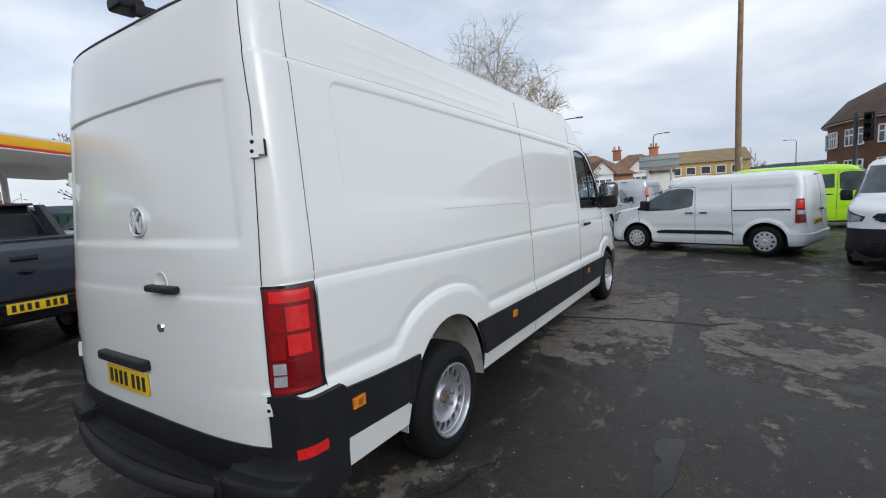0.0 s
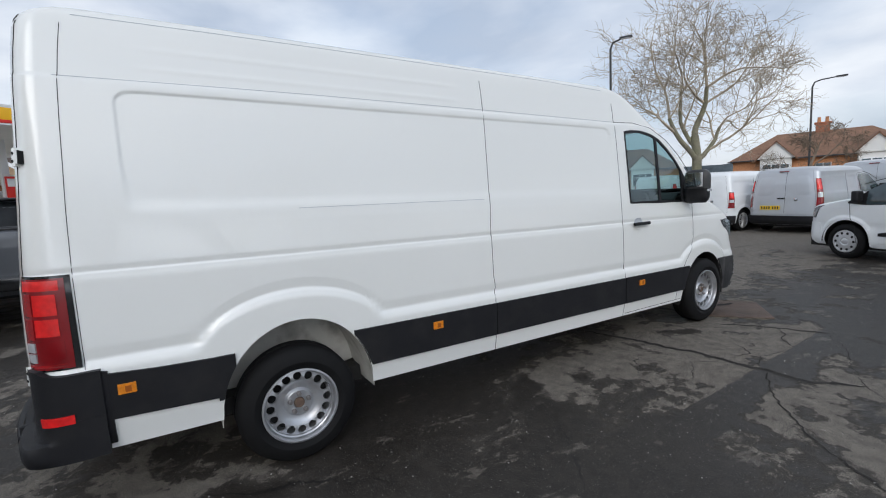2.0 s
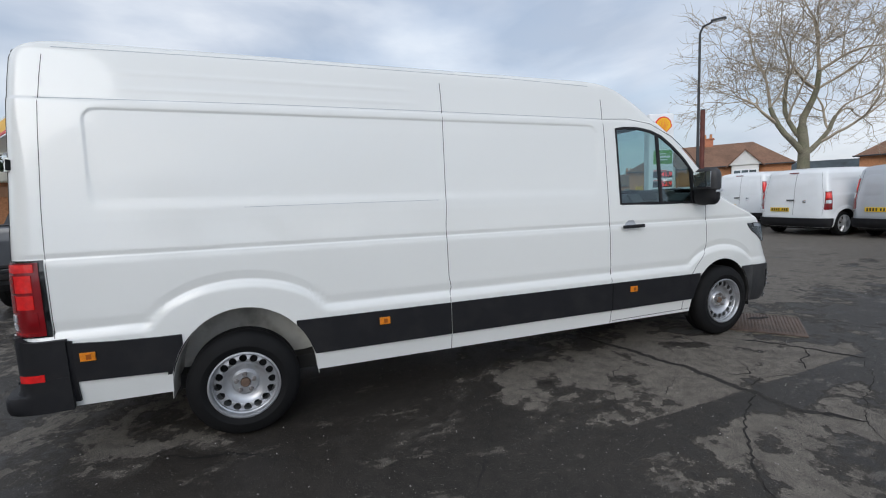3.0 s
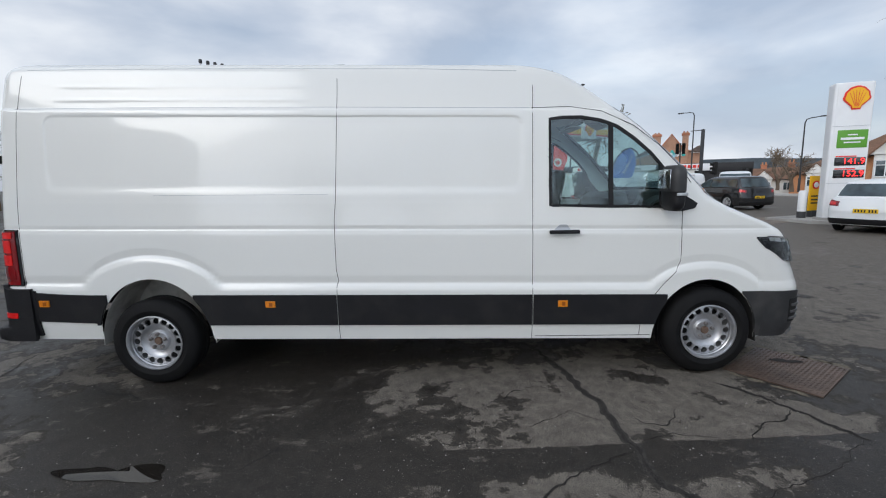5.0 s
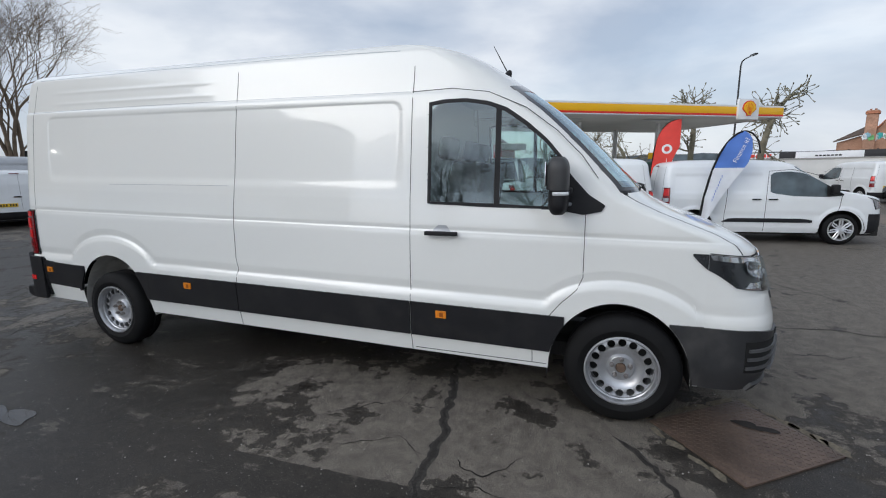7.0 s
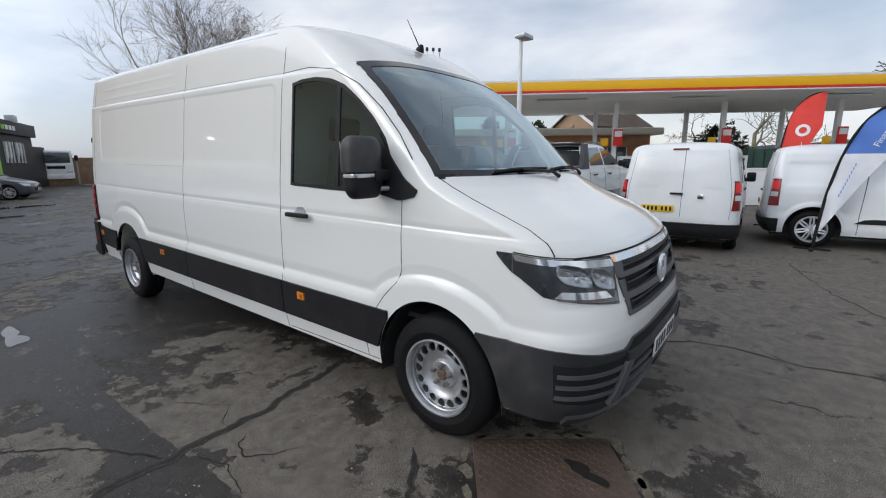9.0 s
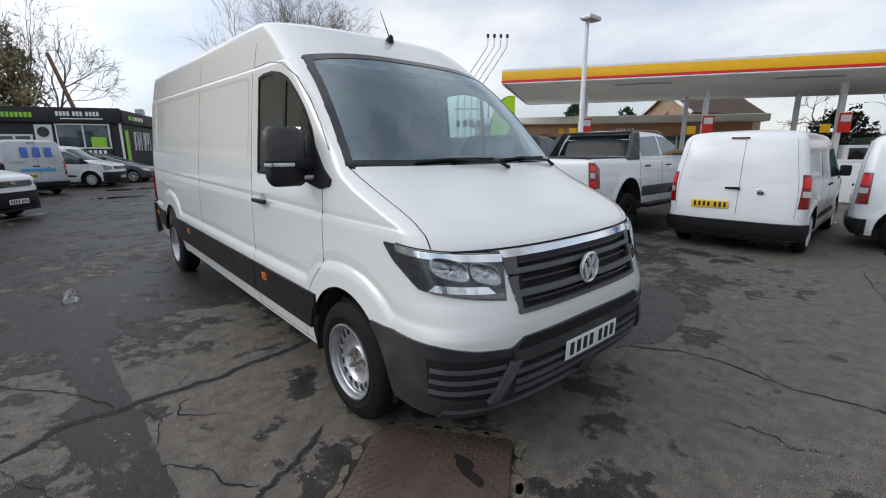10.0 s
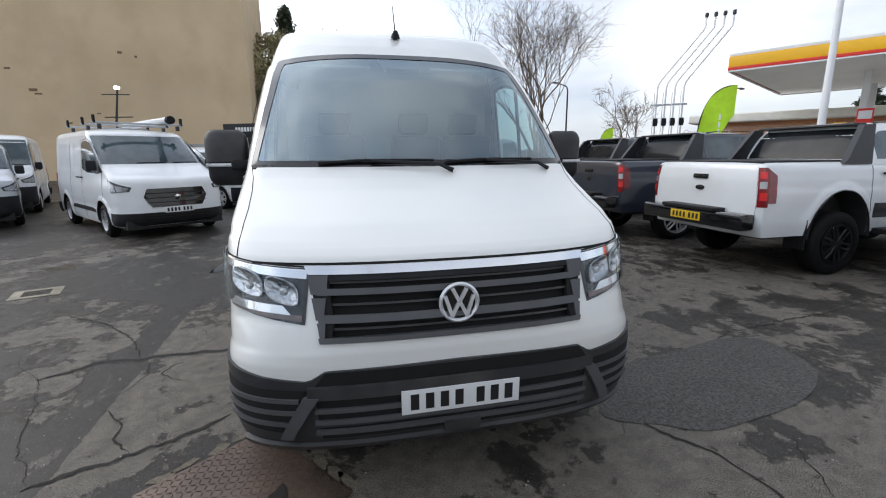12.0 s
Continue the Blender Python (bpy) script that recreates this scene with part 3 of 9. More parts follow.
# ---------------- the large white panel van ----------------
RAKE = 0.018
VAN_FRONT = [(0.30, 5.22), (0.34, 5.33), (0.40, 5.385), (0.50, 5.41), (0.72, 5.42), (0.80, 5.42), (0.90, 5.405), (1.00, 5.375), (1.10, 5.345), (1.17, 5.315), (1.20, 5.275), (1.24, 5.20), (1.28, 5.12),
             (1.34, 4.96), (1.40, 4.81), (1.46, 4.69), (1.51, 4.62), (1.56, 4.58), (1.63, 4.51), (1.74, 4.40), (1.846, 4.29), (1.94, 4.185), (2.04, 4.07), (2.13, 3.95), (2.227, 3.81), (2.32, 3.68),
             (2.403, 3.55), (2.45, 3.46), (2.49, 3.34), (2.52, 3.20), (2.54, 3.05), (2.555, 2.85), (2.57, 2.55), (2.578, 2.2)]
VAN_REAR = [(0.30, -1.20), (0.5, -1.25), (0.7, -1.258), (0.9, -1.256), (1.1, -1.248), (1.25, -1.238), (1.5, -1.215), (1.8, -1.19), (2.05, -1.170), (2.29, -1.148), (2.40, -1.136), (2.445, -1.12),
            (2.475, -1.09), (2.50, -1.04), (2.525, -0.94), (2.55, -0.74), (2.57, -0.4), (2.578, 0.1)]
VAN_WIDTH = [(0.30, 0.955), (0.34, 0.975), (0.47, 1.0), (0.72, 1.008), (0.9, 1.005), (1.2, 0.998), (1.3, 0.992), (1.44, 0.982), (1.7, 0.956), (2.0, 0.925), (2.12, 0.910), (2.2, 0.897), (2.3, 0.880), (2.40, 0.862),
             (2.46, 0.849), (2.485, 0.838), (2.505, 0.818), (2.522, 0.78), (2.538, 0.70), (2.555, 0.56), (2.57, 0.36), (2.578, 0.1)]
VAN_ARCHES = ((0.03, 0.445, 0.36, 0.845), (4.46, 0.425, 0.36, 0.835))


def van_relief(y, z):
    """Pressed panel, swage lines, wheel arch flares and gutter of the side."""
    d = np.zeros(np.broadcast(y, z).shape)
    # rounded panel: crisp at the top and ends, soft along the bottom
    qy, qz = np.abs(y - 1.125) - 1.785, np.abs(z - 1.815) - 0.225
    edge = np.hypot(np.maximum(qy, 0), np.maximum(qz, 0)) + np.minimum(np.maximum(qy, qz), 0) - 0.075
    soft = 0.012 + 0.055 * (1 - smooth(1.50, 1.75, z))
    d = d - 0.0065 * (1 - smooth(-soft, 0.25 * soft, edge))
    fade = 1 - smooth(4.95, 5.1, y)
    d = d + (0.0035 * (1 - smooth(1.190, 1.236, z)) - 0.0045 * np.clip((1.266 - z) / 0.030, 0, 1) * smooth(1.228, 1.238, z)) * fade
    crest = np.full(np.shape(d), 0.805)
    for yc, a, zc, top in ((0.03, 0.56, 0.70, 1.03), (4.45, 0.53, 0.62, 0.975)):
        crest = np.maximum(crest, np.where(np.abs(y - yc) < a, zc + (top - zc) * np.sqrt(np.clip(1 - ((y - yc) / a) ** 2, 0, 1)), 0))
    fade = 1 - smooth(4.85, 5.0, y)
    d = d + 0.013 * (1 - smooth(crest - 0.060, crest + 0.002, z)) * fade
    d = d - 0.008 * np.clip((crest + 0.062 - z) / 0.056, 0, 1) * smooth(crest - 0.02, crest + 0.006, z) * fade
    d = d - 0.008 * smooth(2.155, 2.172, z)
    d = d + 0.0022 * (np.exp(-((z - 2.235) / 0.014) ** 2) + np.exp(-((z - 2.335) / 0.014) ** 2)) * smooth(-0.72, -0.45, y) * (1 - smooth(1.15, 1.40, y))
    return d


def van_rear_relief(x, z):
    """Sunken upper panel and waist crease of the rear doors; negative is inwards."""
    qx, top = np.abs(x) - 0.81 + 0.10 * np.clip(z - 1.45, 0, 1), 2.072 - 0.02 * np.abs(x) ** 3
    inside = (1 - smooth(-0.03, 0.004, qx)) * (1 - smooth(top - 0.012, top + 0.004, z)) * smooth(1.385, 1.43, z)
    return -0.009 * inside + 0.004 * (1 - smooth(1.165, 1.195, z)) * (1 - smooth(0.84, 0.92, np.abs(x)))


van_shell = Shell(VAN_FRONT, VAN_REAR, VAN_WIDTH, -0.985, 4.93, nose=0.30, tail=0.17, nr=3.65, nf=[(0.3, 3.4), (0.75, 3.4), (0.92, 2.7), (1.2, 2.4), (1.5, 2.5), (2.0, 2.6)], rdisp=van_rear_relief, arches=VAN_ARCHES, zt=1.15, sill=0.34,
                  disp=van_relief, rake=RAKE, taper=lambda y: 0.055 * np.clip(y - 4.2, 0, 9) ** 2 + 0.02 * np.clip(-0.2 - y, 0, 9), yc=1.6, yd=0.6)
van_shell.extra = (-0.745, -0.738, -0.731, -0.724, -0.717, -0.710, -0.70, 2.955, 2.962, 2.969, 2.976, 2.983, 2.99)
DOOR_TOP = [(3.20, 2.085), (3.30, 2.10), (3.45, 2.10), (3.60, 2.075), (3.72, 2.03), (3.85, 1.94), (3.98, 1.83), (4.08, 1.715), (4.14, 1.58), (4.16, 1.42)]
DOOR_LOW = [(3.20, 1.425), (4.16, 1.412)]


def door_loop(grow, s, out):
    """The side window's outline, grown by some metres."""
    ys = np.linspace(3.20, 4.16, 36)
    lo, hi = np.stack([ys, interp(ys, DOOR_LOW)], 1), np.stack([ys, interp(ys, DOOR_TOP)], 1)
    loop = np.concatenate([lo, hi[::-1]])
    c = np.array([3.62, 1.70])
    d = loop - c
    loop = c + d * (1 + grow / np.linalg.norm(d, axis=1, keepdims=True))
    return van_shell.side(loop[:, 0], loop[:, 1], out, s)


def screen_loop(gx, gz, out):
    """The windscreen's outline, grown by some metres."""
    bx, tx, bz, tz = 0.925 + gx, 0.815 + gx, 1.525 - gz, 2.235 + gz
    xs = np.linspace(-1, 1, 40)
    low = [(x * bx, bz + 0.0 * x * x) for x in xs]
    right = [(bx + (tx - bx) * t, bz + (tz - 0.06 - bz) * t) for t in np.linspace(0.05, 1, 14)]
    top = [(x * (tx - 0.01), tz - 0.055 * abs(x) ** 3) for x in xs[::-1]]
    left = [(-x, z) for x, z in right[::-1]]
    loop = np.array(low + right[:-1] + top + left[1:])
    return van_shell.front(van_shell.front_p(loop[:, 0], loop[:, 1]), loop[:, 1], out)


def van_holes():
    def unrake(p):
        return p[:, 2] + RAKE * (p[:, 1] - 2.2)

    def door(p):
        z = unrake(p)
        return (np.abs(p[:, 0]) > 0.8) & (p[:, 1] > 3.195) & (p[:, 1] < 4.17) & (z > interp(p[:, 1], DOOR_LOW) - 0.01) & (z < interp(p[:, 1], DOOR_TOP) + 0.012)

    def screen(p):
        z = unrake(p)
        half = np.interp(z, [1.52, 2.2, 2.24], [0.935, 0.825, 0.81])
        return (p[:, 1] > 3.6) & (z > 1.51) & (z < 2.245 - 0.055 * np.clip(np.abs(p[:, 0]) / 0.8, 0, 1) ** 3) & (np.abs(p[:, 0]) < half) & (p[:, 1] > van_shell.yfc(z) + 0.02)

    def grille(p):
        z = unrake(p)
        return (p[:, 1] > 5.2) & (z > 0.862) & (z < 1.11) & (np.abs(p[:, 0]) < 0.555)

    return door, screen, grille


def rounded_case(x, y, z0, z1, hx, hy, dome):
    """A mirror case: rounded-square rings; a positive dome rounds the top, a negative one the bottom."""
    rows = []
    for t in np.linspace(0, 1, 12):
        z = z0 + (z1 - z0) * t
        q = np.clip((z - (z1 - 1.6 * dome)) / (1.6 * dome), 0, 1) if dome > 0 else np.clip(((z0 - 1.6 * dome) - z) / (-1.6 * dome), 0, 1) if dome < 0 else 0.0
        k = math.sqrt(max(0.0, 1 - float(q) ** 2 * 0.93))
        ring = []
        for a in np.linspace(0, 2 * math.pi, 29)[:-1]:
            c, d = math.cos(a), math.sin(a)
            e = (abs(c) ** 3.2 + abs(d) ** 3.2) ** (-1 / 3.2)
            ring.append((x + hx * (0.55 + 0.45 * k) * c * e, y + hy * (0.35 + 0.65 * k) * d * e, z))
        rows.append(ring)
    n = len(rows[0])
    verts = [v for r in rows for v in r]
    faces = [(i * n + j, i * n + (j + 1) % n, (i + 1) * n + (j + 1) % n, (i + 1) * n + j) for i in range(len(rows) - 1) for j in range(n)]
    faces += [tuple(range(n - 1, -1, -1)), tuple(range((len(rows) - 1) * n, len(rows) * n))]
    return mesh_of("case", verts, faces, angle=50)


def badge_lines(r):
    """Slanting bars inside a round badge."""
    half = (((-0.42, 0.84), (-0.02, 0.08)), ((-0.84, 0.42), (-0.44, -0.80)), ((-0.44, -0.80), (-0.03, 0.02)))
    return [tuple((s * y * r, z * r) for y, z in pair) for s in (1, -1) for pair in half]


def build_van():
    sh = van_shell
    van = thing("panel_van", pose(0, 0, 0), "large white high-roof panel van with dark side strips", "van")
    levels = np.unique(np.round(np.concatenate([np.arange(0.34, 2.42, 0.02), np.arange(0.70, 1.10, 0.01), np.arange(1.205, 1.275, 0.005), np.arange(2.20, 2.38, 0.007), [1.175, 1.185, 1.39, 1.41, 1.43, 1.445, 1.455, 2.045, 2.053, 2.058, 2.063, 2.067, 2.072, 2.077, 2.085, 2.095, 2.105, 2.112, 2.155, 2.165, 2.172], np.linspace(2.42, 2.578, 18)]), 4))
    part("body", sh.mesh(levels, 0.03, 44, 34, van_holes()), "paint", van)
    # wheel housings and floor
    for yc, rx, zc, top in VAN_ARCHES:
        for s in (1, -1):
            a = np.linspace(0, math.pi, 25)
            pts = np.array([[(s * x, yc + (rx + 0.012) * math.cos(t), zc - RAKE * (yc - 2.2) - 0.06 + (top - zc + 0.07) * math.sin(t)) for t in a] for x in (0.60, 0.985)])
            part("wheel_housing", grid(pts, 0.004, flip=s > 0), "liner" if yc < 2 else "linerdark", van)
            wall = np.array([[(s * 0.60, yc + k * (rx + 0.012) * math.cos(t), 0.16 + k * (zc - 0.16 + (top - zc + 0.05) * math.sin(t))) for t in a] for k in (0.3, 1)])
            part("inner_wing", grid(wall, 0.003, flip=s < 0), "liner" if yc < 2 else "linerdark", van)
    part("underbody", box(1.5, 5.9, 0.10, (0, 1.95, 0.36)), "under", van)
    for y in (0.0, 4.49):
        part("axle", tube([(-0.8, y, 0.345), (0.8, y, 0.345)], 0.05), "under", van)
    for s in (1, -1):
        part("rear_spring", tube([(s * 0.62, -0.75, 0.46), (s * 0.62, -0.3, 0.36), (s * 0.62, 0.3, 0.36), (s * 0.62, 0.8, 0.46)], 0.03, 6), "under", van)
    # wheels
    for s in (1, -1):
        for y in (0.0, 4.49):
            wheel(van, s * 0.905, y, 0.356, 0.225, s)
    # rubbing strips, marker lamps, seams, handles on both sides
    for s in (1, -1):
        for y0, y1, lo, hi in ((-0.895, -0.43, [(-0.895, 0.50), (-0.43, 0.485)], [(-0.895, 0.735), (-0.70, 0.722), (-0.43, 0.715)]), (0.50, 1.495, 0.468, 0.716), (1.505, 3.052, 0.468, 0.716), (3.064, 4.00, 0.468, 0.716)):
            part("rubbing_strip", sh.side_patch(y0, y1, lo, hi, 0.014, 0.02, 30, 6, s), "plastic", van, "dark grey plastic rubbing strip")
        # strip ends that follow the wheel arches
        for yc, rx, zc, top, y0, y1 in ((0.03, 0.445, 0.36, 0.845, 0.36, 0.50), (0.03, 0.445, 0.36, 0.845, -0.43, -0.33), (4.46, 0.425, 0.36, 0.835, 4.00, 4.13)):
            ys = np.linspace(y0, y1, 10)
            edge = zc + (top - zc) * np.sqrt(np.clip(1 - ((ys - yc) / rx) ** 2, 0, 1)) * 0.995 + 0.004
            lo = np.where(np.abs(ys - yc) < rx, np.maximum(edge, 0.468), 0.468)
            t = np.linspace(0, 1, 6)
            z = lo[:, None] + np.maximum(0.716 - lo, 0.004)[:, None] * t
            part("rubbing_strip_end", grid(sh.side(np.repeat(ys[:, None], 6, 1), z, 0.015, s), 0.022, flip=s < 0), "plastic", van)
        for y, z in ((-0.825, 0.648), (0.97, 0.643), (3.295, 0.645)):
            lens = part("marker_lamp", sh.side_patch(y - 0.038, y + 0.038, z - 0.025, z + 0.025, 0.024, 0.014, 6, 4, s), "amber", van, "amber side marker lamp")
            part("marker_bulb", sh.side_patch(y - 0.008, y + 0.018, z - 0.016, z + 0.014, 0.026, 0.004, 3, 3, s), "amberdark", lens)
        seams = [[(1.50, 0.342), (1.50, 0.79), (1.515, 0.83), (1.50, 0.92), (1.50, 1.30), (1.515, 1.45), (1.545, 2.17), (1.55, 2.30), (1.55, 2.40)],
                 [(3.058, 0.342), (3.058, 1.42), (3.065, 2.17), (3.07, 2.27), (3.07, 2.35)],
                 [(4.235, 1.40), (4.235, 0.98), (4.20, 0.90), (4.10, 0.80), (4.035, 0.715)],
                 [(3.058, 2.175), (3.35, 2.185), (3.60, 2.15), (3.85, 2.04), (4.05, 1.89), (4.20, 1.74), (4.30, 1.60)],
                 [(-0.978, 0.74), (-0.976, 1.24), (-0.967, 1.54), (-0.957, 1.74), (-0.948, 1.94), (-0.937, 2.14), (-0.922, 2.29), (-0.905, 2.42)], [(4.235, 1.40), (4.235, 1.37)], [(3.085, 0.362), (4.02, 0.37)], [(3.93, 0.37), (3.93, 0.465)]]
        for k in seams:
            part("panel_gap", sh.side_line(k, 0.0042 if k[0][0] > -0.9 else 0.003, 0.0012, s), "gap", van)
        part("gutter_seam", sh.side_line([(-0.955, 2.165), (0.3, 2.178), (1.5, 2.18), (3.05, 2.176)], 0.0035, 0.0012, s), "galv", van)
        part("roof_seam", sh.side_line([(-0.86, 2.468), (0.5, 2.478), (2.2, 2.478), (2.95, 2.462)], 0.004, 0.0012, s), "galv", van)
        part("moulding_line", sh.side_line([(0.10, 1.50), (0.8, 1.505), (1.46, 1.508)], 0.003, 0.001, s), "galv", van)
        # door handle: grip over a grey patch that paints the white recess's shade
        y0 = 3.30
        part("handle_recess", sh.side_patch(y0 - 0.07, y0 + 0.055, 1.215, [(y0 - 0.07, 1.235), (y0 - 0.03, 1.272), (y0 + 0.03, 1.272), (y0 + 0.055, 1.235)], 0.004, 0.006, 10, 5, s), "silver", van)
        part("door_handle", box(0.03, 0.235, 0.030, (s * 1.035, y0, 1.218 - RAKE * (y0 - 2.2)), 0.010, 3), "plastic", van, "black door handle")
        # side window
        part("window_glass", sh.side_patch(3.205, 4.155, DOOR_LOW, DOOR_TOP, -0.004, 0, 40, 12, s), "glass", van)
        part("window_seal", ring_patch(door_loop(0.016, s, 0.003), door_loop(-0.010, s, 0.003), 0.012, flip=s < 0), "plastic", van, "black rubber window seal")
        part("window_divider", sh.side_patch(3.655, 3.69, DOOR_LOW, [(3.6, 2.06), (3.72, 2.02)], 0.002, 0.012, 3, 10, s), "plastic", van)
        # mirror sail, arm and head
        part("mirror_sail", sh.side_patch(4.05, 4.345, [(4.05, 1.405), (4.22, 1.375), (4.33, 1.40), (4.345, 1.43)], [(4.05, 1.75), (4.14, 1.62), (4.25, 1.50), (4.345, 1.44)], 0.014, 0.02, 16, 6, s), "plastic", van, "black mirror mounting panel")
        mir = part("door_mirror", rounded_case(s * 1.130, 4.075, 1.500, 1.690, 0.122, 0.064, 0.05), "plastic2", van, "black two-part door mirror")
        part("mirror_lower_case", rounded_case(s * 1.125, 4.08, 1.355, 1.462, 0.118, 0.058, -0.045), "plastic", mir)
        part("mirror_waist", rounded_case(s * 1.125, 4.08, 1.458, 1.504, 0.117, 0.055, 0.0), "plastic", mir)
        part("mirror_indicator", box(0.16, 0.020, 0.022, (s * 1.145, 4.132, 1.480), 0.006, 2), "clearlens", mir, "clear indicator strip")
        part("mirror_indicator_end", box(0.020, 0.08, 0.022, (s * 1.237, 4.092, 1.480), 0.006, 2), "clearlens", mir)
        part("mirror_arm", box(0.16, 0.07, 0.06, (s * 1.02, 4.12, 1.48), 0.018, 3), "plastic", mir)
        part("mirror_arm_rod", tube([(s * 1.08, 4.10, 1.405), (s * 0.99, 4.14, 1.405)], 0.013, 8), "galv", mir)
        part("mirror_glass", box(0.18, 0.006, 0.14, (s * 1.130, 4.008, 1.590), 0.002), "chrome", mir)
        # tail lamp round the rear corner
        def tail(p0, p1, z0, z1, out, thick, s=s):
            a, b = np.linspace(0, 1, 14)[:, None], np.linspace(0, 1, 8)[None]
            y = -0.905 + 0 * a
            pp = (p0 + (p1 - p0) * a) + 0 * b
            return grid(sh.rear(s * pp, z0 + (z1 - z0) * b + 0 * a, out), thick, flip=s < 0)
        lampo = part("tail_lamp", tail(0.632, 0.992, 0.795, 1.222, 0.012, 0.02), "redlens", van, "tall red tail lamp")
        part("tail_lamp_surround", tail(0.622, 1.0, 0.786, 1.234, 0.006, 0.01), "gloss", lampo)
        for u0, u1, v0, v1, glass, o in ((0.42, 0.90, 0.17, 0.40, "redbright", 0.018), (0.42, 0.90, 0.44, 0.63, "redbright", 0.018), (0.10, 0.95, 0.02, 0.13, "redbright", 0.016), (0.06, 0.36, 0.16, 0.40, "redmid", 0.016),
                                         (0.06, 0.36, 0.43, 0.66, "redmid", 0.016), (0.07, 0.34, 0.70, 0.80, "clearlens", 0.018), (0.07, 0.34, 0.82, 0.92, "clearlens", 0.018), (0.38, 0.94, 0.68, 0.90, "redlens", 0.016), (0.06, 0.94, 0.945, 0.975, "redmid", 0.018)):
            part("lamp_lens", tail(0.632 + 0.36 * u0, 0.632 + 0.36 * u1, 1.222 - 0.427 * v1, 1.222 - 0.427 * v0, o, 0.008), glass, lampo)
        # headlamp: wraps from the grille round the corner
        def head(c, out, thick, n=30, m=10, s=s):
            (x0, z0), (x1, z1), (x2, z2), (x3, z3) = c
            a, b = np.linspace(0, 1, n)[:, None], np.linspace(0, 1, m)[None]
            z = (1 - a) * ((1 - b) * z0 + b * z3) + a * ((1 - b) * z1 + b * z2)
            p = (1 - a) * ((1 - b) * x0 + b * x3) + a * ((1 - b) * x1 + b * x2)
            return grid(sh.front(s * p, z, out), thick, flip=s > 0)
        low = float(sh.front_p(0.622, 0.95))

        def lamp_sheet(inset, out, thick):
            main = head(((low + inset, 0.917 + inset), (0.84, 0.976 + inset), (0.84, 1.160 - inset), (low + inset, 1.134 - inset)), out, thick, 20, 8)
            outer = head(((0.84, 0.976 + inset), (0.999, 1.075 + inset), (0.999, 1.170 - inset), (0.84, 1.160 - inset)), out, thick, 12, 8)
            tip = sh.side_patch(4.845, 4.93, [(4.845, 1.158), (4.88, 1.120 + inset), (4.93, 1.075 + inset)], 1.170 - inset, out, thick, 8, 5, s)
            return join_meshes([main, outer, tip])
        hl = part("headlamp", lamp_sheet(0.0, 0.004, 0.012), "lampdark", van, "clear headlamp with dark housing")
        # two bowls with ribbed walls, a bright upper blade, a clear lower strip and the cover
        for x0, ang, zc in ((0.705, 22, 1.045), (0.845, 40, 1.058)):
            at = sh.front(s * float(sh.front_p(x0, zc)), zc, 0.004)
            # a dished, faceted reflector of rounded-square outline round a small bulb cap
            dish = []
            for r, out in ((1.0, 0.0185), (0.95, 0.0195), (0.86, 0.014), (0.62, 0.009), (0.36, 0.0065), (0.14, 0.006)):
                ring = []
                for k in range(33):
                    c, d = math.cos(k * math.pi / 16), math.sin(k * math.pi / 16)
                    q = r / (abs(c) ** 3.2 + abs(d) ** 3.2) ** (1 / 3.2)
                    zz = zc + (0.052 if d > 0 else 0.046) * q * d + 0.10 * (x0 - 0.69) + 0.018 * q * c
                    facet = 0.0016 * ((k * 7) % 5) / 4 if 0.3 < r < 0.9 else 0.0
                    ring.append(sh.front(s * float(sh.front_p(x0 + 0.066 * q * c, zz)), zz, out + facet))
                dish.append(ring)
            part("reflector", grid(np.array(dish), 0.001, flip=s < 0), "reflector", hl, "chrome lamp reflector")
            part("bulb_cap", lathe([(0.015, 0.0), (0.015, 0.010), (0.010, 0.014), (0.0, 0.015)], 14), "clearlens", hl, m=Matrix.Translation(at) @ pose(0, 0, 0, 0, 0, 90 - s * ang))
        part("lamp_blade", head(((low + 0.050, 0.957), (0.775, 0.976), (0.725, 1.006), (low + 0.085, 0.992)), 0.012, 0.006, 14, 3), "chrome", hl)
        part("day_light", head(((low + 0.006, 1.096), (0.985, 1.138), (0.998, 1.167), (low + 0.006, 1.131)), 0.010, 0.006, 22, 3), "chrome", hl)
        part("indicator", head(((low + 0.010, 0.932), (0.76, 0.966), (0.78, 0.980), (low + 0.010, 0.955)), 0.010, 0.006, 14, 3), "smokelens", hl)
        part("lamp_cover", lamp_sheet(0.003, 0.022, 0), "clear", hl, "clear plastic lamp cover")
        part("grille_corner", head(tuple((float(sh.front_p(a, b)), b) for a, b in ((0.53, 0.846), (0.565, 0.846), (0.612, 1.114), (0.53, 1.114))), 0.004, 0.02, 8, 8), "gap", van)
        # stepped ends of the grille ribs
        for z0, z1, xi0, xi1, xo0, xo1 in ((1.03, 1.112, 0.535, 0.525, 0.595, 0.607), (0.932, 1.022, 0.55, 0.537, 0.580, 0.593), (0.852, 0.926, 0.55, 0.545, 0.567, 0.578)):
            c = tuple((float(sh.front_p(a, b)), b) for a, b in ((xi0, z0), (xo0, z0 + 0.006), (xo1, z1), (xi1, z1)))
            part("grille_wing", head(c, 0.010, 0.03, 6, 5), "ribplastic", van)
        part("lamp_top_gap", head(((low, 1.136), (0.998, 1.172), (0.998, 1.178), (low, 1.142)), 0.003, 0.003, 24, 2), "gap", van)
        # hood side gap
        ph = [(0.905, 1.165), (0.902, 1.20), (0.895, 1.27), (0.893, 1.33), (0.900, 1.40), (0.910, 1.455), (0.925, 1.505)]
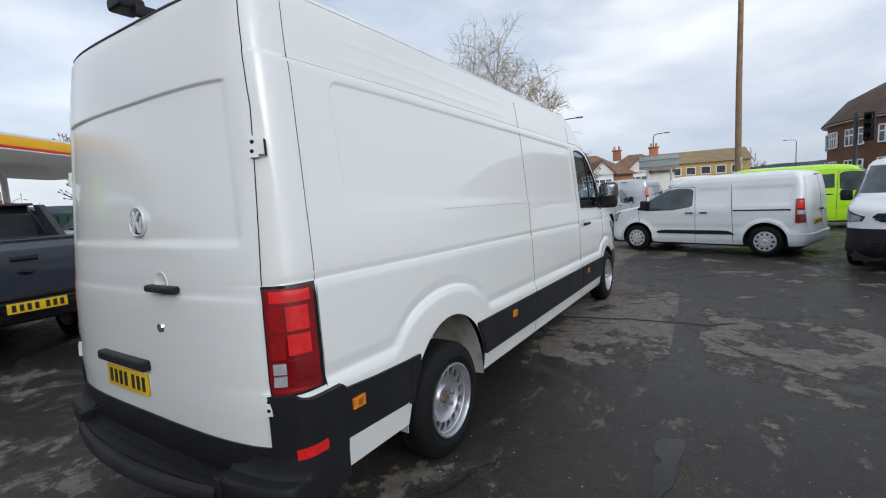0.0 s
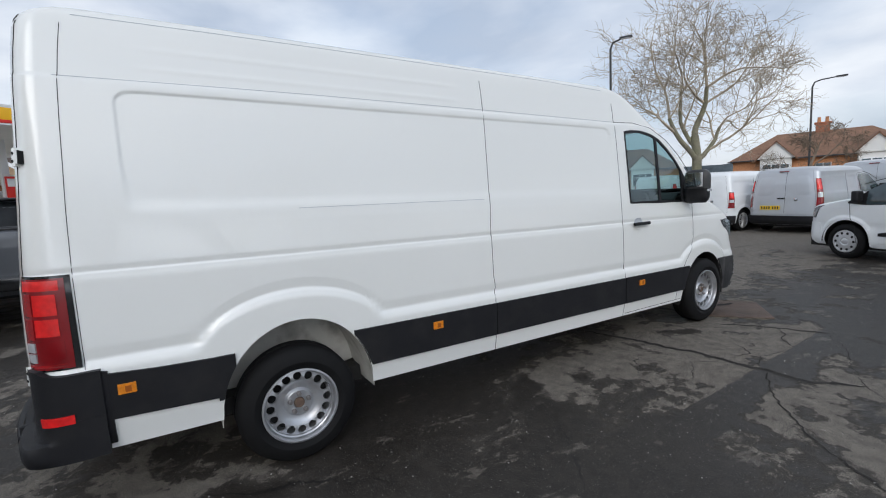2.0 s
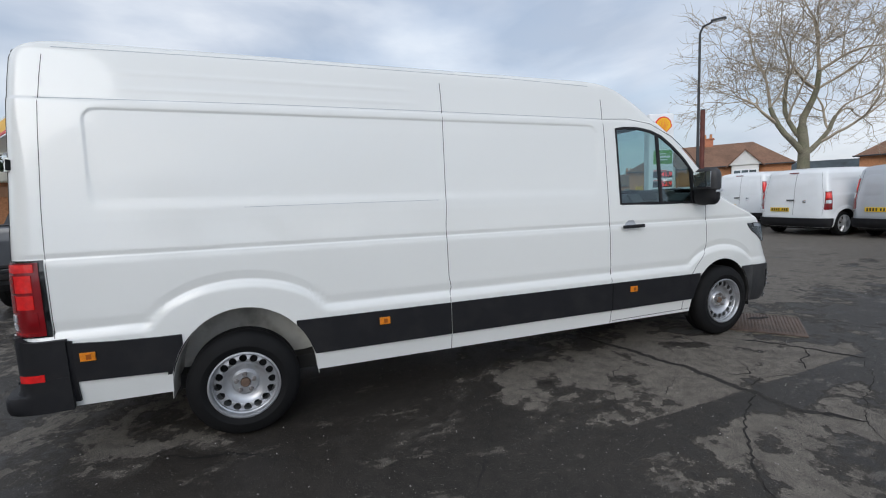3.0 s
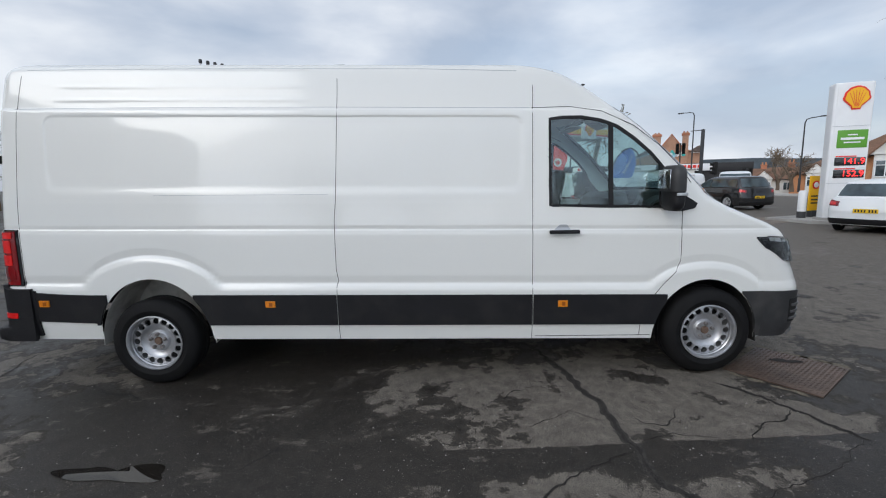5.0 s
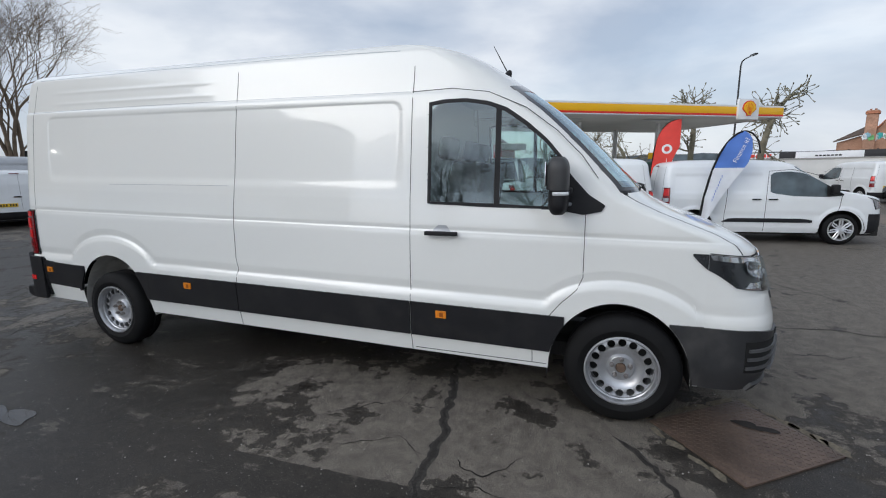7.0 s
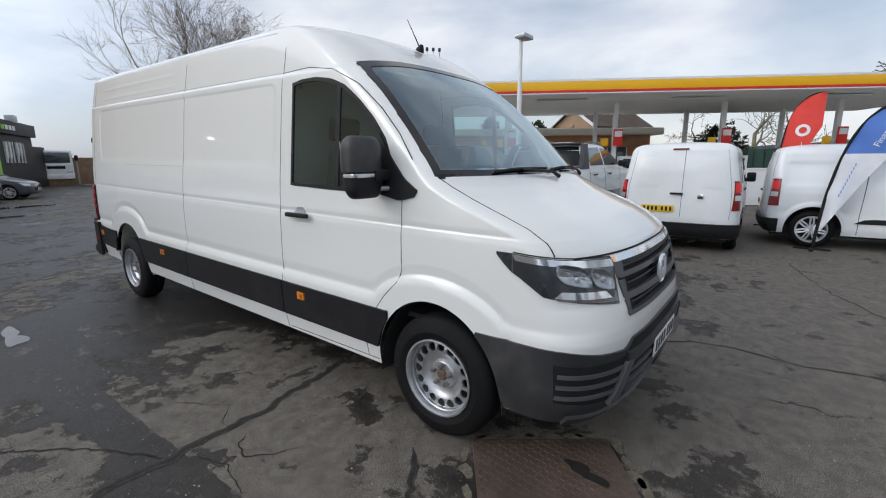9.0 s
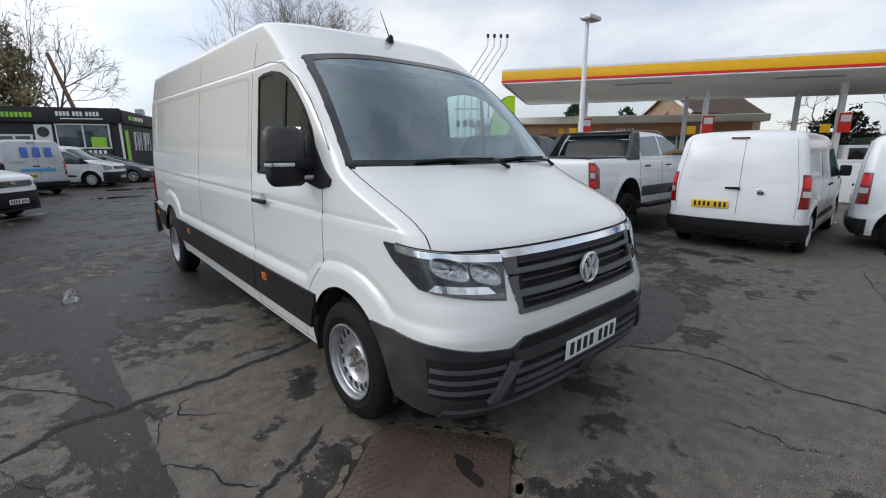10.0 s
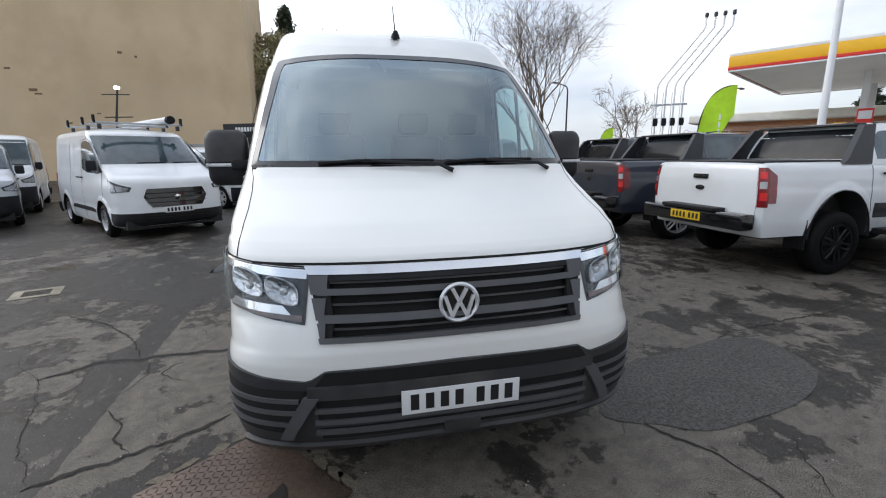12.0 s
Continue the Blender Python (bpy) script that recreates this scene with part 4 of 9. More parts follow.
        ph = [(float(np.interp(z, [b for _, b in ph], [a for a, _ in ph])), float(z)) for z in np.linspace(1.165, 1.505, 60)]
        line = np.array([[sh.front(s * float(sh.front_p(x - 0.002, z)), z, 0.0025), sh.front(s * float(sh.front_p(x + 0.002, z)), z, 0.0025)] for x, z in ph])
        part("hood_gap", grid(line, 0.006, flip=s < 0), "gap", van)
        # front corner bumper
        ys = np.concatenate([np.linspace(4.745, 4.884, 12), [4.888, 4.93]])
        edge = np.where(ys < 4.885, 0.36 + 0.475 * np.sqrt(np.clip(1 - ((ys - 4.46) / 0.425) ** 2, 0, 1)) + 0.003, 0.35)
        z = edge[:, None] + np.maximum(0.735 - edge, 0.003)[:, None] * np.linspace(0, 1, 8)
        part("bumper_side", grid(sh.side(np.repeat(ys[:, None], 8, 1), z, 0.012, s), 0.02, flip=s < 0), "plastic2", van)
    # front bumper: band, lower spoiler and slatted intakes
    # its upper edge dips outside the middle opening and rises to the corners
    pb = np.concatenate([np.linspace(-1, -0.46, 30), np.linspace(-0.45, 0.45, 41), np.linspace(0.46, 1, 30)])
    xb = np.abs(sh.front(pb, np.full(pb.shape, 0.70))[:, 0])
    zb = np.interp(xb, [0.0, 0.555, 0.625, 0.80, 0.95, 1.1], [0.742, 0.735, 0.690, 0.705, 0.730, 0.735])
    part("front_bumper", grid(sh.front(np.repeat(pb[:, None], 14, 1), 0.345 + (zb - 0.345)[:, None] * np.linspace(0, 1, 14)[None], 0.012), 0.03, flip=True), "plastic2", van, "scuffed dark grey front bumper")
    part("upper_intake", sh.front_patch(((-0.60, 0.672), (0.60, 0.672), (0.555, 0.732), (-0.555, 0.732)), 0.015, 0.006, 40, 3), "gap", van)
    part("lower_intake", sh.front_patch(((-0.58, 0.42), (0.58, 0.42), (0.60, 0.620), (-0.60, 0.620)), 0.0145, 0.006, 40, 3), "gap", van)
    part("bumper_bar", sh.front_patch(((-0.62, 0.618), (0.62, 0.618), (0.62, 0.674), (-0.62, 0.674)), 0.032, 0.03, 40, 5), "plastic2", van)
    for z in (0.462, 0.515, 0.568):
        part("intake_slat", sh.front_patch(((-0.60, z - 0.015), (0.60, z - 0.015), (0.60, z + 0.006), (-0.60, z + 0.006)), 0.026, 0.02, 40, 3), "ribplastic", van)
    part("lower_lip", sh.front_patch(((-0.90, 0.345), (0.90, 0.345), (0.90, 0.385), (-0.90, 0.385)), 0.035, 0.03, 50, 3), "plastic2", van)
    part("tow_cover", sh.front_patch(((-0.09, 0.40), (0.07, 0.40), (0.07, 0.455), (-0.09, 0.455)), 0.034, 0.03, 6, 3), "plastic2", van)
    for s in (1, -1):
        c = [(s * 0.70, 0.45), (s * 0.955, 0.47), (s * 0.965, 0.665), (s * 0.63, 0.655)]
        fog = part("side_intake", sh.front_patch(c if s > 0 else [c[1], c[0], c[3], c[2]], 0.016, 0.006, 14, 4), "gap", van)
        for z in (0.50, 0.555, 0.61):
            a, b = (s * 0.66, z), (s * 0.955, z)
            lo, hi = sorted((a[0], b[0]))
            part("side_slat", sh.front_patch(((lo, z - 0.009), (hi, z - 0.009), (hi, z + 0.009), (lo, z + 0.009)), 0.026, 0.012, 10, 3), "ribplastic", fog)
        d0, d1 = (0.715, 0.43), (0.585, 0.63)
        lo = [(s * (d0[0] - 0.03), d0[1]), (s * (d0[0] + 0.02), d0[1]), (s * (d1[0] + 0.05), d1[1]), (s * (d1[0] - 0.01), d1[1])]
        part("bumper_brace", sh.front_patch(lo if s > 0 else [lo[1], lo[0], lo[3], lo[2]], 0.040, 0.03, 5, 8), "ribplastic", van)
    # grille: dark back, three ribs, chrome lip, round badge of plain shapes
    part("grille_back", sh.front_patch(((-0.575, 0.85), (0.575, 0.85), (0.59, 1.125), (-0.59, 1.125)), -0.035, 0.01, 30, 4), "gap", van)
    for z, h in ((0.858, 0.022), (0.941, 0.032), (1.045, 0.026)):
        part("grille_rib", sh.front_patch(((-0.57, z - h / 2), (0.57, z - h / 2), (0.575, z + h / 2), (-0.575, z + h / 2)), 0.010, 0.035, 30, 4), "ribplastic", van)
    for z in (0.898, 0.992, 1.078):
        part("grille_slat", sh.front_patch(((-0.57, z - 0.006), (0.57, z - 0.006), (0.57, z + 0.003), (-0.57, z + 0.003)), -0.010, 0.015, 30, 3), "plastic2", van)
    part("grille_top_lip", sh.front_patch(((-0.58, 1.088), (0.58, 1.088), (0.60, 1.118), (-0.60, 1.118)), 0.007, 0.02, 40, 3), "plastic", van)
    part("grille_trim", sh.front_patch(((-0.60, 1.113), (0.60, 1.113), (0.615, 1.146), (-0.615, 1.146)), 0.014, 0.02, 40, 4), "chrome", van, "chrome strip along the grille")
    by = 5.392
    badge = part("round_badge", lathe([(0.086, 0.0), (0.088, 0.012), (0.080, 0.018), (0.072, 0.012), (0.070, 0.008)], 40), "badge", van, "round chrome badge", pose(0, by, 0.925, 0, 0, 90))
    part("badge_field", lathe([(0.072, 0.0), (0.071, 0.009), (0, 0.010)], 32), "gloss", badge)
    for pts in badge_lines(0.0725):
        part("badge_bar", tube([(0.013, *pts[0]), (0.013, *pts[1])], 0.0105, 4), "badge", badge)
    number_plate(van, pose(0, 5.446, 0.519, 2, 0, 180), False)
    part("plate_mount", box(0.30, 0.05, 0.06, (0, 5.418, 0.49)), "plastic2", van)
    # windscreen, its black border, wipers, scuttle
    part("windscreen", sh.front_patch(((-0.925, 1.53), (0.925, 1.53), (0.805, 2.225), (-0.805, 2.225)), -0.003, 0, 44, 26), "screen", van)
    part("windscreen_border", ring_patch(screen_loop(0.012, 0.012, 0.003), screen_loop(-0.028, -0.022, 0.003), 0.008, flip=True), "gloss", van, "black windscreen border")
    part("scuttle", sh.front_patch(((-0.93, 1.508), (0.93, 1.508), (0.93, 1.526), (-0.93, 1.526)), 0.002, 0.006, 50, 4), "plastic", van)
    for x0, x1 in ((0.56, -0.06), (-0.12, -0.66)):
        pts = [sh.front(float(sh.front_p(x, z)), z, 0.022) for x, z in ((x0, 1.535), (0.6 * x0 + 0.4 * x1, 1.548), (x1, 1.545))]
        part("wiper_blade", tube(pts, 0.008, 6), "gap", van)
        pts = [sh.front(float(sh.front_p(x, z)), z, o) for x, z, o in ((x1 - 0.1, 1.49, 0.02), (x1 - 0.02, 1.525, 0.04), (0.55 * x0 + 0.45 * x1, 1.545, 0.032))]
        part("wiper_arm", tube(pts, [0.014, 0.010, 0.007], 6), "plastic", van)
    line = np.array([[sh.front(p, 1.146, 0.003), sh.front(p, 1.156, 0.003)] for p in np.linspace(-0.62, 0.62, 30)])
    part("hood_front_gap", grid(line, 0.003, flip=True), "gap", van)
    # roof aerial
    part("aerial_base", lathe([(0.035, 0.0), (0.028, 0.022), (0.014, 0.05), (0.0, 0.055)], 16, "z"), "plastic", van, m=pose(0, 3.55, 2.388) @ pose(0, 0, 0, -28))
    part("aerial", tube([(0, 3.555, 2.41), (0, 3.43, 2.64)], [0.005, 0.0025], 6), "gap", van)
    # rear doors
    door_edge = [(0.55, 0.900), (1.19, 0.889), (1.39, 0.884), (1.74, 0.868), (1.94, 0.856), (2.14, 0.828), (2.29, 0.806), (2.42, 0.788)]
    for s in (1, -1):
        line = np.array([[sh.rear(s * float(sh.rear_p(x - 0.0015, z)), z, 0.003), sh.rear(s * float(sh.rear_p(x + 0.0015, z)), z, 0.003)] for z in np.linspace(1.235, 2.42, 60) for x in [float(interp(z, door_edge))]])
        part("door_edge_gap", grid(line, 0.003, flip=s > 0), "gap", van)
        for z in (0.757, 1.782):
            x0 = float(interp(z, door_edge))

            def leaf(xa, xb, za, zb, out, thick, z=z, x0=x0, s=s):
                xs = [float(sh.rear_p(x0 + xa + (xb - xa) * k / 4, z)) for k in range(5)]
                return grid(np.array([[sh.rear(s * p, z + za + (zb - za) * j / 3, out) for j in range(4)] for p in xs]), thick, flip=s < 0)
            hinge = part("door_hinge", leaf(-0.020, 0.012, -0.042, 0.042, 0.020, 0.022), "paint", van, "white door hinge")
            part("hinge_leaf", leaf(0.012, 0.030, -0.030, 0.026, 0.022, 0.022), "paint", hinge)
            part("hinge_pin_cover", leaf(0.030, 0.034, -0.032, 0.028, 0.026, 0.024), "gap", hinge)
            for dz in (-0.018, 0.018):
                at = sh.rear(s * float(sh.rear_p(x0 - 0.006, z + dz)), z + dz, 0.0215)
                part("hinge_bolt", lathe([(0.008, 0.0), (0.006, 0.002), (0.0, 0.002)], 10), "gap", hinge, m=Matrix.Translation(at) @ pose(0, 0, 0, 0, 0, -90 + s * 38))
    y = -1.243
    part("rear_handle_recess", lathe([(0.055, 0), (0.052, 0.004), (0.040, -0.004), (0, -0.010)], 24), "paint", van, m=pose(0.285, y - 0.004, 1.292, -4, 0, 0) @ pose(0, 0, 0, 0, 0, -90))
    part("rear_door_handle", box(0.24, 0.045, 0.032, (0.30, y - 0.015, 1.270), 0.014, 3), "plastic", van, "black rear door handle")
    part("rear_lock", lathe([(0.024, 0), (0.020, 0.010), (0, 0.013)], 20), "chrome", van, m=pose(0.25, -1.254, 1.088, 0, 0, -90))
    part("roof_edge_seal", grid(np.array([[sh.rear(p, 2.438, 0.004), sh.rear(p, 2.452, 0.005)] for p in np.linspace(-0.70, 0.70, 60)]), 0.005), "under", van)
    rb = part("round_badge", lathe([(0.072, 0.0), (0.074, 0.012), (0.067, 0.017), (0.060, 0.012), (0.058, 0.008)], 40), "badge", van, "round chrome badge", pose(0.064, -1.206, 1.572, -5, 0, 0) @ pose(0, 0, 0, 0, 0, -90))
    part("badge_field", lathe([(0.06, 0.0), (0.059, 0.009), (0, 0.010)], 32), "gloss", rb)
    for pts in badge_lines(0.0605):
        part("badge_bar", tube([(0.012, *pts[0]), (0.012, *pts[1])], 0.009, 4), "badge", rb)
    part("plate_lamp_bar", box(0.49, 0.05, 0.05, (-0.135, -1.272, 0.886), 0.014, 3), "plastic", van)
    number_plate(van, pose(-0.135, -1.268, 0.782, -2, 0, 0) @ Matrix.Diagonal((0.82, 1, 1, 1)), True)

    # rear bumper: squarish corners, a ledge low down and a curved step between them
    def round_corner(x, z, out):
        x = np.minimum(np.asarray(x, float) / 1.03, 1.0)
        ph = np.arcsin(x ** 3)
        return np.stack(np.broadcast_arrays(1.03 * np.sin(ph) ** (1 / 3) + out * np.sin(ph), -0.92 - 0.305 * np.cos(ph) ** (1 / 3) - out * np.cos(ph), z), -1)

    def sided(pts, s):
        return pts * np.array([s, 1, 1])
    xs = np.concatenate([np.linspace(0.895, 0.96, 8), 1.03 * np.sin(np.linspace(math.asin((0.965 / 1.03) ** 3), math.pi / 2, 20)) ** (1 / 3)])
    for s in (1, -1):
        top = np.interp(xs, [0.895, 0.99, 1.03], [0.856, 0.856, 0.822])
        part("bumper_corner", grid(sided(round_corner(xs[:, None], 0.41 + (top - 0.41)[:, None] * np.linspace(0, 1, 10)[None], 0.008), s), 0.03, flip=s < 0), "plastic", van, "dark grey rear bumper corner")
        part("bumper_corner_side", sh.side_patch(-0.935, -0.895, 0.375, [(-0.935, 0.757), (-0.895, 0.748)], 0.016, 0.03, 4, 8, s), "plastic", van)
        xr = 1.03 * np.sin(np.linspace(math.asin((0.988 / 1.03) ** 3), math.asin((1.0295 / 1.03) ** 3), 12)) ** (1 / 3)
        part("rear_reflector", grid(sided(round_corner(xr[:, None], np.linspace(0.592, 0.634, 3)[None], 0.014), s), 0.008, flip=s < 0), "redbright", van, "red rear reflector")
        xl = np.concatenate([np.linspace(0.66, 0.93, 10), xs[6:]])
        push = 0.078 * (1 - smooth(0.94, 1.029, xl))
        rows = [round_corner(xl, np.full(xl.shape, zz), 0.008 + k * push + 0.002) for zz, k in ((0.60, 0.0), (0.535, 0.06), (0.515, 0.25), (0.508, 0.85), (0.492, 1.0), (0.44, 1.0), (0.415, 0.9), (0.40, 0.6))]
        part("bumper_ledge", grid(sided(np.stack(rows, 1), s), 0.02, flip=s > 0), "plastic", van)
        part("step_end", box(0.035, 0.12, 0.105, (s * 0.668, -1.262, 0.458), 0.012, 3), "plastic", van)
    part("bumper_back", sh.rear_patch(((-0.90, 0.33), (0.90, 0.33), (0.90, 0.572), (-0.90, 0.572)), 0.008, 0.02, 30, 4), "plastic", van)
    prof = ((0.0, 0.475), (0.03, 0.448), (0.10, 0.440), (0.28, 0.440), (0.31, 0.449), (0.37, 0.449), (0.40, 0.440), (0.66, 0.440), (0.69, 0.449), (0.75, 0.449), (0.78, 0.441), (0.90, 0.444), (0.97, 0.440), (1.0, 0.432), (1.0, 0.415), (0.95, 0.402), (0.6, 0.40))
    step = [[(x, -1.235 + (-0.17 + 0.2 * x * x) * f, z) for f, z in prof] for x in np.linspace(-0.66, 0.66, 36)]
    part("rear_step", grid(np.array(step), 0.02, flip=False), "plastic", van, "black moulded rear step")
    for x in (-0.52, -0.18, 0.18, 0.52):
        for f in (0.20, 0.55):
            part("step_bolt", lathe([(0.010, 0.0), (0.009, 0.003), (0.0, 0.004)], 8, "z"), "bolt", van, m=pose(x, -1.235 + (-0.17 + 0.2 * x * x) * f, 0.440))
    # roof-mounted rear lamp
    part("high_brake_lamp", sh.rear_patch(((-0.30, 2.492), (0.30, 2.492), (0.30, 2.512), (-0.30, 2.512)), 0.014, 0.016, 24, 3), "redlens", van, "red high brake lamp")
    part("camera_bracket", box(0.05, 0.10, 0.05, (0.06, -1.06, 2.572), 0.012), "plastic", van)
    part("reversing_camera", box(0.13, 0.12, 0.060, (0.0, -1.11, 2.603), 0.022, 3), "plastic", van, "black reversing camera", pose(0, 0, 0))
    # cab
    part("cab_floor", box(1.7, 1.5, 0.03, (0, 3.85, 0.62)), "cabin", van)
    part("bulkhead", box(1.74, 0.03, 1.50, (0, 3.05, 1.32)), "headlining", van)
    part("bulkhead_top", box(1.50, 0.03, 0.36, (0, 3.05, 2.25)), "headlining", van)
    part("headliner", box(1.5, 0.55, 0.02, (0, 3.34, 2.24), 0.005), "headlining", van)
    dash = [(4.10, 1.28), (4.14, 1.40), (4.25, 1.455), (4.42, 1.46), (4.56, 1.46)]
    part("dashboard", grid(np.array([[(x, y - 0.12 * abs(x / 0.9) ** 2, z) for y, z in [(4.10, 0.9)] + dash] for x in np.linspace(-0.90, 0.90, 20)]), 0.02, flip=False), "cabin", van)
    part("steering_wheel", lathe([(0.20 + 0.016 * math.cos(a), 0.016 * math.sin(a)) for a in np.linspace(0, 2 * math.pi, 11)], 36, "z"), "cabin", van, m=pose(0.42, 3.98, 1.33, 50))
    part("steering_boss", box(0.16, 0.36, 0.03, (0, 0, 0), 0.01), "cabin", van, m=pose(0.42, 3.98, 1.33, 50, 0, 90))
    part("instrument_hood", box(0.36, 0.20, 0.10, (0.42, 4.18, 1.45), 0.03, 3), "cabin", van)
    for x, w in ((0.48, 0.50), (-0.18, 0.44), (-0.62, 0.44)):
        seat = part("seat_base", box(w, 0.50, 0.17, (x, 3.52, 0.98), 0.05, 3), "seat", van)
        part("seat_back", box(w - 0.02, 0.13, 0.66, (0, 0, 0), 0.05, 3), "seat", seat, m=pose(x, 3.28, 1.36, -10))
        part("headrest", box(0.26, 0.10, 0.18, (0, 0, 0), 0.045, 3), "seat", seat, m=pose(x, 3.19, 1.79, -8))
    part("sensor_shroud", sh.front_patch(((-0.10, 2.135), (0.12, 2.135), (0.17, 2.212), (-0.15, 2.212)), -0.012, 0.03, 10, 6), "cabin", van)
    for x, w in ((0.44, 0.46), (-0.44, 0.46)):
        part("sun_visor", box(w, 0.12, 0.02, (x, 3.74, 2.13), 0.008, 2), "headlining", van, m=pose(0, 0, 0))
    return van


build_van()

# ---------------- other vehicles ----------------
def heading(x, y, az):
    """Rear axle middle at x, y; az: clockwise from +y."""
    return pose(x, y, 0, 0, 0, -az)


def wheels(root, wb, half, r, width, style, spokes=7):
    for s in (1, -1):
        for y in (0, wb):
            wheel(root, s * (half - width / 2 - 0.01), y, r, width, s, style, spokes)


def lamp_on(sh, s, c, out, thick, where, n=10, m=6):
    """A patch on one side of the front or rear, by (p, z) corners."""
    (x0, z0), (x1, z1), (x2, z2), (x3, z3) = c
    a, b = np.linspace(0, 1, n)[:, None], np.linspace(0, 1, m)[None]
    z = (1 - a) * ((1 - b) * z0 + b * z3) + a * ((1 - b) * z1 + b * z2)
    p = (1 - a) * ((1 - b) * x0 + b * x3) + a * ((1 - b) * x1 + b * x2)
    f = sh.front if where == "front" else sh.rear
    return grid(f(s * p, z, out), thick, flip=(s > 0) == (where == "front"))


def cargo_van(m, label, paint="paint2", wb=2.785, fo=0.88, ro=0.73, half=0.92, h=1.82, hood=0.98, cowl=1.13, slope=0.88, screen=0.72, wheel_style="cap", spokes=7, r=0.325,
              body_bumper=False, tail_tall=False, side_windows=False, group="parked vans", strip=True, slider=False, plate=True, handle_y=None, rack=False, blank=True, grille_wide=0.55, badge=True, bump_top=None, grille_z=None, plate_z=0.43, lamp_drop=0.0):
    """A light panel van: one-box body, cab windows, doors, lamps, bumpers, wheels."""
    root = thing("parked_van", m, label, "van", group)
    yf = wb + fo
    k = h / 1.82
    front = [(0.22, yf - 0.14), (0.30, yf - 0.03), (0.42, yf), (0.62, yf - 0.005), (0.78, yf - 0.03), (hood - 0.06, yf - 0.06), (hood, yf - 0.11), (hood + 0.03, yf - 0.20), ((hood + cowl) / 2 + 0.03, yf - 0.55),
             (cowl, yf - slope), (cowl + 0.2, yf - slope - 0.26), (h - 0.24, yf - slope - screen + 0.10), (h - 0.12, yf - slope - screen - 0.06), (h - 0.06, yf - slope - screen - 0.25), (h - 0.03, yf - slope - screen - 0.5), (h, yf - slope - screen - 0.9)]
    rear = [(0.22, -ro + 0.10), (0.34, -ro + 0.02), (0.55, -ro), (1.0, -ro + 0.03), (h * 0.75, -ro + 0.06), (h - 0.14, -ro + 0.12), (h - 0.06, -ro + 0.19), (h - 0.03, -ro + 0.3), (h, -ro + 0.6)]
    width = [(0.22, half - 0.05), (0.34, half - 0.015), (0.60, half), (0.95, half - 0.005), (1.10, half - 0.02), (h * 0.78, half - 0.085), (h - 0.16, half - 0.125), (h - 0.08, half - 0.17), (h - 0.04, half - 0.25), (h - 0.015, half - 0.42), (h, half - 0.7)]
    ar = r + 0.075
    arches = ((0.0, ar, r, r + ar), (wb, ar, r, r + ar))
    by, bz0, bz1 = yf - slope - screen - 0.75, 1.0 * k, h - 0.30

    def relief(y, z):
        d = -0.010 * (1 - smooth(0.62, 0.70, z)) * smooth(0.5, 0.6, z)
        if blank:
            for y0, y1 in ((-ro + 0.28, 0.62), (0.74, by)):
                d = d - 0.014 * smooth(y0, y0 + 0.04, y) * (1 - smooth(y1 - 0.04, y1, y)) * smooth(bz0 + 0.08, bz0 + 0.13, z) * (1 - smooth(bz1 - 0.05, bz1, z))
        for yc in (0.0, wb):
            dist = np.hypot(y - yc, z - r)
            d = d + 0.022 * (1 - smooth(ar + 0.03, ar + 0.10, dist)) * (z > 0.25)
        return d

    sh = Shell(front, rear, width, -ro + 0.24, wb + ar + 0.06, nose=0.34, tail=0.15, nr=3.2, nf=2.5, arches=arches, zt=r + ar + 0.25, sill=0.24, disp=relief,
               taper=lambda y: 0.05 * np.clip(y - (wb - 0.2), 0, 9) ** 2, yc=wb * 0.35, yd=0.5)
    levels = np.unique(np.round(np.concatenate([np.linspace(0.24, h - 0.2, 42), np.linspace(h - 0.2, h, 12)]), 4))
    part("body", sh.mesh(levels, 0.06, 10, 16), paint, root)
    part("underbody", box(2 * half - 0.3, wb + fo + ro - 0.3, 0.16, (0, (wb + fo - ro) / 2, 0.27)), "under", root)
    for yc in (0.0, wb):
        for s in (1, -1):
            a = np.linspace(0, math.pi, 17)
            pts = np.array([[(s * x, yc + (ar + 0.01) * math.cos(t), r - 0.02 + (ar + 0.03) * math.sin(t)) for t in a] for x in (half - 0.42, half + 0.005)])
            part("wheel_housing", grid(pts, 0.004, flip=s > 0), "linerdark", root)
            wall = np.array([[(s * (half - 0.26), yc + q * (ar + 0.01) * math.cos(t), 0.14 + q * (r - 0.14 + (ar + 0.02) * math.sin(t))) for t in a] for q in (0.2, 1)])
            part("inner_wing", grid(wall, 0.003, flip=s < 0), "linerdark", root)
    wheels(root, wb, half, r, 0.20, wheel_style, spokes)
    # glass
    ws_b, ws_t = cowl + 0.05, h - 0.17
    part("windscreen", sh.front_patch(((-half + 0.10, ws_b), (half - 0.10, ws_b), (half - 0.17, ws_t), (-half + 0.17, ws_t)), 0.004, 0.008, 26, 14), "dglass", root)
    y1 = yf - slope - 0.02
    y0 = yf - slope - screen - 0.62
    top = [(y0, h - 0.34), (y0 + 0.07, h - 0.285), (y0 + 0.35, h - 0.27), (y0 + 0.60, h - 0.305), (y1 - 0.42, cowl + 0.20), (y1, cowl - 0.07)]
    low = [(y0, cowl - 0.02), (y0 + 0.08, cowl - 0.06), (y0 + 0.45, cowl - 0.115), (y1 - 0.30, cowl - 0.13), (y1, cowl - 0.10)]
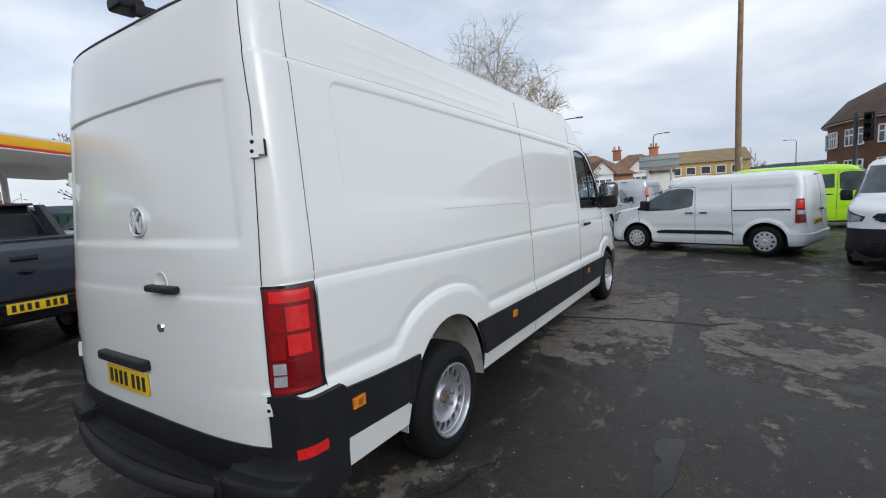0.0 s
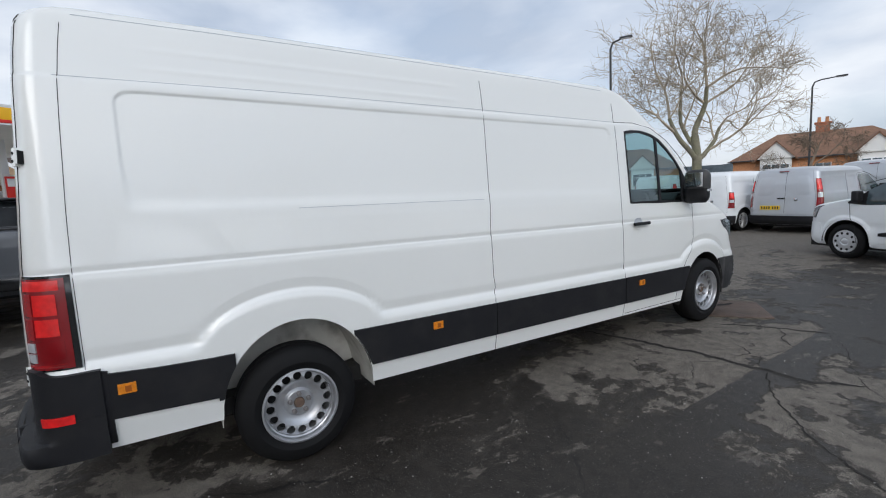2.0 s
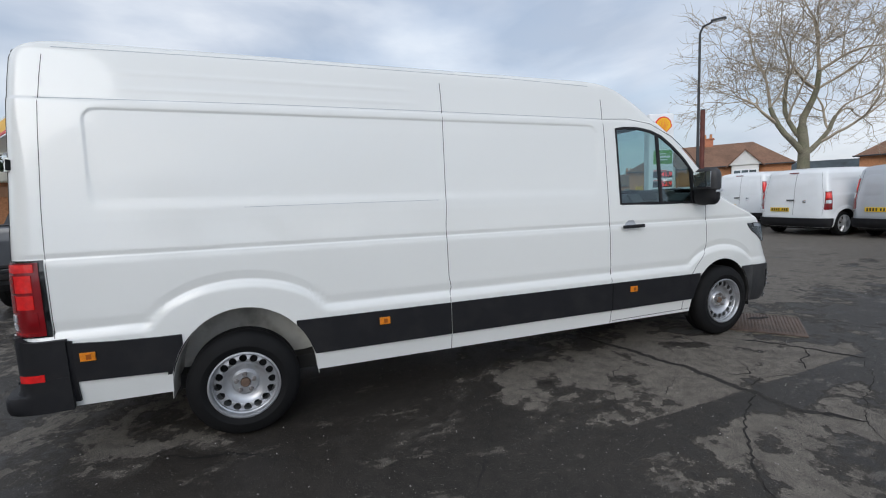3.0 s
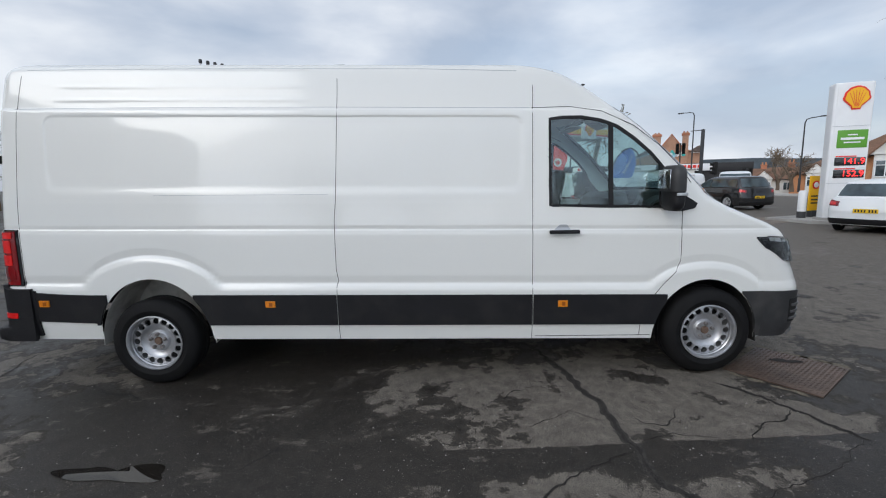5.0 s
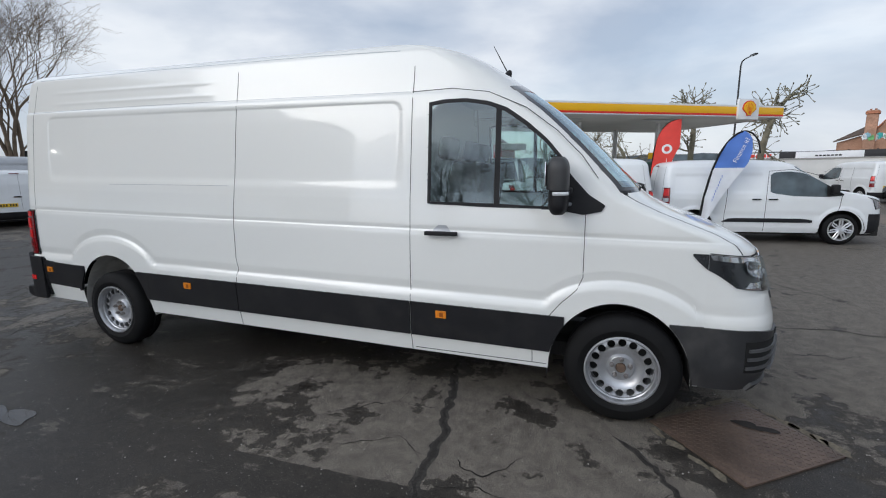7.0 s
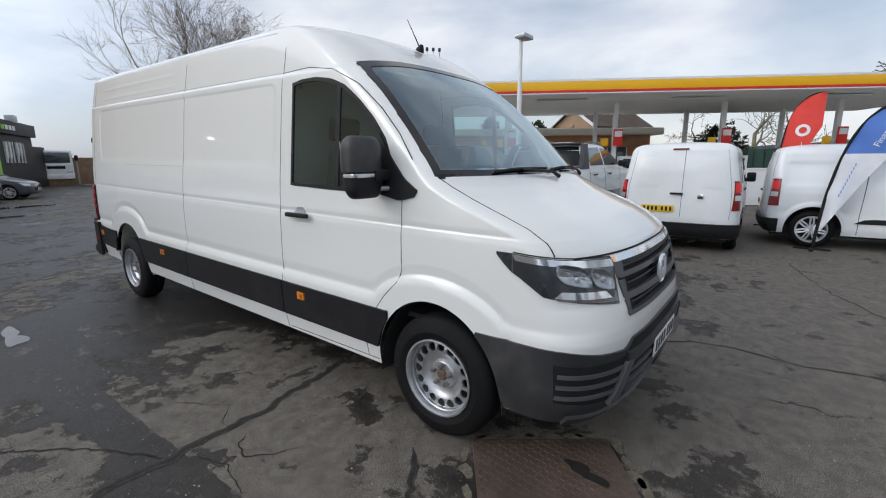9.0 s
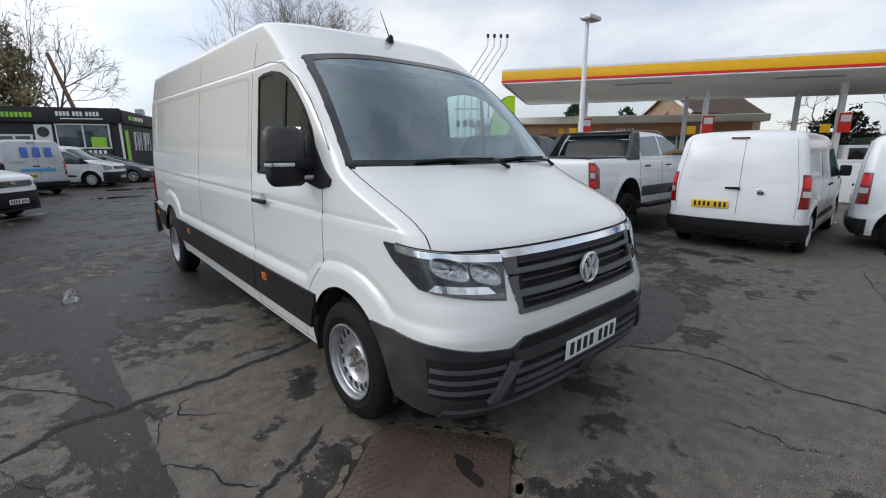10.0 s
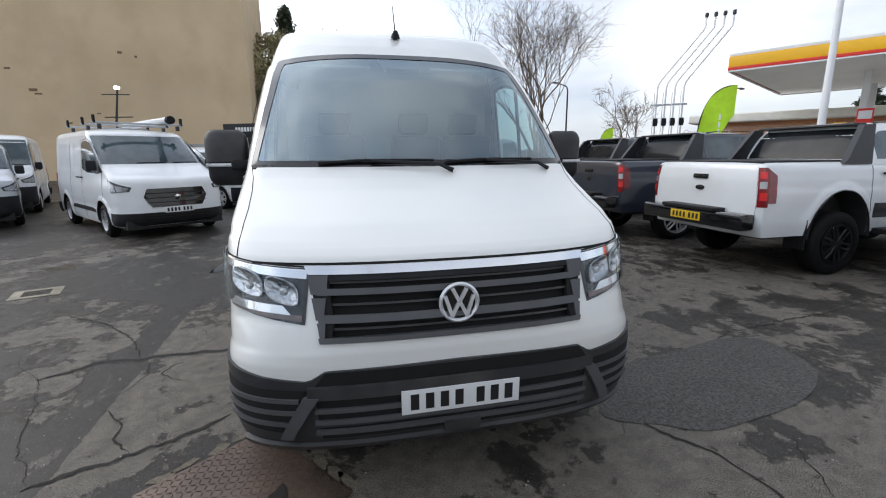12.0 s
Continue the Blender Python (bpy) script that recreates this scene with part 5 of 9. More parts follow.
    for s in (1, -1):
        win = part("side_window", sh.side_patch(y0, y1, low, top, 0.004, 0.008, 26, 8, s), "dglass", root)
        part("mirror_panel", sh.side_patch(y1 - 0.30, y1, low, [(y1 - 0.30, interp(y1 - 0.30, top)), (y1, cowl - 0.07)], 0.008, 0.008, 8, 4, s), "plastic", win)
        if side_windows:
            part("rear_side_window", sh.side_patch(0.85, y0 - 0.12, cowl + 0.0, h - 0.33, 0.004, 0.008, 14, 8, s), "dglass", root)
            part("rear_side_window", sh.side_patch(-ro + 0.35, 0.72, cowl + 0.0, h - 0.33, 0.004, 0.008, 14, 8, s), "dglass", root)
        part("door_mirror", box(0.17, 0.11, 0.20, (s * (half + 0.07), y1 - 0.20, cowl + 0.03), 0.04, 3), "plastic", root, "black door mirror")
        gaps = [[(y0 - 0.07, 0.27), (y0 - 0.07, 1.0), (y0 - 0.03, h - 0.26), (y0 + 0.4, h - 0.23), (y0 + 0.7, h - 0.30), (y1 - 0.2, cowl + 0.24)], [(y1 - 0.02, cowl - 0.06), (y1 - 0.05, 0.80), (y1 - 0.14, 0.60), (y1 - 0.18, 0.28)],
                [(0.60, 0.27), (0.60, 0.6), (0.66, h - 0.24)]]
        for g in gaps:
            part("door_gap", sh.side_line(g, 0.009, 0.0015, s), "gap", root)
        if slider:
            part("slider_rail", sh.side_patch(-ro + 0.30, 0.60, 1.0 * k - 0.015, 1.0 * k + 0.015, 0.006, 0.01, 10, 3, s), "gap", root)
        for hy in (y0 + 0.06, y0 - 0.25):
            part("door_handle", box(0.03, 0.17, 0.028, (s * (half + 0.008), hy, 1.0 * k - 0.04), 0.010, 2), "plastic", root, "black door handle")
        if strip:
            part("side_strip", sh.side_patch(ar + 0.16, wb - ar - 0.13, [(0, 0.46), (9, 0.46)], [(ar + 0.16, 0.47), (ar + 0.30, 0.545), (wb - ar - 0.30, 0.545), (wb - ar - 0.13, 0.51)], 0.012, 0.016, 16, 4, s), "plastic", root, "black rubbing strip")
        # lamps
        f0, f1 = (0.55, 0.99)
        hl = part("headlamp", lamp_on(sh, s, ((f0 - 0.05, hood - 0.215), (0.88, hood - 0.235), (f1, hood + 0.015), (f0 - 0.09, hood - 0.135)), 0.006, 0.012, "front", 16, 6), "lampdark", root, "clear headlamp")
        part("reflector", lamp_on(sh, s, ((f0 - 0.02, hood - 0.205), (0.72, hood - 0.215), (0.76, hood - 0.09), (f0 - 0.04, hood - 0.145)), 0.010, 0.006, "front", 8, 4), "lampgrey", hl)
        part("reflector", lamp_on(sh, s, ((0.74, hood - 0.215), (0.87, hood - 0.22), (0.965, hood - 0.005), (0.78, hood - 0.085)), 0.010, 0.006, "front", 8, 4), "lampgrey", hl)
        z0, z1 = (0.72, 1.20) if not tail_tall else (0.72, h - 0.34)
        tl = part("tail_lamp", lamp_on(sh, s, ((0.60, z0), (0.99, z0), (0.99, z1), (0.66, z1)), 0.010, 0.02, "rear", 8, 8), "redlens", root, "red tail lamp")
        part("brake_lens", lamp_on(sh, s, ((0.66, z0 + 0.62 * (z1 - z0)), (0.95, z0 + 0.62 * (z1 - z0)), (0.95, z1 - 0.03), (0.69, z1 - 0.03)), 0.014, 0.008, "rear", 5, 4), "redbright", tl)
        part("reverse_lens", lamp_on(sh, s, ((0.65, z0 + 0.35 * (z1 - z0)), (0.95, z0 + 0.35 * (z1 - z0)), (0.95, z0 + 0.52 * (z1 - z0)), (0.66, z0 + 0.52 * (z1 - z0))), 0.014, 0.008, "rear", 5, 3), "clearlens", tl)
    # bumpers
    fb = "plastic" if not body_bumper else paint
    part("front_bumper", grid(sh.front(np.repeat(np.linspace(-1, 1, 36)[:, None], 8, 1), np.repeat(np.linspace(0.25, bump_top or hood - 0.33, 8)[None], 36, 0), 0.010), 0.03, flip=True), fb, root)
    part("lower_grille", sh.front_patch(((-0.55, 0.34), (0.55, 0.34), (0.58, 0.50), (-0.58, 0.50)), 0.016, 0.012, 20, 3), "gap", root)
    for z in (0.39, 0.45):
        part("grille_slat", sh.front_patch(((-0.54, z - 0.01), (0.54, z - 0.01), (0.54, z + 0.01), (-0.54, z + 0.01)), 0.024, 0.02, 16, 3), "plastic", root)
    gw = grille_wide
    g0, g1 = grille_z or (hood - 0.22, hood - 0.08)
    gm = 0.45 * g0 + 0.55 * g1
    part("grille", sh.front_patch(((-gw + 0.07, g0), (gw - 0.07, g0), (gw + 0.04, gm), (-gw - 0.04, gm)), 0.010, 0.02, 20, 4), "gloss", root, "black front grille")
    part("grille_upper", sh.front_patch(((-gw - 0.04, gm), (gw + 0.04, gm), (gw - 0.03, g1), (-gw + 0.03, g1)), 0.010, 0.02, 20, 4), "gloss", root)
    for z in np.linspace(g0, g1, 5)[1:4]:
        part("grille_bar", sh.front_patch(((-gw, z - 0.008), (gw, z - 0.008), (gw, z + 0.008), (-gw, z + 0.008)), 0.018, 0.012, 16, 3), "plastic", root)
    if badge:
        part("badge", lathe([(0.06, 0), (0.055, 0.012), (0, 0.016)], 20), "chrome", root, m=pose(0, yf - 0.035 + 0.02 * (grille_z is not None), 0.5 * (g0 + g1), 0, 0, 90))
    part("rear_bumper", grid(sh.rear(np.repeat(np.linspace(-1, 1, 30)[:, None], 6, 1), np.repeat(np.linspace(0.25, 0.49, 6)[None], 30, 0), 0.05), 0.06), "plastic" if not body_bumper else paint, root)
    line = np.array([[sh.rear(float(sh.rear_p(x, z)), z, 0.002) for x in (0.076, 0.082)] for z in np.linspace(0.58, h - 0.14, 24)])
    part("rear_door_gap", grid(line, 0.003, flip=True), "gap", root)
    for s in (1, -1):
        line = np.array([[sh.rear(s * p, z, 0.002) for p in (0.578, 0.584)] for z in np.linspace(0.58, h - 0.14, 24)])
        part("rear_door_edge", grid(line, 0.003, flip=s > 0), "gap", root)
        a = np.linspace(0.15 if s > 0 else 0.05, 0.48, 8)
        zz = np.linspace(1.04 * k, h - 0.24, 10)
        inset = np.where((np.arange(8)[:, None] % 7 == 0) | (np.arange(10)[None] % 9 == 0), -0.002, 0.006)
        pts = np.array([[sh.rear(s * q * (1 - 0.06 * max(0, j - 7)), zz[j], inset[i, j]) for j in range(10)] for i, q in enumerate(a)])
        part("door_pressing", grid(pts, 0, flip=s < 0), paint, root)
    part("rear_badge", box(0.085, 0.012, 0.075, (0.36, -ro + 0.012, 0.93 * k), 0.004), "chrome", root)
    part("rear_handle", box(0.20, 0.03, 0.035, (0.0, -ro - 0.005, 0.97 * k), 0.012, 2), "plastic", root)
    part("high_brake_lamp", box(0.24, 0.03, 0.025, (0, -ro + 0.115, h - 0.12), 0.006), "redlens", root)
    if plate:
        number_plate(root, pose(-0.28, -ro - 0.012, 0.72), True)
        number_plate(root, pose(0, yf + 0.022, plate_z, 0, 0, 180), False)
    for x in (0.35, -0.30):
        pts = [sh.front(float(sh.front_p(q, ws_b + 0.02)), ws_b + 0.02, 0.016) for q in (x, x - 0.25, x - 0.5)]
        part("wiper", tube(pts, 0.009, 5), "gap", root)
    return root, sh


def pickup(m, label, paint="paint2", wheel_style="black", spokes=12, group="parked pickups", trim="darktrim"):
    """A double-cab pickup with a sports bar and a covered bed."""
    root = thing("pickup_truck", m, label, "pickup truck", group)
    wb, fo, ro, half, r = 3.22, 0.91, 1.23, 0.925, 0.40
    yf = wb + fo
    front = [(0.40, yf - 0.10), (0.50, yf), (0.85, yf - 0.01), (1.02, yf - 0.05), (1.08, yf - 0.15), (1.13, yf - 0.6), (1.17, yf - 1.15), (1.19, yf - 1.3)]
    rear = [(0.40, -ro + 0.08), (0.55, -ro), (1.0, -ro - 0.005), (1.12, -ro + 0.01), (1.17, -ro + 0.03), (1.19, -ro + 0.08)]
    width = [(0.40, half - 0.04), (0.55, half - 0.01), (0.80, half), (1.0, half - 0.008), (1.12, half - 0.03), (1.17, half - 0.06), (1.19, half - 0.12)]
    ar = r + 0.09

    def relief(y, z):
        d = 0.0 * (y + z)
        for yc in (0.0, wb):
            d = d + 0.022 * (1 - smooth(ar + 0.03, ar + 0.12, np.hypot(y - yc, z - r)))
        return d - 0.01 * smooth(0.88, 0.92, z)

    sh = Shell(front, rear, width, -ro + 0.10, wb + ar + 0.05, nose=0.35, tail=0.07, nr=4.5, nf=2.6, arches=((0.0, ar, r, r + ar), (wb, ar, r, r + ar)), zt=1.05, sill=0.42, disp=relief, yc=1.2, yd=0.4)
    part("body", sh.mesh(np.linspace(0.42, 1.19, 30), 0.06, 10, 14), paint, root)
    cabf = [(1.12, 2.92), (1.20, 2.80), (1.62, 2.12), (1.72, 1.95), (1.77, 1.75), (1.80, 1.45), (1.82, 1.0)]
    cabr = [(1.12, 0.30), (1.25, 0.31), (1.60, 0.42), (1.74, 0.50), (1.79, 0.58), (1.82, 0.8)]
    cabw = [(1.12, half - 0.05), (1.25, half - 0.07), (1.60, half - 0.18), (1.72, half - 0.23), (1.77, half - 0.28), (1.80, half - 0.40), (1.82, half - 0.6)]
    cab = Shell(cabf, cabr, cabw, 0.46, 2.45, nose=0.24, tail=0.10, nr=4.0, nf=2.6, zt=1.15, sill=1.12, yc=1.0, yd=0.9)
    part("cab", cab.mesh(np.linspace(1.12, 1.82, 26), 0.08, 10, 14), paint, root)
    part("underbody", box(1.3, 4.7, 0.2, (0, 1.5, 0.45)), "under", root)
    for yc in (0.0, wb):
        for s in (1, -1):
            a = np.linspace(0, math.pi, 17)
            pts = np.array([[(s * x, yc + (ar + 0.01) * math.cos(t), r - 0.02 + (ar + 0.03) * math.sin(t)) for t in a] for x in (half - 0.42, half + 0.03)])
            part("wheel_housing", grid(pts, 0.004, flip=s > 0), "linerdark", root)
            wall = np.array([[(s * (half - 0.30), yc + q * (ar + 0.01) * math.cos(t), 0.25 + q * (r - 0.25 + (ar + 0.02) * math.sin(t))) for t in a] for q in (0.2, 1)])
            part("inner_wing", grid(wall, 0.003, flip=s < 0), "linerdark", root)
    wheels(root, wb, half + 0.03, r, 0.26, wheel_style, spokes)
    part("windscreen", cab.front_patch(((-0.76, 1.22), (0.76, 1.22), (0.66, 1.68), (-0.66, 1.68)), 0.004, 0.008, 22, 10), "dglass", root)
    part("rear_window", cab.rear_patch(((-0.74, 1.22), (0.74, 1.22), (0.62, 1.70), (-0.62, 1.70)), 0.004, 0.008, 16, 8), "pglass", root)
    for s in (1, -1):
        part("side_window", cab.side_patch(0.55, 1.38, 1.225, [(0.55, 1.56), (0.70, 1.66), (1.38, 1.69)], 0.004, 0.008, 14, 6, s), "dglass", root)
        part("side_window", cab.side_patch(1.46, 2.55, 1.225, [(1.46, 1.69), (1.80, 1.66), (2.15, 1.52), (2.55, 1.25)], 0.004, 0.008, 14, 6, s), "dglass", root)
        part("door_mirror", box(0.20, 0.11, 0.17, (s * (half + 0.08), 2.35, 1.27), 0.04, 3), "plastic", root)
        for g in ([(0.47, 0.62), (0.47, 1.16)], [(1.42, 0.5), (1.42, 1.17)], [(2.50, 0.5), (2.55, 1.16)]):
            part("door_gap", sh.side_line(g, 0.009, 0.002, s), "gap", root)
        for y in (0.70, 1.66):
            part("door_handle", box(0.03, 0.20, 0.03, (s * (half + 0.01), y, 1.06), 0.01, 2), "gloss", root)
        part("side_strip", sh.side_patch(0.55, 2.55, 0.58, 0.74, 0.006, 0.008, 10, 3, s), "gloss", root)
        part("side_step", box(0.16, 1.95, 0.06, (s * (half + 0.03), 1.60, 0.43), 0.02, 3), "plastic", root)
        part("mud_flap", box(0.26, 0.02, 0.34, (s * (half - 0.12), -ar - 0.02, 0.42), 0.004), "plastic", root)
        # sloping sports bar from the cab to the bed side
        v = [(s * x, y, z) for x in (half - 0.13, half - 0.05) for y, z in ((0.46, 1.16), (0.54, 1.76), (0.36, 1.75), (0.06, 1.22), (-0.02, 1.16))]
        f = [(0, 1, 2, 3, 4), (9, 8, 7, 6, 5), (0, 5, 6, 1), (1, 6, 7, 2), (2, 7, 8, 3), (3, 8, 9, 4), (4, 9, 5, 0)]
        part("sports_bar", mesh_of("bar", [(x * (1 - 0.10 * (z > 1.5)), y, z) for x, y, z in v], f, True, 30), trim, root, "grey sports bar panel")
        part("roof_rail", tube([(s * 0.62, 0.75, 1.79), (s * 0.63, 1.0, 1.835), (s * 0.63, 1.7, 1.83), (s * 0.60, 1.98, 1.77)], 0.018, 6), "gloss", root)
        tl = part("tail_lamp", lamp_on(sh, s, ((0.60, 0.74), (0.99, 0.74), (0.99, 1.14), (0.60, 1.14)), 0.008, 0.02, "rear", 8, 6), "redlens", root, "red tail lamp")
        part("tail_lamp_side", sh.side_patch(-ro + 0.085, -ro + 0.20, 0.78, [(-ro + 0.085, 1.13), (-ro + 0.20, 1.06)], 0.008, 0.012, 4, 6, s), "redlens", tl)
        for z0, z1, mt in ((1.03, 1.10, "redbright"), (0.93, 1.00, "clearlens"), (0.81, 0.89, "redbright")):
            part("lens", lamp_on(sh, s, ((0.65, z0), (0.92, z0), (0.92, z1), (0.65, z1)), 0.013, 0.008, "rear", 4, 3), mt, tl)
        hl = part("headlamp", lamp_on(sh, s, ((0.55, 0.84), (0.90, 0.86), (0.98, 1.02), (0.55, 1.0)), 0.006, 0.012, "front", 10, 5), "lampdark", root)
        part("reflector", lamp_on(sh, s, ((0.60, 0.88), (0.84, 0.89), (0.86, 0.97), (0.60, 0.96)), 0.010, 0.006, "front", 5, 4), "lampgrey", hl)
        line = np.array([[sh.rear(s * p, z, 0.002) for p in (0.585, 0.592)] for z in np.linspace(0.62, 1.15, 10)])
        part("tailgate_gap", grid(line, 0.003, flip=s > 0), "gap", root)
    part("sports_bar_top", box(1.34, 0.20, 0.045, (0, 0.47, 1.765), 0.02, 3), trim, root)
    part("bed_cover", box(1.60, 1.55, 0.03, (0, -0.38, 1.195), 0.008), "plastic", root, "black bed cover")
    part("tailgate_handle", box(0.24, 0.025, 0.055, (0, -ro - 0.012, 1.03), 0.01), "gloss", root)
    part("tailgate_badge", lathe([(0.075, 0), (0.07, 0.010), (0, 0.014)], 24), "gloss", root, m=pose(0, -ro - 0.006, 0.90, 0, 0, -90) @ Matrix.Diagonal((1, 1, 0.45, 1)))
    part("rear_bumper", box(1.72, 0.22, 0.17, (0, -ro - 0.09, 0.58), 0.04, 3), "gloss", root)
    part("bumper_step", box(0.9, 0.20, 0.04, (0, -ro - 0.11, 0.68), 0.012), "plastic", root)
    number_plate(root, pose(0, -ro - 0.206, 0.585), True)
    part("front_bumper", grid(sh.front(np.repeat(np.linspace(-1, 1, 30)[:, None], 6, 1), np.repeat(np.linspace(0.42, 0.62, 6)[None], 30, 0), 0.02), 0.04, flip=True), "plastic", root)
    part("grille", sh.front_patch(((-0.5, 0.70), (0.5, 0.70), (0.52, 1.0), (-0.52, 1.0)), 0.012, 0.02, 16, 4), "gloss", root)
    # tall bed sides under a low cab
    def raised(z):
        return np.interp(z, (0.0, 0.40, 1.19, 1.83), (0.10, 0.50, 1.41, 1.92))
    for ob in root.children:
        if ob.name.startswith("wheel") and not ob.name.startswith("wheel_housing"):
            continue
        at = ob.matrix_basis.translation
        if ob.type == 'MESH' and at.length < 1e-6:
            for part_ob in [ob] + list(ob.children):
                for v in part_ob.data.vertices:
                    v.co.z = raised(v.co.z)
        else:
            ob.matrix_basis.translation.z = raised(at.z)
    return root


def car(m, label, paint, wb=2.49, fo=0.82, ro=0.73, half=0.86, h=1.47, waist=0.95, r=0.31, hatch=True, style="alloy", group="parked cars", front_plate=True):
    """A hatchback, saloon or estate."""
    root = thing("parked_car", m, label, "car", group)
    yf = wb + fo
    front = [(0.20, yf - 0.12), (0.32, yf), (0.55, yf - 0.01), (0.68, yf - 0.06), (0.75, yf - 0.2), (waist - 0.06, yf - 0.75), (waist, yf - 1.0), (waist + 0.02, yf - 1.1)]
    rear = [(0.20, -ro + 0.12), (0.32, -ro + 0.01), (0.60, -ro), (0.78, -ro + 0.04), (waist, -ro + 0.08), (waist + 0.02, -ro + 0.14)]
    width = [(0.20, half - 0.06), (0.34, half - 0.01), (0.60, half), (0.80, half - 0.01), (waist, half - 0.05), (waist + 0.02, half - 0.10)]
    ar = r + 0.06
    sh = Shell(front, rear, width, -ro + 0.24, wb + ar + 0.05, nose=0.35, tail=0.2, nr=2.8, nf=2.4, arches=((0.0, ar, r, r + ar), (wb, ar, r, r + ar)), zt=r + ar + 0.14, sill=0.22, yc=wb * 0.5, yd=0.4)
    part("body", sh.mesh(np.linspace(0.22, waist + 0.02, 26), 0.07, 12, 14), paint, root)
    rb = -ro + 0.12 if hatch else 0.0
    cabf = [(waist - 0.02, yf - 0.95), (waist + 0.06, yf - 1.10), (h - 0.14, yf - 1.75), (h - 0.06, yf - 1.95), (h - 0.02, yf - 2.25), (h, yf - 2.6)]
    cabr = [(waist - 0.02, rb), (waist + 0.06, rb + 0.04), (h - 0.14, rb + 0.26), (h - 0.06, rb + 0.30), (h - 0.02, rb + 0.45), (h, rb + 0.9)]
    cabw = [(waist - 0.02, half - 0.06), (waist + 0.1, half - 0.10), (h - 0.14, half - 0.22), (h - 0.06, half - 0.30), (h - 0.02, half - 0.45), (h, half - 0.65)]
    cab = Shell(cabf, cabr, cabw, rb + 0.30, yf - 1.45, nose=0.26, tail=0.18, nr=2.8, nf=2.5, zt=waist, sill=waist - 0.02, yc=wb * 0.5, yd=0.8)
    part("cab", cab.mesh(np.linspace(waist - 0.02, h, 22), 0.08, 12, 14), paint, root)
    part("underbody", box(2 * half - 0.3, wb + 0.9, 0.12, (0, wb / 2, 0.24)), "under", root)
    for yc in (0.0, wb):
        for s in (1, -1):
            wall = np.array([[(s * (half - 0.25), yc + q * ar * math.cos(t), 0.12 + q * (r - 0.12 + ar * math.sin(t))) for t in np.linspace(0, math.pi, 13)] for q in (0.2, 1)])
            part("inner_wing", grid(wall, 0.003, flip=s < 0), "linerdark", root)
            pts = np.array([[(s * x, yc + (ar + 0.008) * math.cos(t), r - 0.02 + (ar + 0.025) * math.sin(t)) for t in np.linspace(0, math.pi, 13)] for x in (half - 0.4, half - 0.01)])
            part("wheel_housing", grid(pts, 0.004, flip=s > 0), "linerdark", root)
    wheels(root, wb, half, r, 0.19, style, 10)
    part("windscreen", cab.front_patch(((-half + 0.16, waist + 0.07), (half - 0.16, waist + 0.07), (half - 0.27, h - 0.13), (-half + 0.27, h - 0.13)), 0.004, 0.008, 20, 8), "dglass", root)
    part("rear_window", cab.rear_patch(((-half + 0.17, waist + 0.06), (half - 0.17, waist + 0.06), (half - 0.27, h - 0.13), (-half + 0.27, h - 0.13)), 0.004, 0.008, 18, 8), "dglass", root)
    for s in (1, -1):
        part("side_window", cab.side_patch(rb + 0.42, wb * 0.48, waist + 0.05, [(rb + 0.42, h - 0.26), (rb + 0.6, h - 0.15), (wb * 0.48, h - 0.13)], 0.004, 0.008, 12, 6, s), "dglass", root)
        part("side_window", cab.side_patch(wb * 0.48 + 0.06, yf - 1.30, waist + 0.05, [(wb * 0.48, h - 0.13), (yf - 1.95, h - 0.16), (yf - 1.30, waist + 0.10)], 0.004, 0.008, 12, 6, s), "dglass", root)
        part("door_mirror", box(0.17, 0.10, 0.11, (s * (half + 0.05), yf - 1.42, waist + 0.07), 0.03, 3), paint, root)
        for g in ([(wb * 0.48 + 0.03, 0.3), (wb * 0.48 + 0.03, waist)], [(wb - ar - 0.12, 0.3), (wb - ar - 0.05, waist)], [(ar + 0.2, 0.3), (ar + 0.10, 0.75)]):
            part("door_gap", sh.side_line(g, 0.008, 0.002, s), "gap", root)
        part("door_handle", box(0.03, 0.18, 0.025, (s * (half - 0.0), wb * 0.48 + 0.2, waist - 0.12), 0.008), paint, root)
        tl = part("tail_lamp", lamp_on(sh, s, ((0.42, waist - 0.22), (0.99, waist - 0.20), (0.99, waist - 0.02), (0.42, waist - 0.08)), 0.006, 0.012, "rear", 8, 4), "redlens", root, "red tail lamp")
        part("brake_lens", lamp_on(sh, s, ((0.50, waist - 0.18), (0.93, waist - 0.16), (0.93, waist - 0.06), (0.50, waist - 0.11)), 0.010, 0.006, "rear", 5, 3), "redbright", tl)
        part("headlamp", lamp_on(sh, s, ((0.48, 0.56), (0.85, 0.60), (0.99, 0.73), (0.48, 0.67)), 0.006, 0.012, "front", 8, 4), "clearlens", root)
    part("rear_lower_panel", grid(sh.rear(np.repeat(np.linspace(-0.9, 0.9, 20)[:, None], 4, 1), np.repeat(np.linspace(0.24, 0.40, 4)[None], 20, 0), 0.008), 0.02), "plastic", root)
    number_plate(root, pose(0, -ro - 0.012, 0.62 if hatch else 0.7), True)
    part("grille", sh.front_patch(((-0.45, 0.36), (0.45, 0.36), (0.42, 0.62), (-0.42, 0.62)), 0.008, 0.015, 14, 4), "gloss", root)
    if front_plate:
        number_plate(root, pose(0, yf + 0.014, 0.42, 0, 0, 180), False)
    return root


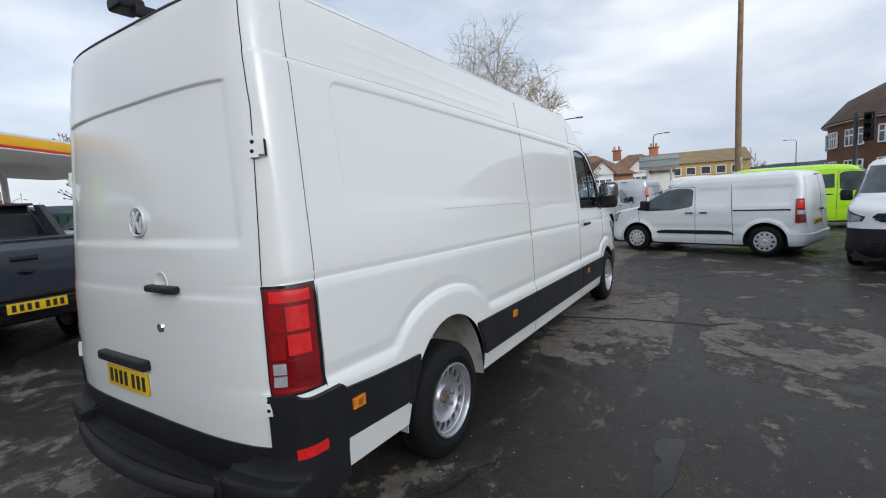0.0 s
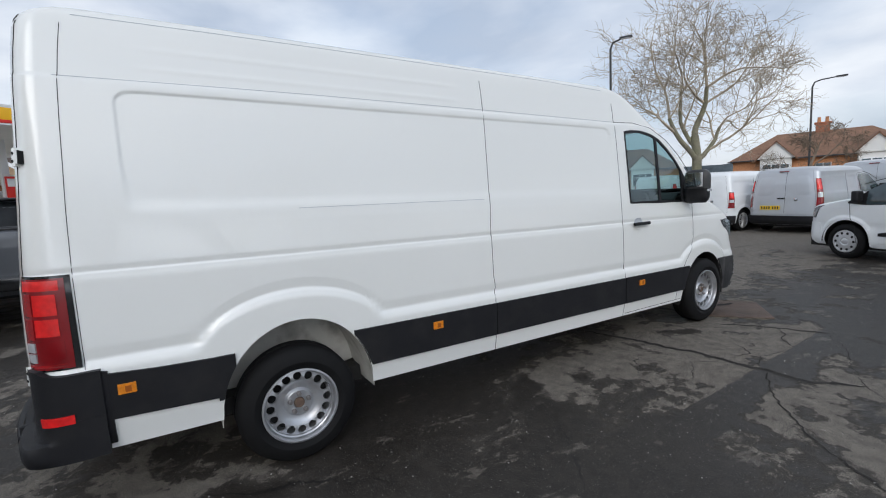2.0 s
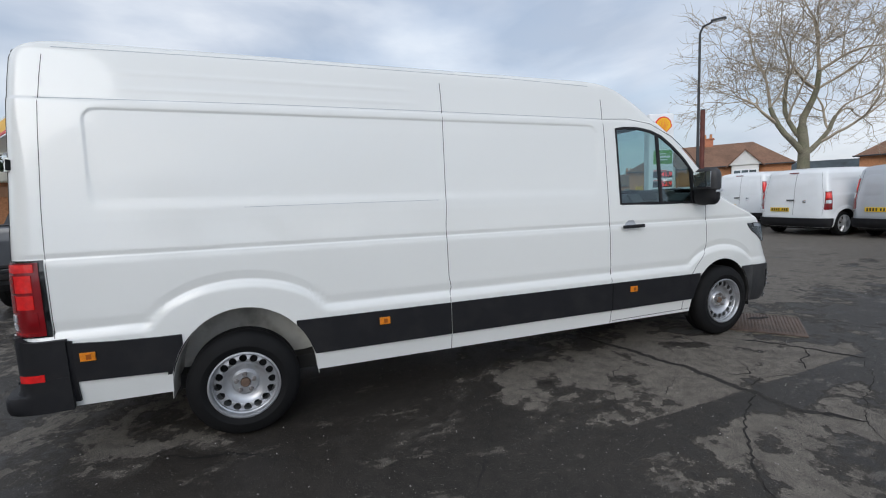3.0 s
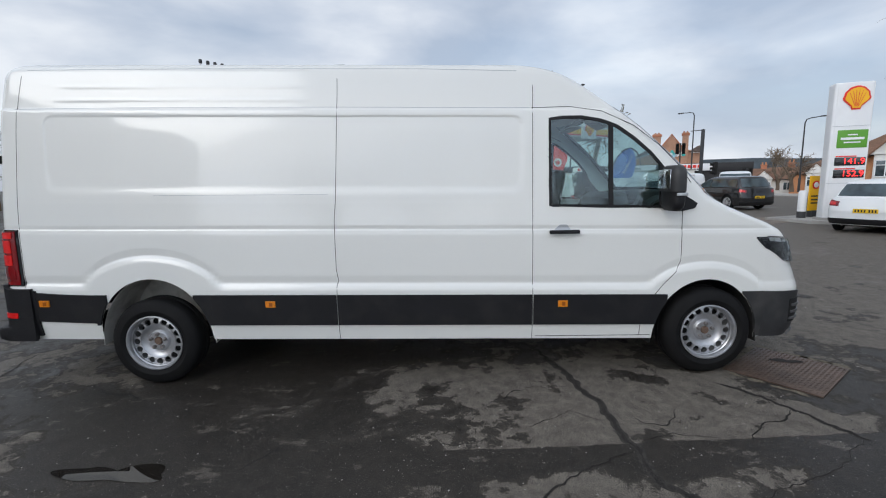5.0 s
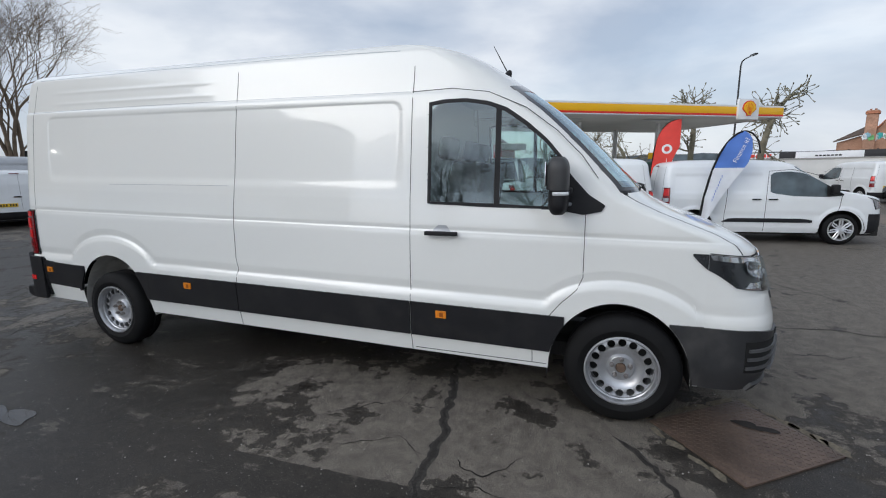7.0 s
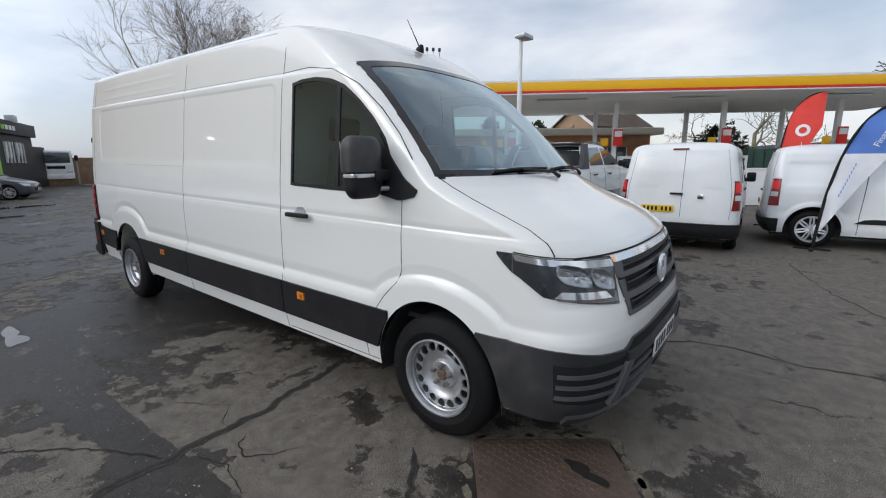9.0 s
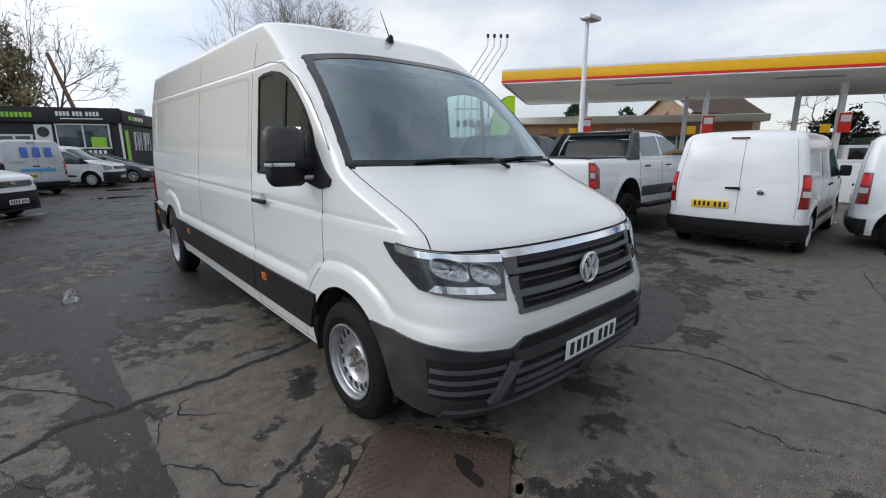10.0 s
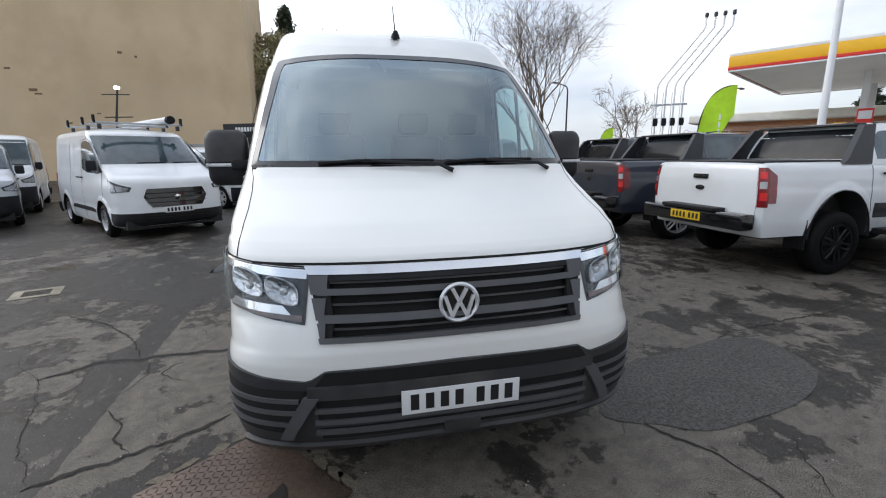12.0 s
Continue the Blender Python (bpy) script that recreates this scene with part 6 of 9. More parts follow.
W = "small white panel van with black bumpers"
cargo_van(heading(3.50, 10.02, -70.2), "white compact panel van with round-holed wheel trims", wb=2.785, h=1.79, slider=True, body_bumper=True)
cargo_van(heading(6.25, 11.25, 197), "white mid-size panel van with dark lower bumper", wb=3.275, fo=0.98, ro=0.70, half=0.96, h=1.92, hood=1.05, cowl=1.22, strip=False)
cargo_van(heading(3.6, 16.6, 86), "lime green passenger van with dark side windows", "green", wb=3.1, fo=0.93, ro=1.0, half=0.96, h=2.0, hood=1.05, cowl=1.25, side_windows=True, strip=False, body_bumper=True, blank=False)
cargo_van(heading(-1.0, 18.6, 3), "silver mid-size panel van with tall dark tail lamps", "silver", wb=3.1, fo=0.93, ro=0.98, half=0.96, h=1.97, hood=1.05, cowl=1.25, tail_tall=True, strip=False)
cargo_van(heading(1.5, 19.4, 8), "white mid-size panel van behind other vans", wb=3.1, fo=0.93, ro=0.98, half=0.95, h=1.95, hood=1.05, cowl=1.25, tail_tall=True, strip=False)
cargo_van(heading(-1.95, 15.0, 6), "silver compact panel van with tall red tail lamps", "silver", wb=2.66, fo=0.88, ro=0.86, half=0.91, h=1.84, tail_tall=True)
cargo_van(heading(-4.05, 14.55, 4), W, wb=2.785, h=1.84, wheel_style="alloy", spokes=14)
cargo_van(heading(-6.9, 16.4, 0), "white compact panel van with tall red tail lamps", wb=2.9, fo=0.9, ro=0.85, half=0.93, h=1.88, tail_tall=True, slider=True)
cargo_van(heading(-8.15, 6.28, -5), "white compact panel van with alloy-look wheel trims", wb=2.785, h=1.80, wheel_style="alloy", spokes=14)
cargo_van(heading(-6.33, 4.43, -92.5), W, wb=2.9, h=1.84, wheel_style="alloy", spokes=14)
pickup(heading(-5.52, 1.95, -91), "white double-cab pickup with black alloy wheels")
pickup(heading(-5.35, -0.60, -92), "dark blue-grey double-cab pickup with silver wheels", "navy", "alloy", 12)
pickup(heading(-5.60, -3.15, -93), "dark grey double-cab pickup with silver wheels", "greypaint", "alloy", 12)
cargo_van(heading(5.95, -5.75, -37), "white mid-size panel van with roof rack and black bumper", wb=2.933, fo=1.0, ro=0.95, half=1.02, h=2.15, hood=1.12, cowl=1.36, slope=0.80, screen=0.85, wheel_style="steel", spokes=16, grille_wide=0.52, bump_top=0.50, grille_z=(0.60, 0.95), plate_z=0.54)
cargo_van(heading(5.6, -9.8, -52), "white compact panel van with dark front bumper", wb=2.785, h=1.84, wheel_style="alloy", spokes=14)
cargo_van(heading(2.7, -15.6, 158), "silver panel van with blue stripes and lettering", "silver", wb=3.1, fo=0.93, ro=0.98, half=0.96, h=1.97, hood=1.05, cowl=1.25, strip=False)
cargo_van(heading(2.6, -20.4, -62), "white compact panel van with dark bumper", wb=2.7, h=1.81)
cargo_van(heading(-5.7, -14.0, 205), "white compact panel van parked behind the pickups", wb=2.785, h=1.84)
cargo_van(heading(-7.3, -19.6, -66), "grey large panel van with a high roof", "silver", wb=3.3, fo=1.0, ro=1.0, half=0.98, h=2.45, hood=1.10, cowl=1.30, strip=False, wheel_style="alloy", spokes=10)
hz, hz_shell = cargo_van(heading(-11.6, -32.0, 203), "white van with a red and yellow striped tail", wb=3.1, fo=0.93, ro=0.98, half=0.96, h=1.97, hood=1.05, cowl=1.25, strip=False, plate=False)
for side in (-1, 1):
    hp = part("hazard_panel", box(0.72, 0.012, 1.05, (side * 0.40, -1.0, 1.12), 0.003), "yellow", hz, "yellow tail panel with red stripes")
    for i in range(4):
        part("red_stripe", box(0.62, 0.006, 0.11, (0, 0, 0)), "red", hp, m=pose(side * 0.40, -1.008, 0.76 + 0.25 * i, 0, side * 38, 0))
cargo_van(heading(11.4, -11.0, -25), "white large panel van with black front bumper", wb=3.4, fo=1.0, ro=1.0, half=1.0, h=2.25, hood=1.10, cowl=1.30, strip=False)
cargo_van(heading(10.2, -7.6, -30), "silver mid-size van beside other vans", "silver", wb=3.1, fo=0.93, ro=0.98, half=0.95, h=1.95, hood=1.05, cowl=1.25)
car(heading(-7.75, 14.3, -30), "white hatchback parked beside the price sign", "paint2")
car(heading(-17.6, 17.3, -97), "black estate car on the road", "blackpaint", wb=2.6, fo=0.9, ro=0.95, half=0.93, h=1.63, waist=1.05, r=0.35)
car(heading(0.9, -22.6, -65), "grey saloon car beside the office", "greypaint", wb=2.7, fo=0.8, ro=0.85, half=0.88, h=1.42, hatch=False)
cargo_van(heading(-25.6, 22.0, 123), "white mid-size panel van on the far side of the road", wb=3.1, fo=0.95, ro=0.9, half=0.95, h=1.95, hood=1.05, cowl=1.25, strip=False)
cargo_van(heading(-21.4, 16.4, -100), "white compact panel van beyond the junction", wb=2.785, h=1.85)

# ---------------- ground ----------------
def asphalt_mat():
    """Worn car-park asphalt: dark damp areas, dry grey patches, stone grain and cracks."""
    m = bpy.data.materials.new("worn_asphalt")
    m.use_nodes = True
    nt = m.node_tree
    p = nt.nodes["Principled BSDF"]
    geo = nt.nodes.new("ShaderNodeTexCoord")

    def noise_node(scale, detail, rough=0.55, dist=0.0, vec=None):
        n = nt.nodes.new("ShaderNodeTexNoise")
        n.inputs["Scale"].default_value, n.inputs["Detail"].default_value = scale, detail
        n.inputs["Roughness"].default_value, n.inputs["Distortion"].default_value = rough, dist
        nt.links.new(vec or geo.outputs["Object"], n.inputs["Vector"])
        return n

    def ramp(src, a, b, lo=0.0, hi=1.0):
        r = nt.nodes.new("ShaderNodeMapRange")
        r.interpolation_type = 'SMOOTHSTEP'
        r.inputs["From Min"].default_value, r.inputs["From Max"].default_value = a, b
        r.inputs["To Min"].default_value, r.inputs["To Max"].default_value = lo, hi
        nt.links.new(src, r.inputs["Value"])
        return r.outputs["Result"]

    def math_node(op, a, b):
        n = nt.nodes.new("ShaderNodeMath")
        n.operation = op
        for i, v in enumerate((a, b)):
            if isinstance(v, (int, float)):
                n.inputs[i].default_value = v
            else:
                nt.links.new(v, n.inputs[i])
        return n.outputs["Value"]

    def mixc(fac, a, b):
        n = nt.nodes.new("ShaderNodeMix")
        n.data_type = 'RGBA'
        nt.links.new(fac, n.inputs["Factor"])
        for i, v in ((6, a), (7, b)):
            if isinstance(v, tuple):
                n.inputs[i].default_value = (*v, 1)
            else:
                nt.links.new(v, n.inputs[i])
        return n.outputs[2]

    big = noise_node(0.30, 4)
    patch = noise_node(1.5, 12, 0.64, 0.0)
    ragged = noise_node(6.5, 12, 0.74, 0.0)
    streak_map = nt.nodes.new("ShaderNodeMapping")
    streak_map.inputs["Rotation"].default_value = (0, 0, radians(28))
    streak_map.inputs["Scale"].default_value = (1.6, 0.9, 1)
    nt.links.new(geo.outputs["Object"], streak_map.inputs["Vector"])
    streak = noise_node(1.1, 10, 0.66, 0.0, streak_map.outputs["Vector"])
    grain = noise_node(190, 3)
    stone = nt.nodes.new("ShaderNodeTexVoronoi")
    stone.inputs["Scale"].default_value = 125
    nt.links.new(geo.outputs["Object"], stone.inputs["Vector"])
    # dry areas with ragged edges; the damp film stays in the hollows between them
    level = math_node('ADD', math_node('MULTIPLY', patch.outputs["Fac"], 0.46), math_node('MULTIPLY', streak.outputs["Fac"], 0.34))
    level = math_node('ADD', level, math_node('MULTIPLY', ragged.outputs["Fac"], 0.20))
    level = math_node('ADD', level, ramp(big.outputs["Fac"], 0.32, 0.68, -0.055, 0.045))
    sep = nt.nodes.new("ShaderNodeSeparateXYZ")
    nt.links.new(geo.outputs["Object"], sep.inputs["Vector"])
    X, Y = sep.outputs["X"], sep.outputs["Y"]
    level = math_node('ADD', level, ramp(Y, 1.0, 3.6, -0.030, 0.006))
    level = math_node('ADD', level, math_node('MULTIPLY', ramp(Y, 4.4, 5.4), ramp(X, 0.4, 1.2, 0.0, -0.026)))
    # paler towards +y and -x: drier ground, plus sheen put into the colour
    level = math_node('ADD', level, math_node('MULTIPLY', ramp(Y, 4.2, 6.0, 0.0, 0.078), ramp(X, 1.0, -0.6)))
    level = math_node('ADD', level, ramp(X, 0.8, -2.0, 0.0, 0.035))
    # an old straight joint between two layings: a dry side, a damp band along it
    joint = math_node('ADD', X, math_node('ADD', math_node('MULTIPLY', Y, 0.039), math_node('MULTIPLY', math_node('SUBTRACT', ragged.outputs["Fac"], 0.5), 0.10)))
    along = math_node('MULTIPLY', ramp(Y, 1.5, 2.1), ramp(Y, 5.6, 4.8))
    dry_side = math_node('MULTIPLY', math_node('MULTIPLY', ramp(joint, 2.12, 2.10), ramp(X, 0.5, 1.0)), along)
    band = math_node('MULTIPLY', math_node('MULTIPLY', ramp(joint, 2.10, 2.12), ramp(joint, 2.42, 2.30)), ramp(Y, 0.6, 1.4))
    level = math_node('ADD', level, math_node('SUBTRACT', math_node('MULTIPLY', dry_side, 0.056), math_node('MULTIPLY', band, 0.12)))
    blots = noise_node(3.4, 9, 0.62)
    level = math_node('SUBTRACT', level, ramp(blots.outputs["Fac"], 0.50, 0.70, 0.0, 0.075))
    level = math_node('ADD', math_node('MULTIPLY', level, 1.55), 0.516 * (1 - 1.55))
    flecks = ramp(noise_node(2.7, 12, 0.72, 0.0, streak_map.outputs["Vector"]).outputs["Fac"], 0.575, 0.625)
    dry = math_node('MAXIMUM', ramp(level, 0.500, 0.534), math_node('MULTIPLY', flecks, 0.55))
    half_dry = ramp(level, 0.430, 0.512)
    base = mixc(ramp(noise_node(0.8, 6).outputs["Fac"], 0.35, 0.65), (0.0105, 0.0086, 0.0071), (0.018, 0.0148, 0.0121))
    col = mixc(half_dry, base, (0.043, 0.0372, 0.0308))
    tone = mixc(ramp(ragged.outputs["Fac"], 0.35, 0.65), (0.116, 0.100, 0.082), (0.186, 0.163, 0.135))
    col = mixc(dry, col, tone)
    col = mixc(math_node('MULTIPLY', ramp(grain.outputs["Fac"], 0.48, 0.66), ramp(dry, 0.0, 1.0, 0.22, 0.85)), col, (0.28, 0.254, 0.222))
    col = mixc(math_node('MULTIPLY', ramp(grain.outputs["Fac"], 0.52, 0.36), 0.78), col, (0.012, 0.011, 0.010))
    # single pale stones, thick in the dry patches
    chip = nt.nodes.new("ShaderNodeSeparateColor")
    nt.links.new(stone.outputs["Color"], chip.inputs["Color"])
    pick = math_node('ADD', chip.outputs["Red"], ramp(dry, 0.0, 1.0, 0.0, 0.10))
    speck = math_node('MULTIPLY', ramp(stone.outputs["Distance"], 0.18, 0.42, 1.0, 0.0), ramp(pick, 0.86, 0.89))
    col = mixc(math_node('MULTIPLY', speck, ramp(chip.outputs["Green"], 0.0, 1.0, 0.25, 0.85)), col, (0.34, 0.32, 0.285))
    pit = math_node('MULTIPLY', ramp(stone.outputs["Distance"], 0.2, 0.5, 1.0, 0.0), ramp(chip.outputs["Blue"], 0.86, 0.90))
    col = mixc(math_node('MULTIPLY', pit, 0.7), col, (0.010, 0.009, 0.008))
    blot = ramp(noise_node(11, 6, 0.6).outputs["Fac"], 0.42, 0.66)
    col = mixc(math_node('MULTIPLY', blot, 0.35), col, (0.050, 0.043, 0.036))
    # cracks
    warp = noise_node(1.6, 5, 0.6)
    wv = nt.nodes.new("ShaderNodeVectorMath")
    wv.operation = 'MULTIPLY_ADD'
    wv.inputs[1].default_value = (0.55, 0.55, 0.0)
    nt.links.new(warp.outputs["Color"], wv.inputs[0])
    nt.links.new(geo.outputs["Object"], wv.inputs[2])
    vor = nt.nodes.new("ShaderNodeTexVoronoi")
    vor.feature = 'DISTANCE_TO_EDGE'
    vor.inputs["Scale"].default_value = 0.52
    nt.links.new(wv.outputs[0], vor.inputs["Vector"])
    width = ramp(noise_node(1.1, 4).outputs["Fac"], 0.52, 0.76, 0.0, 0.0055)
    crack = nt.nodes.new("ShaderNodeMath")
    crack.operation = 'LESS_THAN'
    nt.links.new(vor.outputs["Distance"], crack.inputs[0])
    nt.links.new(width, crack.inputs[1])
    col = mixc(math_node('MULTIPLY', crack.outputs["Value"], 0.85), col, (0.010, 0.0095, 0.009))
    nt.links.new(col, p.inputs["Base Color"])
    rough = ramp(half_dry, 0.0, 1.0, 0.46, 0.72)
    wet = math_node('MULTIPLY', ramp(noise_node(0.35, 5, 0.6, 0.6).outputs["Fac"], 0.58, 0.70), 0.22)
    nt.links.new(math_node('SUBTRACT', rough, wet), p.inputs["Roughness"])
    p.inputs["Specular IOR Level"].default_value = 0.26
    b1 = nt.nodes.new("ShaderNodeBump")
    b1.inputs["Strength"].default_value, b1.inputs["Distance"].default_value = 0.40, 0.004
    hsum = math_node('ADD', math_node('MULTIPLY', grain.outputs["Fac"], 0.5), math_node('ADD', math_node('MULTIPLY', stone.outputs["Distance"], 0.5), math_node('MULTIPLY', ragged.outputs["Fac"], 1.2)))
    hsum = math_node('SUBTRACT', hsum, math_node('MULTIPLY', crack.outputs["Value"], 2.0))
    nt.links.new(hsum, b1.inputs["Height"])
    nt.links.new(b1.outputs["Normal"], p.inputs["Normal"])
    return m


ASPHALT = asphalt_mat()
n = 121
gx = np.sign(np.linspace(-1, 1, n)) * np.abs(np.linspace(-1, 1, n)) ** 3 * 900


def fall(x, y):
    """The road beyond the junction runs downhill."""
    d, az = math.hypot(x - 4.5, y - 2.3), math.degrees(math.atan2(x - 4.5, y - 2.3))
    return -0.035 * min(max(d - 48, 0), 60) * float(smooth(-59, -56, az) * (1 - smooth(-42, -36, az)))


G = np.array([[(x, y, fall(x, y)) for y in gx] for x in gx])
tagged(part("ground", grid(G), ASPHALT), "dark worn car-park asphalt with damp patches", "ground", kind="structure")

coarse = mat("coarse_chippings", (0.056, 0.051, 0.045), 0.7, vary=0.2, vscale=3, fine=0.85, fscale=60, bump=1.0, bscale=60, dirt=(0.10, 0.095, 0.088), dscale=28, damount=0.9)
water = mat("puddle_water", (0.016, 0.0135, 0.0115), 0.02, vary=0.1, spec=0.42)


def blob(name, cx, cy, rx, ry, rot, z, material, label, cat, seed, n=40, rough=0.18):
    rnd = random.Random(seed)
    ph = [rnd.uniform(0, 6.28) for _ in range(6)]
    c, s = math.cos(radians(rot)), math.sin(radians(rot))
    verts = [(0, 0, 0.0)]
    for k in range(n):
        a = 2 * math.pi * k / n
        q = 1 + rough * sum(math.sin((i + 2) * a + ph[i]) / (i + 1) for i in range(6))
        x, y = rx * q * math.cos(a), ry * q * math.sin(a)
        verts.append((x * c - y * s, x * s + y * c, 0.0))
    faces = [(0, 1 + k, 1 + (k + 1) % n) for k in range(n)]
    ob = part(name, mesh_of(name, verts, faces), material, m=pose(cx, cy, z))
    return tagged(ob, label, cat, kind="structure")


blob("puddle", 2.17, 0.47, 0.26, 0.085, 84, 0.004, water, "shallow rainwater puddle on the asphalt", "puddle", 21, 120, 0.34)
blob("puddle", 0.3, -12.2, 0.9, 0.28, 15, 0.004, water, "shallow rainwater puddle on the asphalt", "puddle", 5)
blob("puddle", -0.6, -16.0, 1.3, 0.35, 10, 0.004, water, "shallow rainwater puddle on the asphalt", "puddle", 6)
blob("puddle", 2.0, -9.0, 0.5, 0.16, 20, 0.004, water, "shallow rainwater puddle on the asphalt", "puddle", 7)


def loose_grit(label, seed, count, tone):
    """Small chips of stone lying loose on the asphalt."""
    rnd = np.random.default_rng(seed)
    shape = np.array([(1, 0, 0), (0, 1, 0), (-1, 0, 0), (0, -1, 0), (0, 0, 0.75), (0, 0, -0.3)])
    tris = np.array([(0, 1, 4), (1, 2, 4), (2, 3, 4), (3, 0, 4), (1, 0, 5), (2, 1, 5), (3, 2, 5), (0, 3, 5)])
    x, y = rnd.uniform(-4.5, 4.5, count), rnd.uniform(-2.5, 8.0, count)
    size = 0.0024 + 0.0045 * rnd.random(count) ** 3
    verts = np.empty((count, 6, 3))
    for k in range(6):
        wob = rnd.uniform(0.6, 1.3, (count, 3))
        verts[:, k] = shape[k] * wob * size[:, None]
    turn = rnd.uniform(0, 6.28, count)
    c, s = np.cos(turn)[:, None], np.sin(turn)[:, None]
    px, py = verts[:, :, 0] * c - verts[:, :, 1] * s, verts[:, :, 0] * s + verts[:, :, 1] * c
    verts = np.stack([px + x[:, None], py + y[:, None], verts[:, :, 2] + size[:, None] * 0.3], -1)
    faces = (tris[None] + 6 * np.arange(count)[:, None, None]).reshape(-1, 3)
    m = mat("loose_chip_" + ("pale" if tone > 0.2 else "dark"), (tone, tone * 0.95, tone * 0.87), 0.6, vary=0.5, vscale=40)
    tagged(part("grit", mesh_of("grit", verts.reshape(-1, 3).tolist(), faces.tolist()), m), label, "grit", kind="stuff")


loose_grit("pale loose stone chips scattered on the asphalt", 3, 6500, 0.30)
loose_grit("dark loose stone chips scattered on the asphalt", 4, 4500, 0.03)
blob("asphalt_repair", -2.0, 4.76, 0.95, 0.46, 22, 0.004, coarse, "rough dark patch of newer asphalt", "repair patch", 11, 48, 0.10)
pale = mat("broken_mortar", (0.17, 0.145, 0.105), 0.9, vary=0.35, vscale=9, fine=0.3, fscale=60, bump=0.6, bscale=80, dirt=(0.05, 0.045, 0.04), dscale=9, damount=0.8)
A_, B_, C_, D_ = (0.94, 4.67), (0.48, 5.29), (1.47, 5.08), (1.01, 5.70)
rnd = random.Random(8)
for (x0, y0), (x1, y1), count, off in ((A_, B_, 7, -0.055), (B_, D_, 6, -0.05), (A_, C_, 4, -0.03)):
    for i in range(count):
        q = (i + rnd.uniform(0.2, 0.8)) / count
        ang = math.degrees(math.atan2(y1 - y0, x1 - x0))
        nx, ny = (y1 - y0), -(x1 - x0)
        ln = math.hypot(nx, ny)
        sgn = -1 if (nx * (0.975 - x0) + ny * (5.185 - y0)) > 0 else 1
        o = sgn * (0.035 + rnd.uniform(-0.01, 0.012))
        blob("mortar_patch", x0 + q * (x1 - x0) + nx / ln * o, y0 + q * (y1 - y0) + ny / ln * o, rnd.uniform(0.05, 0.10), rnd.uniform(0.018, 0.034), ang, 0.003, pale, "broken pale mortar beside the metal cover", "mortar", 30 + i, 22, 0.22)


def crack(points, width, seed, damp=False):
    """A ragged dark crack that runs along the ground through some points."""
    rnd = random.Random(seed)
    k = []
    for (x0, y0), (x1, y1) in zip(points[:-1], points[1:]):
        n = max(2, int(math.hypot(x1 - x0, y1 - y0) / 0.035))
        k += [(x0 + (x1 - x0) * i / n, y0 + (y1 - y0) * i / n) for i in range(n)]
    k.append(points[-1])
    k = np.array(k)
    wob, w, wide = 0.0, 0.0, 0.0
    rows, edge = [], []
    d = np.gradient(k, axis=0)
    d /= np.linalg.norm(d, axis=1, keepdims=True)
    for i, (p, (dx, dy)) in enumerate(zip(k, d)):
        wob = 0.82 * wob + rnd.uniform(-0.017, 0.017)
        w = 0.6 * w + 0.4 * rnd.uniform(0.15, 1.9)
        hw = 0.5 * width * w * min(1, 0.15 + 0.4 * min(i, len(k) - 1 - i))
        rows.append([(p[0] - dy * (wob - hw), p[1] + dx * (wob - hw), 0.0035), (p[0] - dy * (wob + hw), p[1] + dx * (wob + hw), 0.0035)])
        wide = 0.6 * wide + 0.4 * rnd.uniform(0.3, 2.0)
        reach = hw + 0.7 * width * wide * min(1, 0.1 + 0.2 * min(i, len(k) - 1 - i))
        edge.append([(p[0] - dy * (wob - reach), p[1] + dx * (wob - reach), 0.0022), (p[0] - dy * (wob + reach * rnd.uniform(0.8, 1.2)), p[1] + dx * (wob + reach), 0.0022)])
    if damp:
        tagged(part("crack_edge", grid(np.array(edge)), "dampedge"), "damp crumbling edge beside a crack in the asphalt", "crack", kind="structure")
    tagged(part("ground_crack", grid(np.array(rows)), "crackfill"), "ragged dark crack in the asphalt", "crack", kind="structure")


for i, (pts, w) in enumerate((
        ([(0.42, 3.20), (0.91, 3.33), (1.43, 3.44), (1.72, 3.46), (2.06, 3.50), (2.35, 3.45), (2.59, 3.71)], 0.022), ([(2.05, 3.46), (2.36, 2.94), (2.75, 2.50), (3.2, 2.2)], 0.012),
        ([(1.17, 4.46), (1.30, 4.57), (1.43, 4.66), (1.60, 4.72), (2.0, 4.92)], 0.016), ([(1.27, -1.35), (0.79, -1.54), (0.27, -1.65)], 0.016), ([(-1.12, 5.02), (-1.30, 5.30), (-1.36, 5.45), (-1.37, 5.75), (-1.31, 6.14), (-1.38, 6.59), (-1.2, 7.3)], 0.026),
        ([(-5.2, 3.68), (-3.77, 4.0), (-3.0, 4.1), (-2.47, 4.22)], 0.022), ([(-5.65, 6.06), (-4.06, 6.41), (-3.54, 6.64), (-2.5, 7.2)], 0.02), 
        ([(1.95, 3.50), (1.85, 3.75), (1.98, 4.1)], 0.010), ([(-1.9, 5.4), (-1.55, 5.9), (-1.33, 6.05)], 0.012), ([(1.72, 3.46), (1.60, 3.20), (1.80, 2.85)], 0.009), ([(3.0, 3.2), (2.6, 3.7), (2.3, 4.35), (2.0, 4.9)], 0.008),
        ([(1.66, 3.58), (1.75, 3.64), (1.79, 3.78), (1.68, 3.88), (1.56, 3.95)], 0.016), ([(1.99, 4.20), (1.90, 4.29), (1.75, 4.43), (1.72, 4.55), (1.60, 4.72)], 0.016))):
    crack(pts, w if i < 3 else 0.62 * w, 70 + i, i in (0, 2))


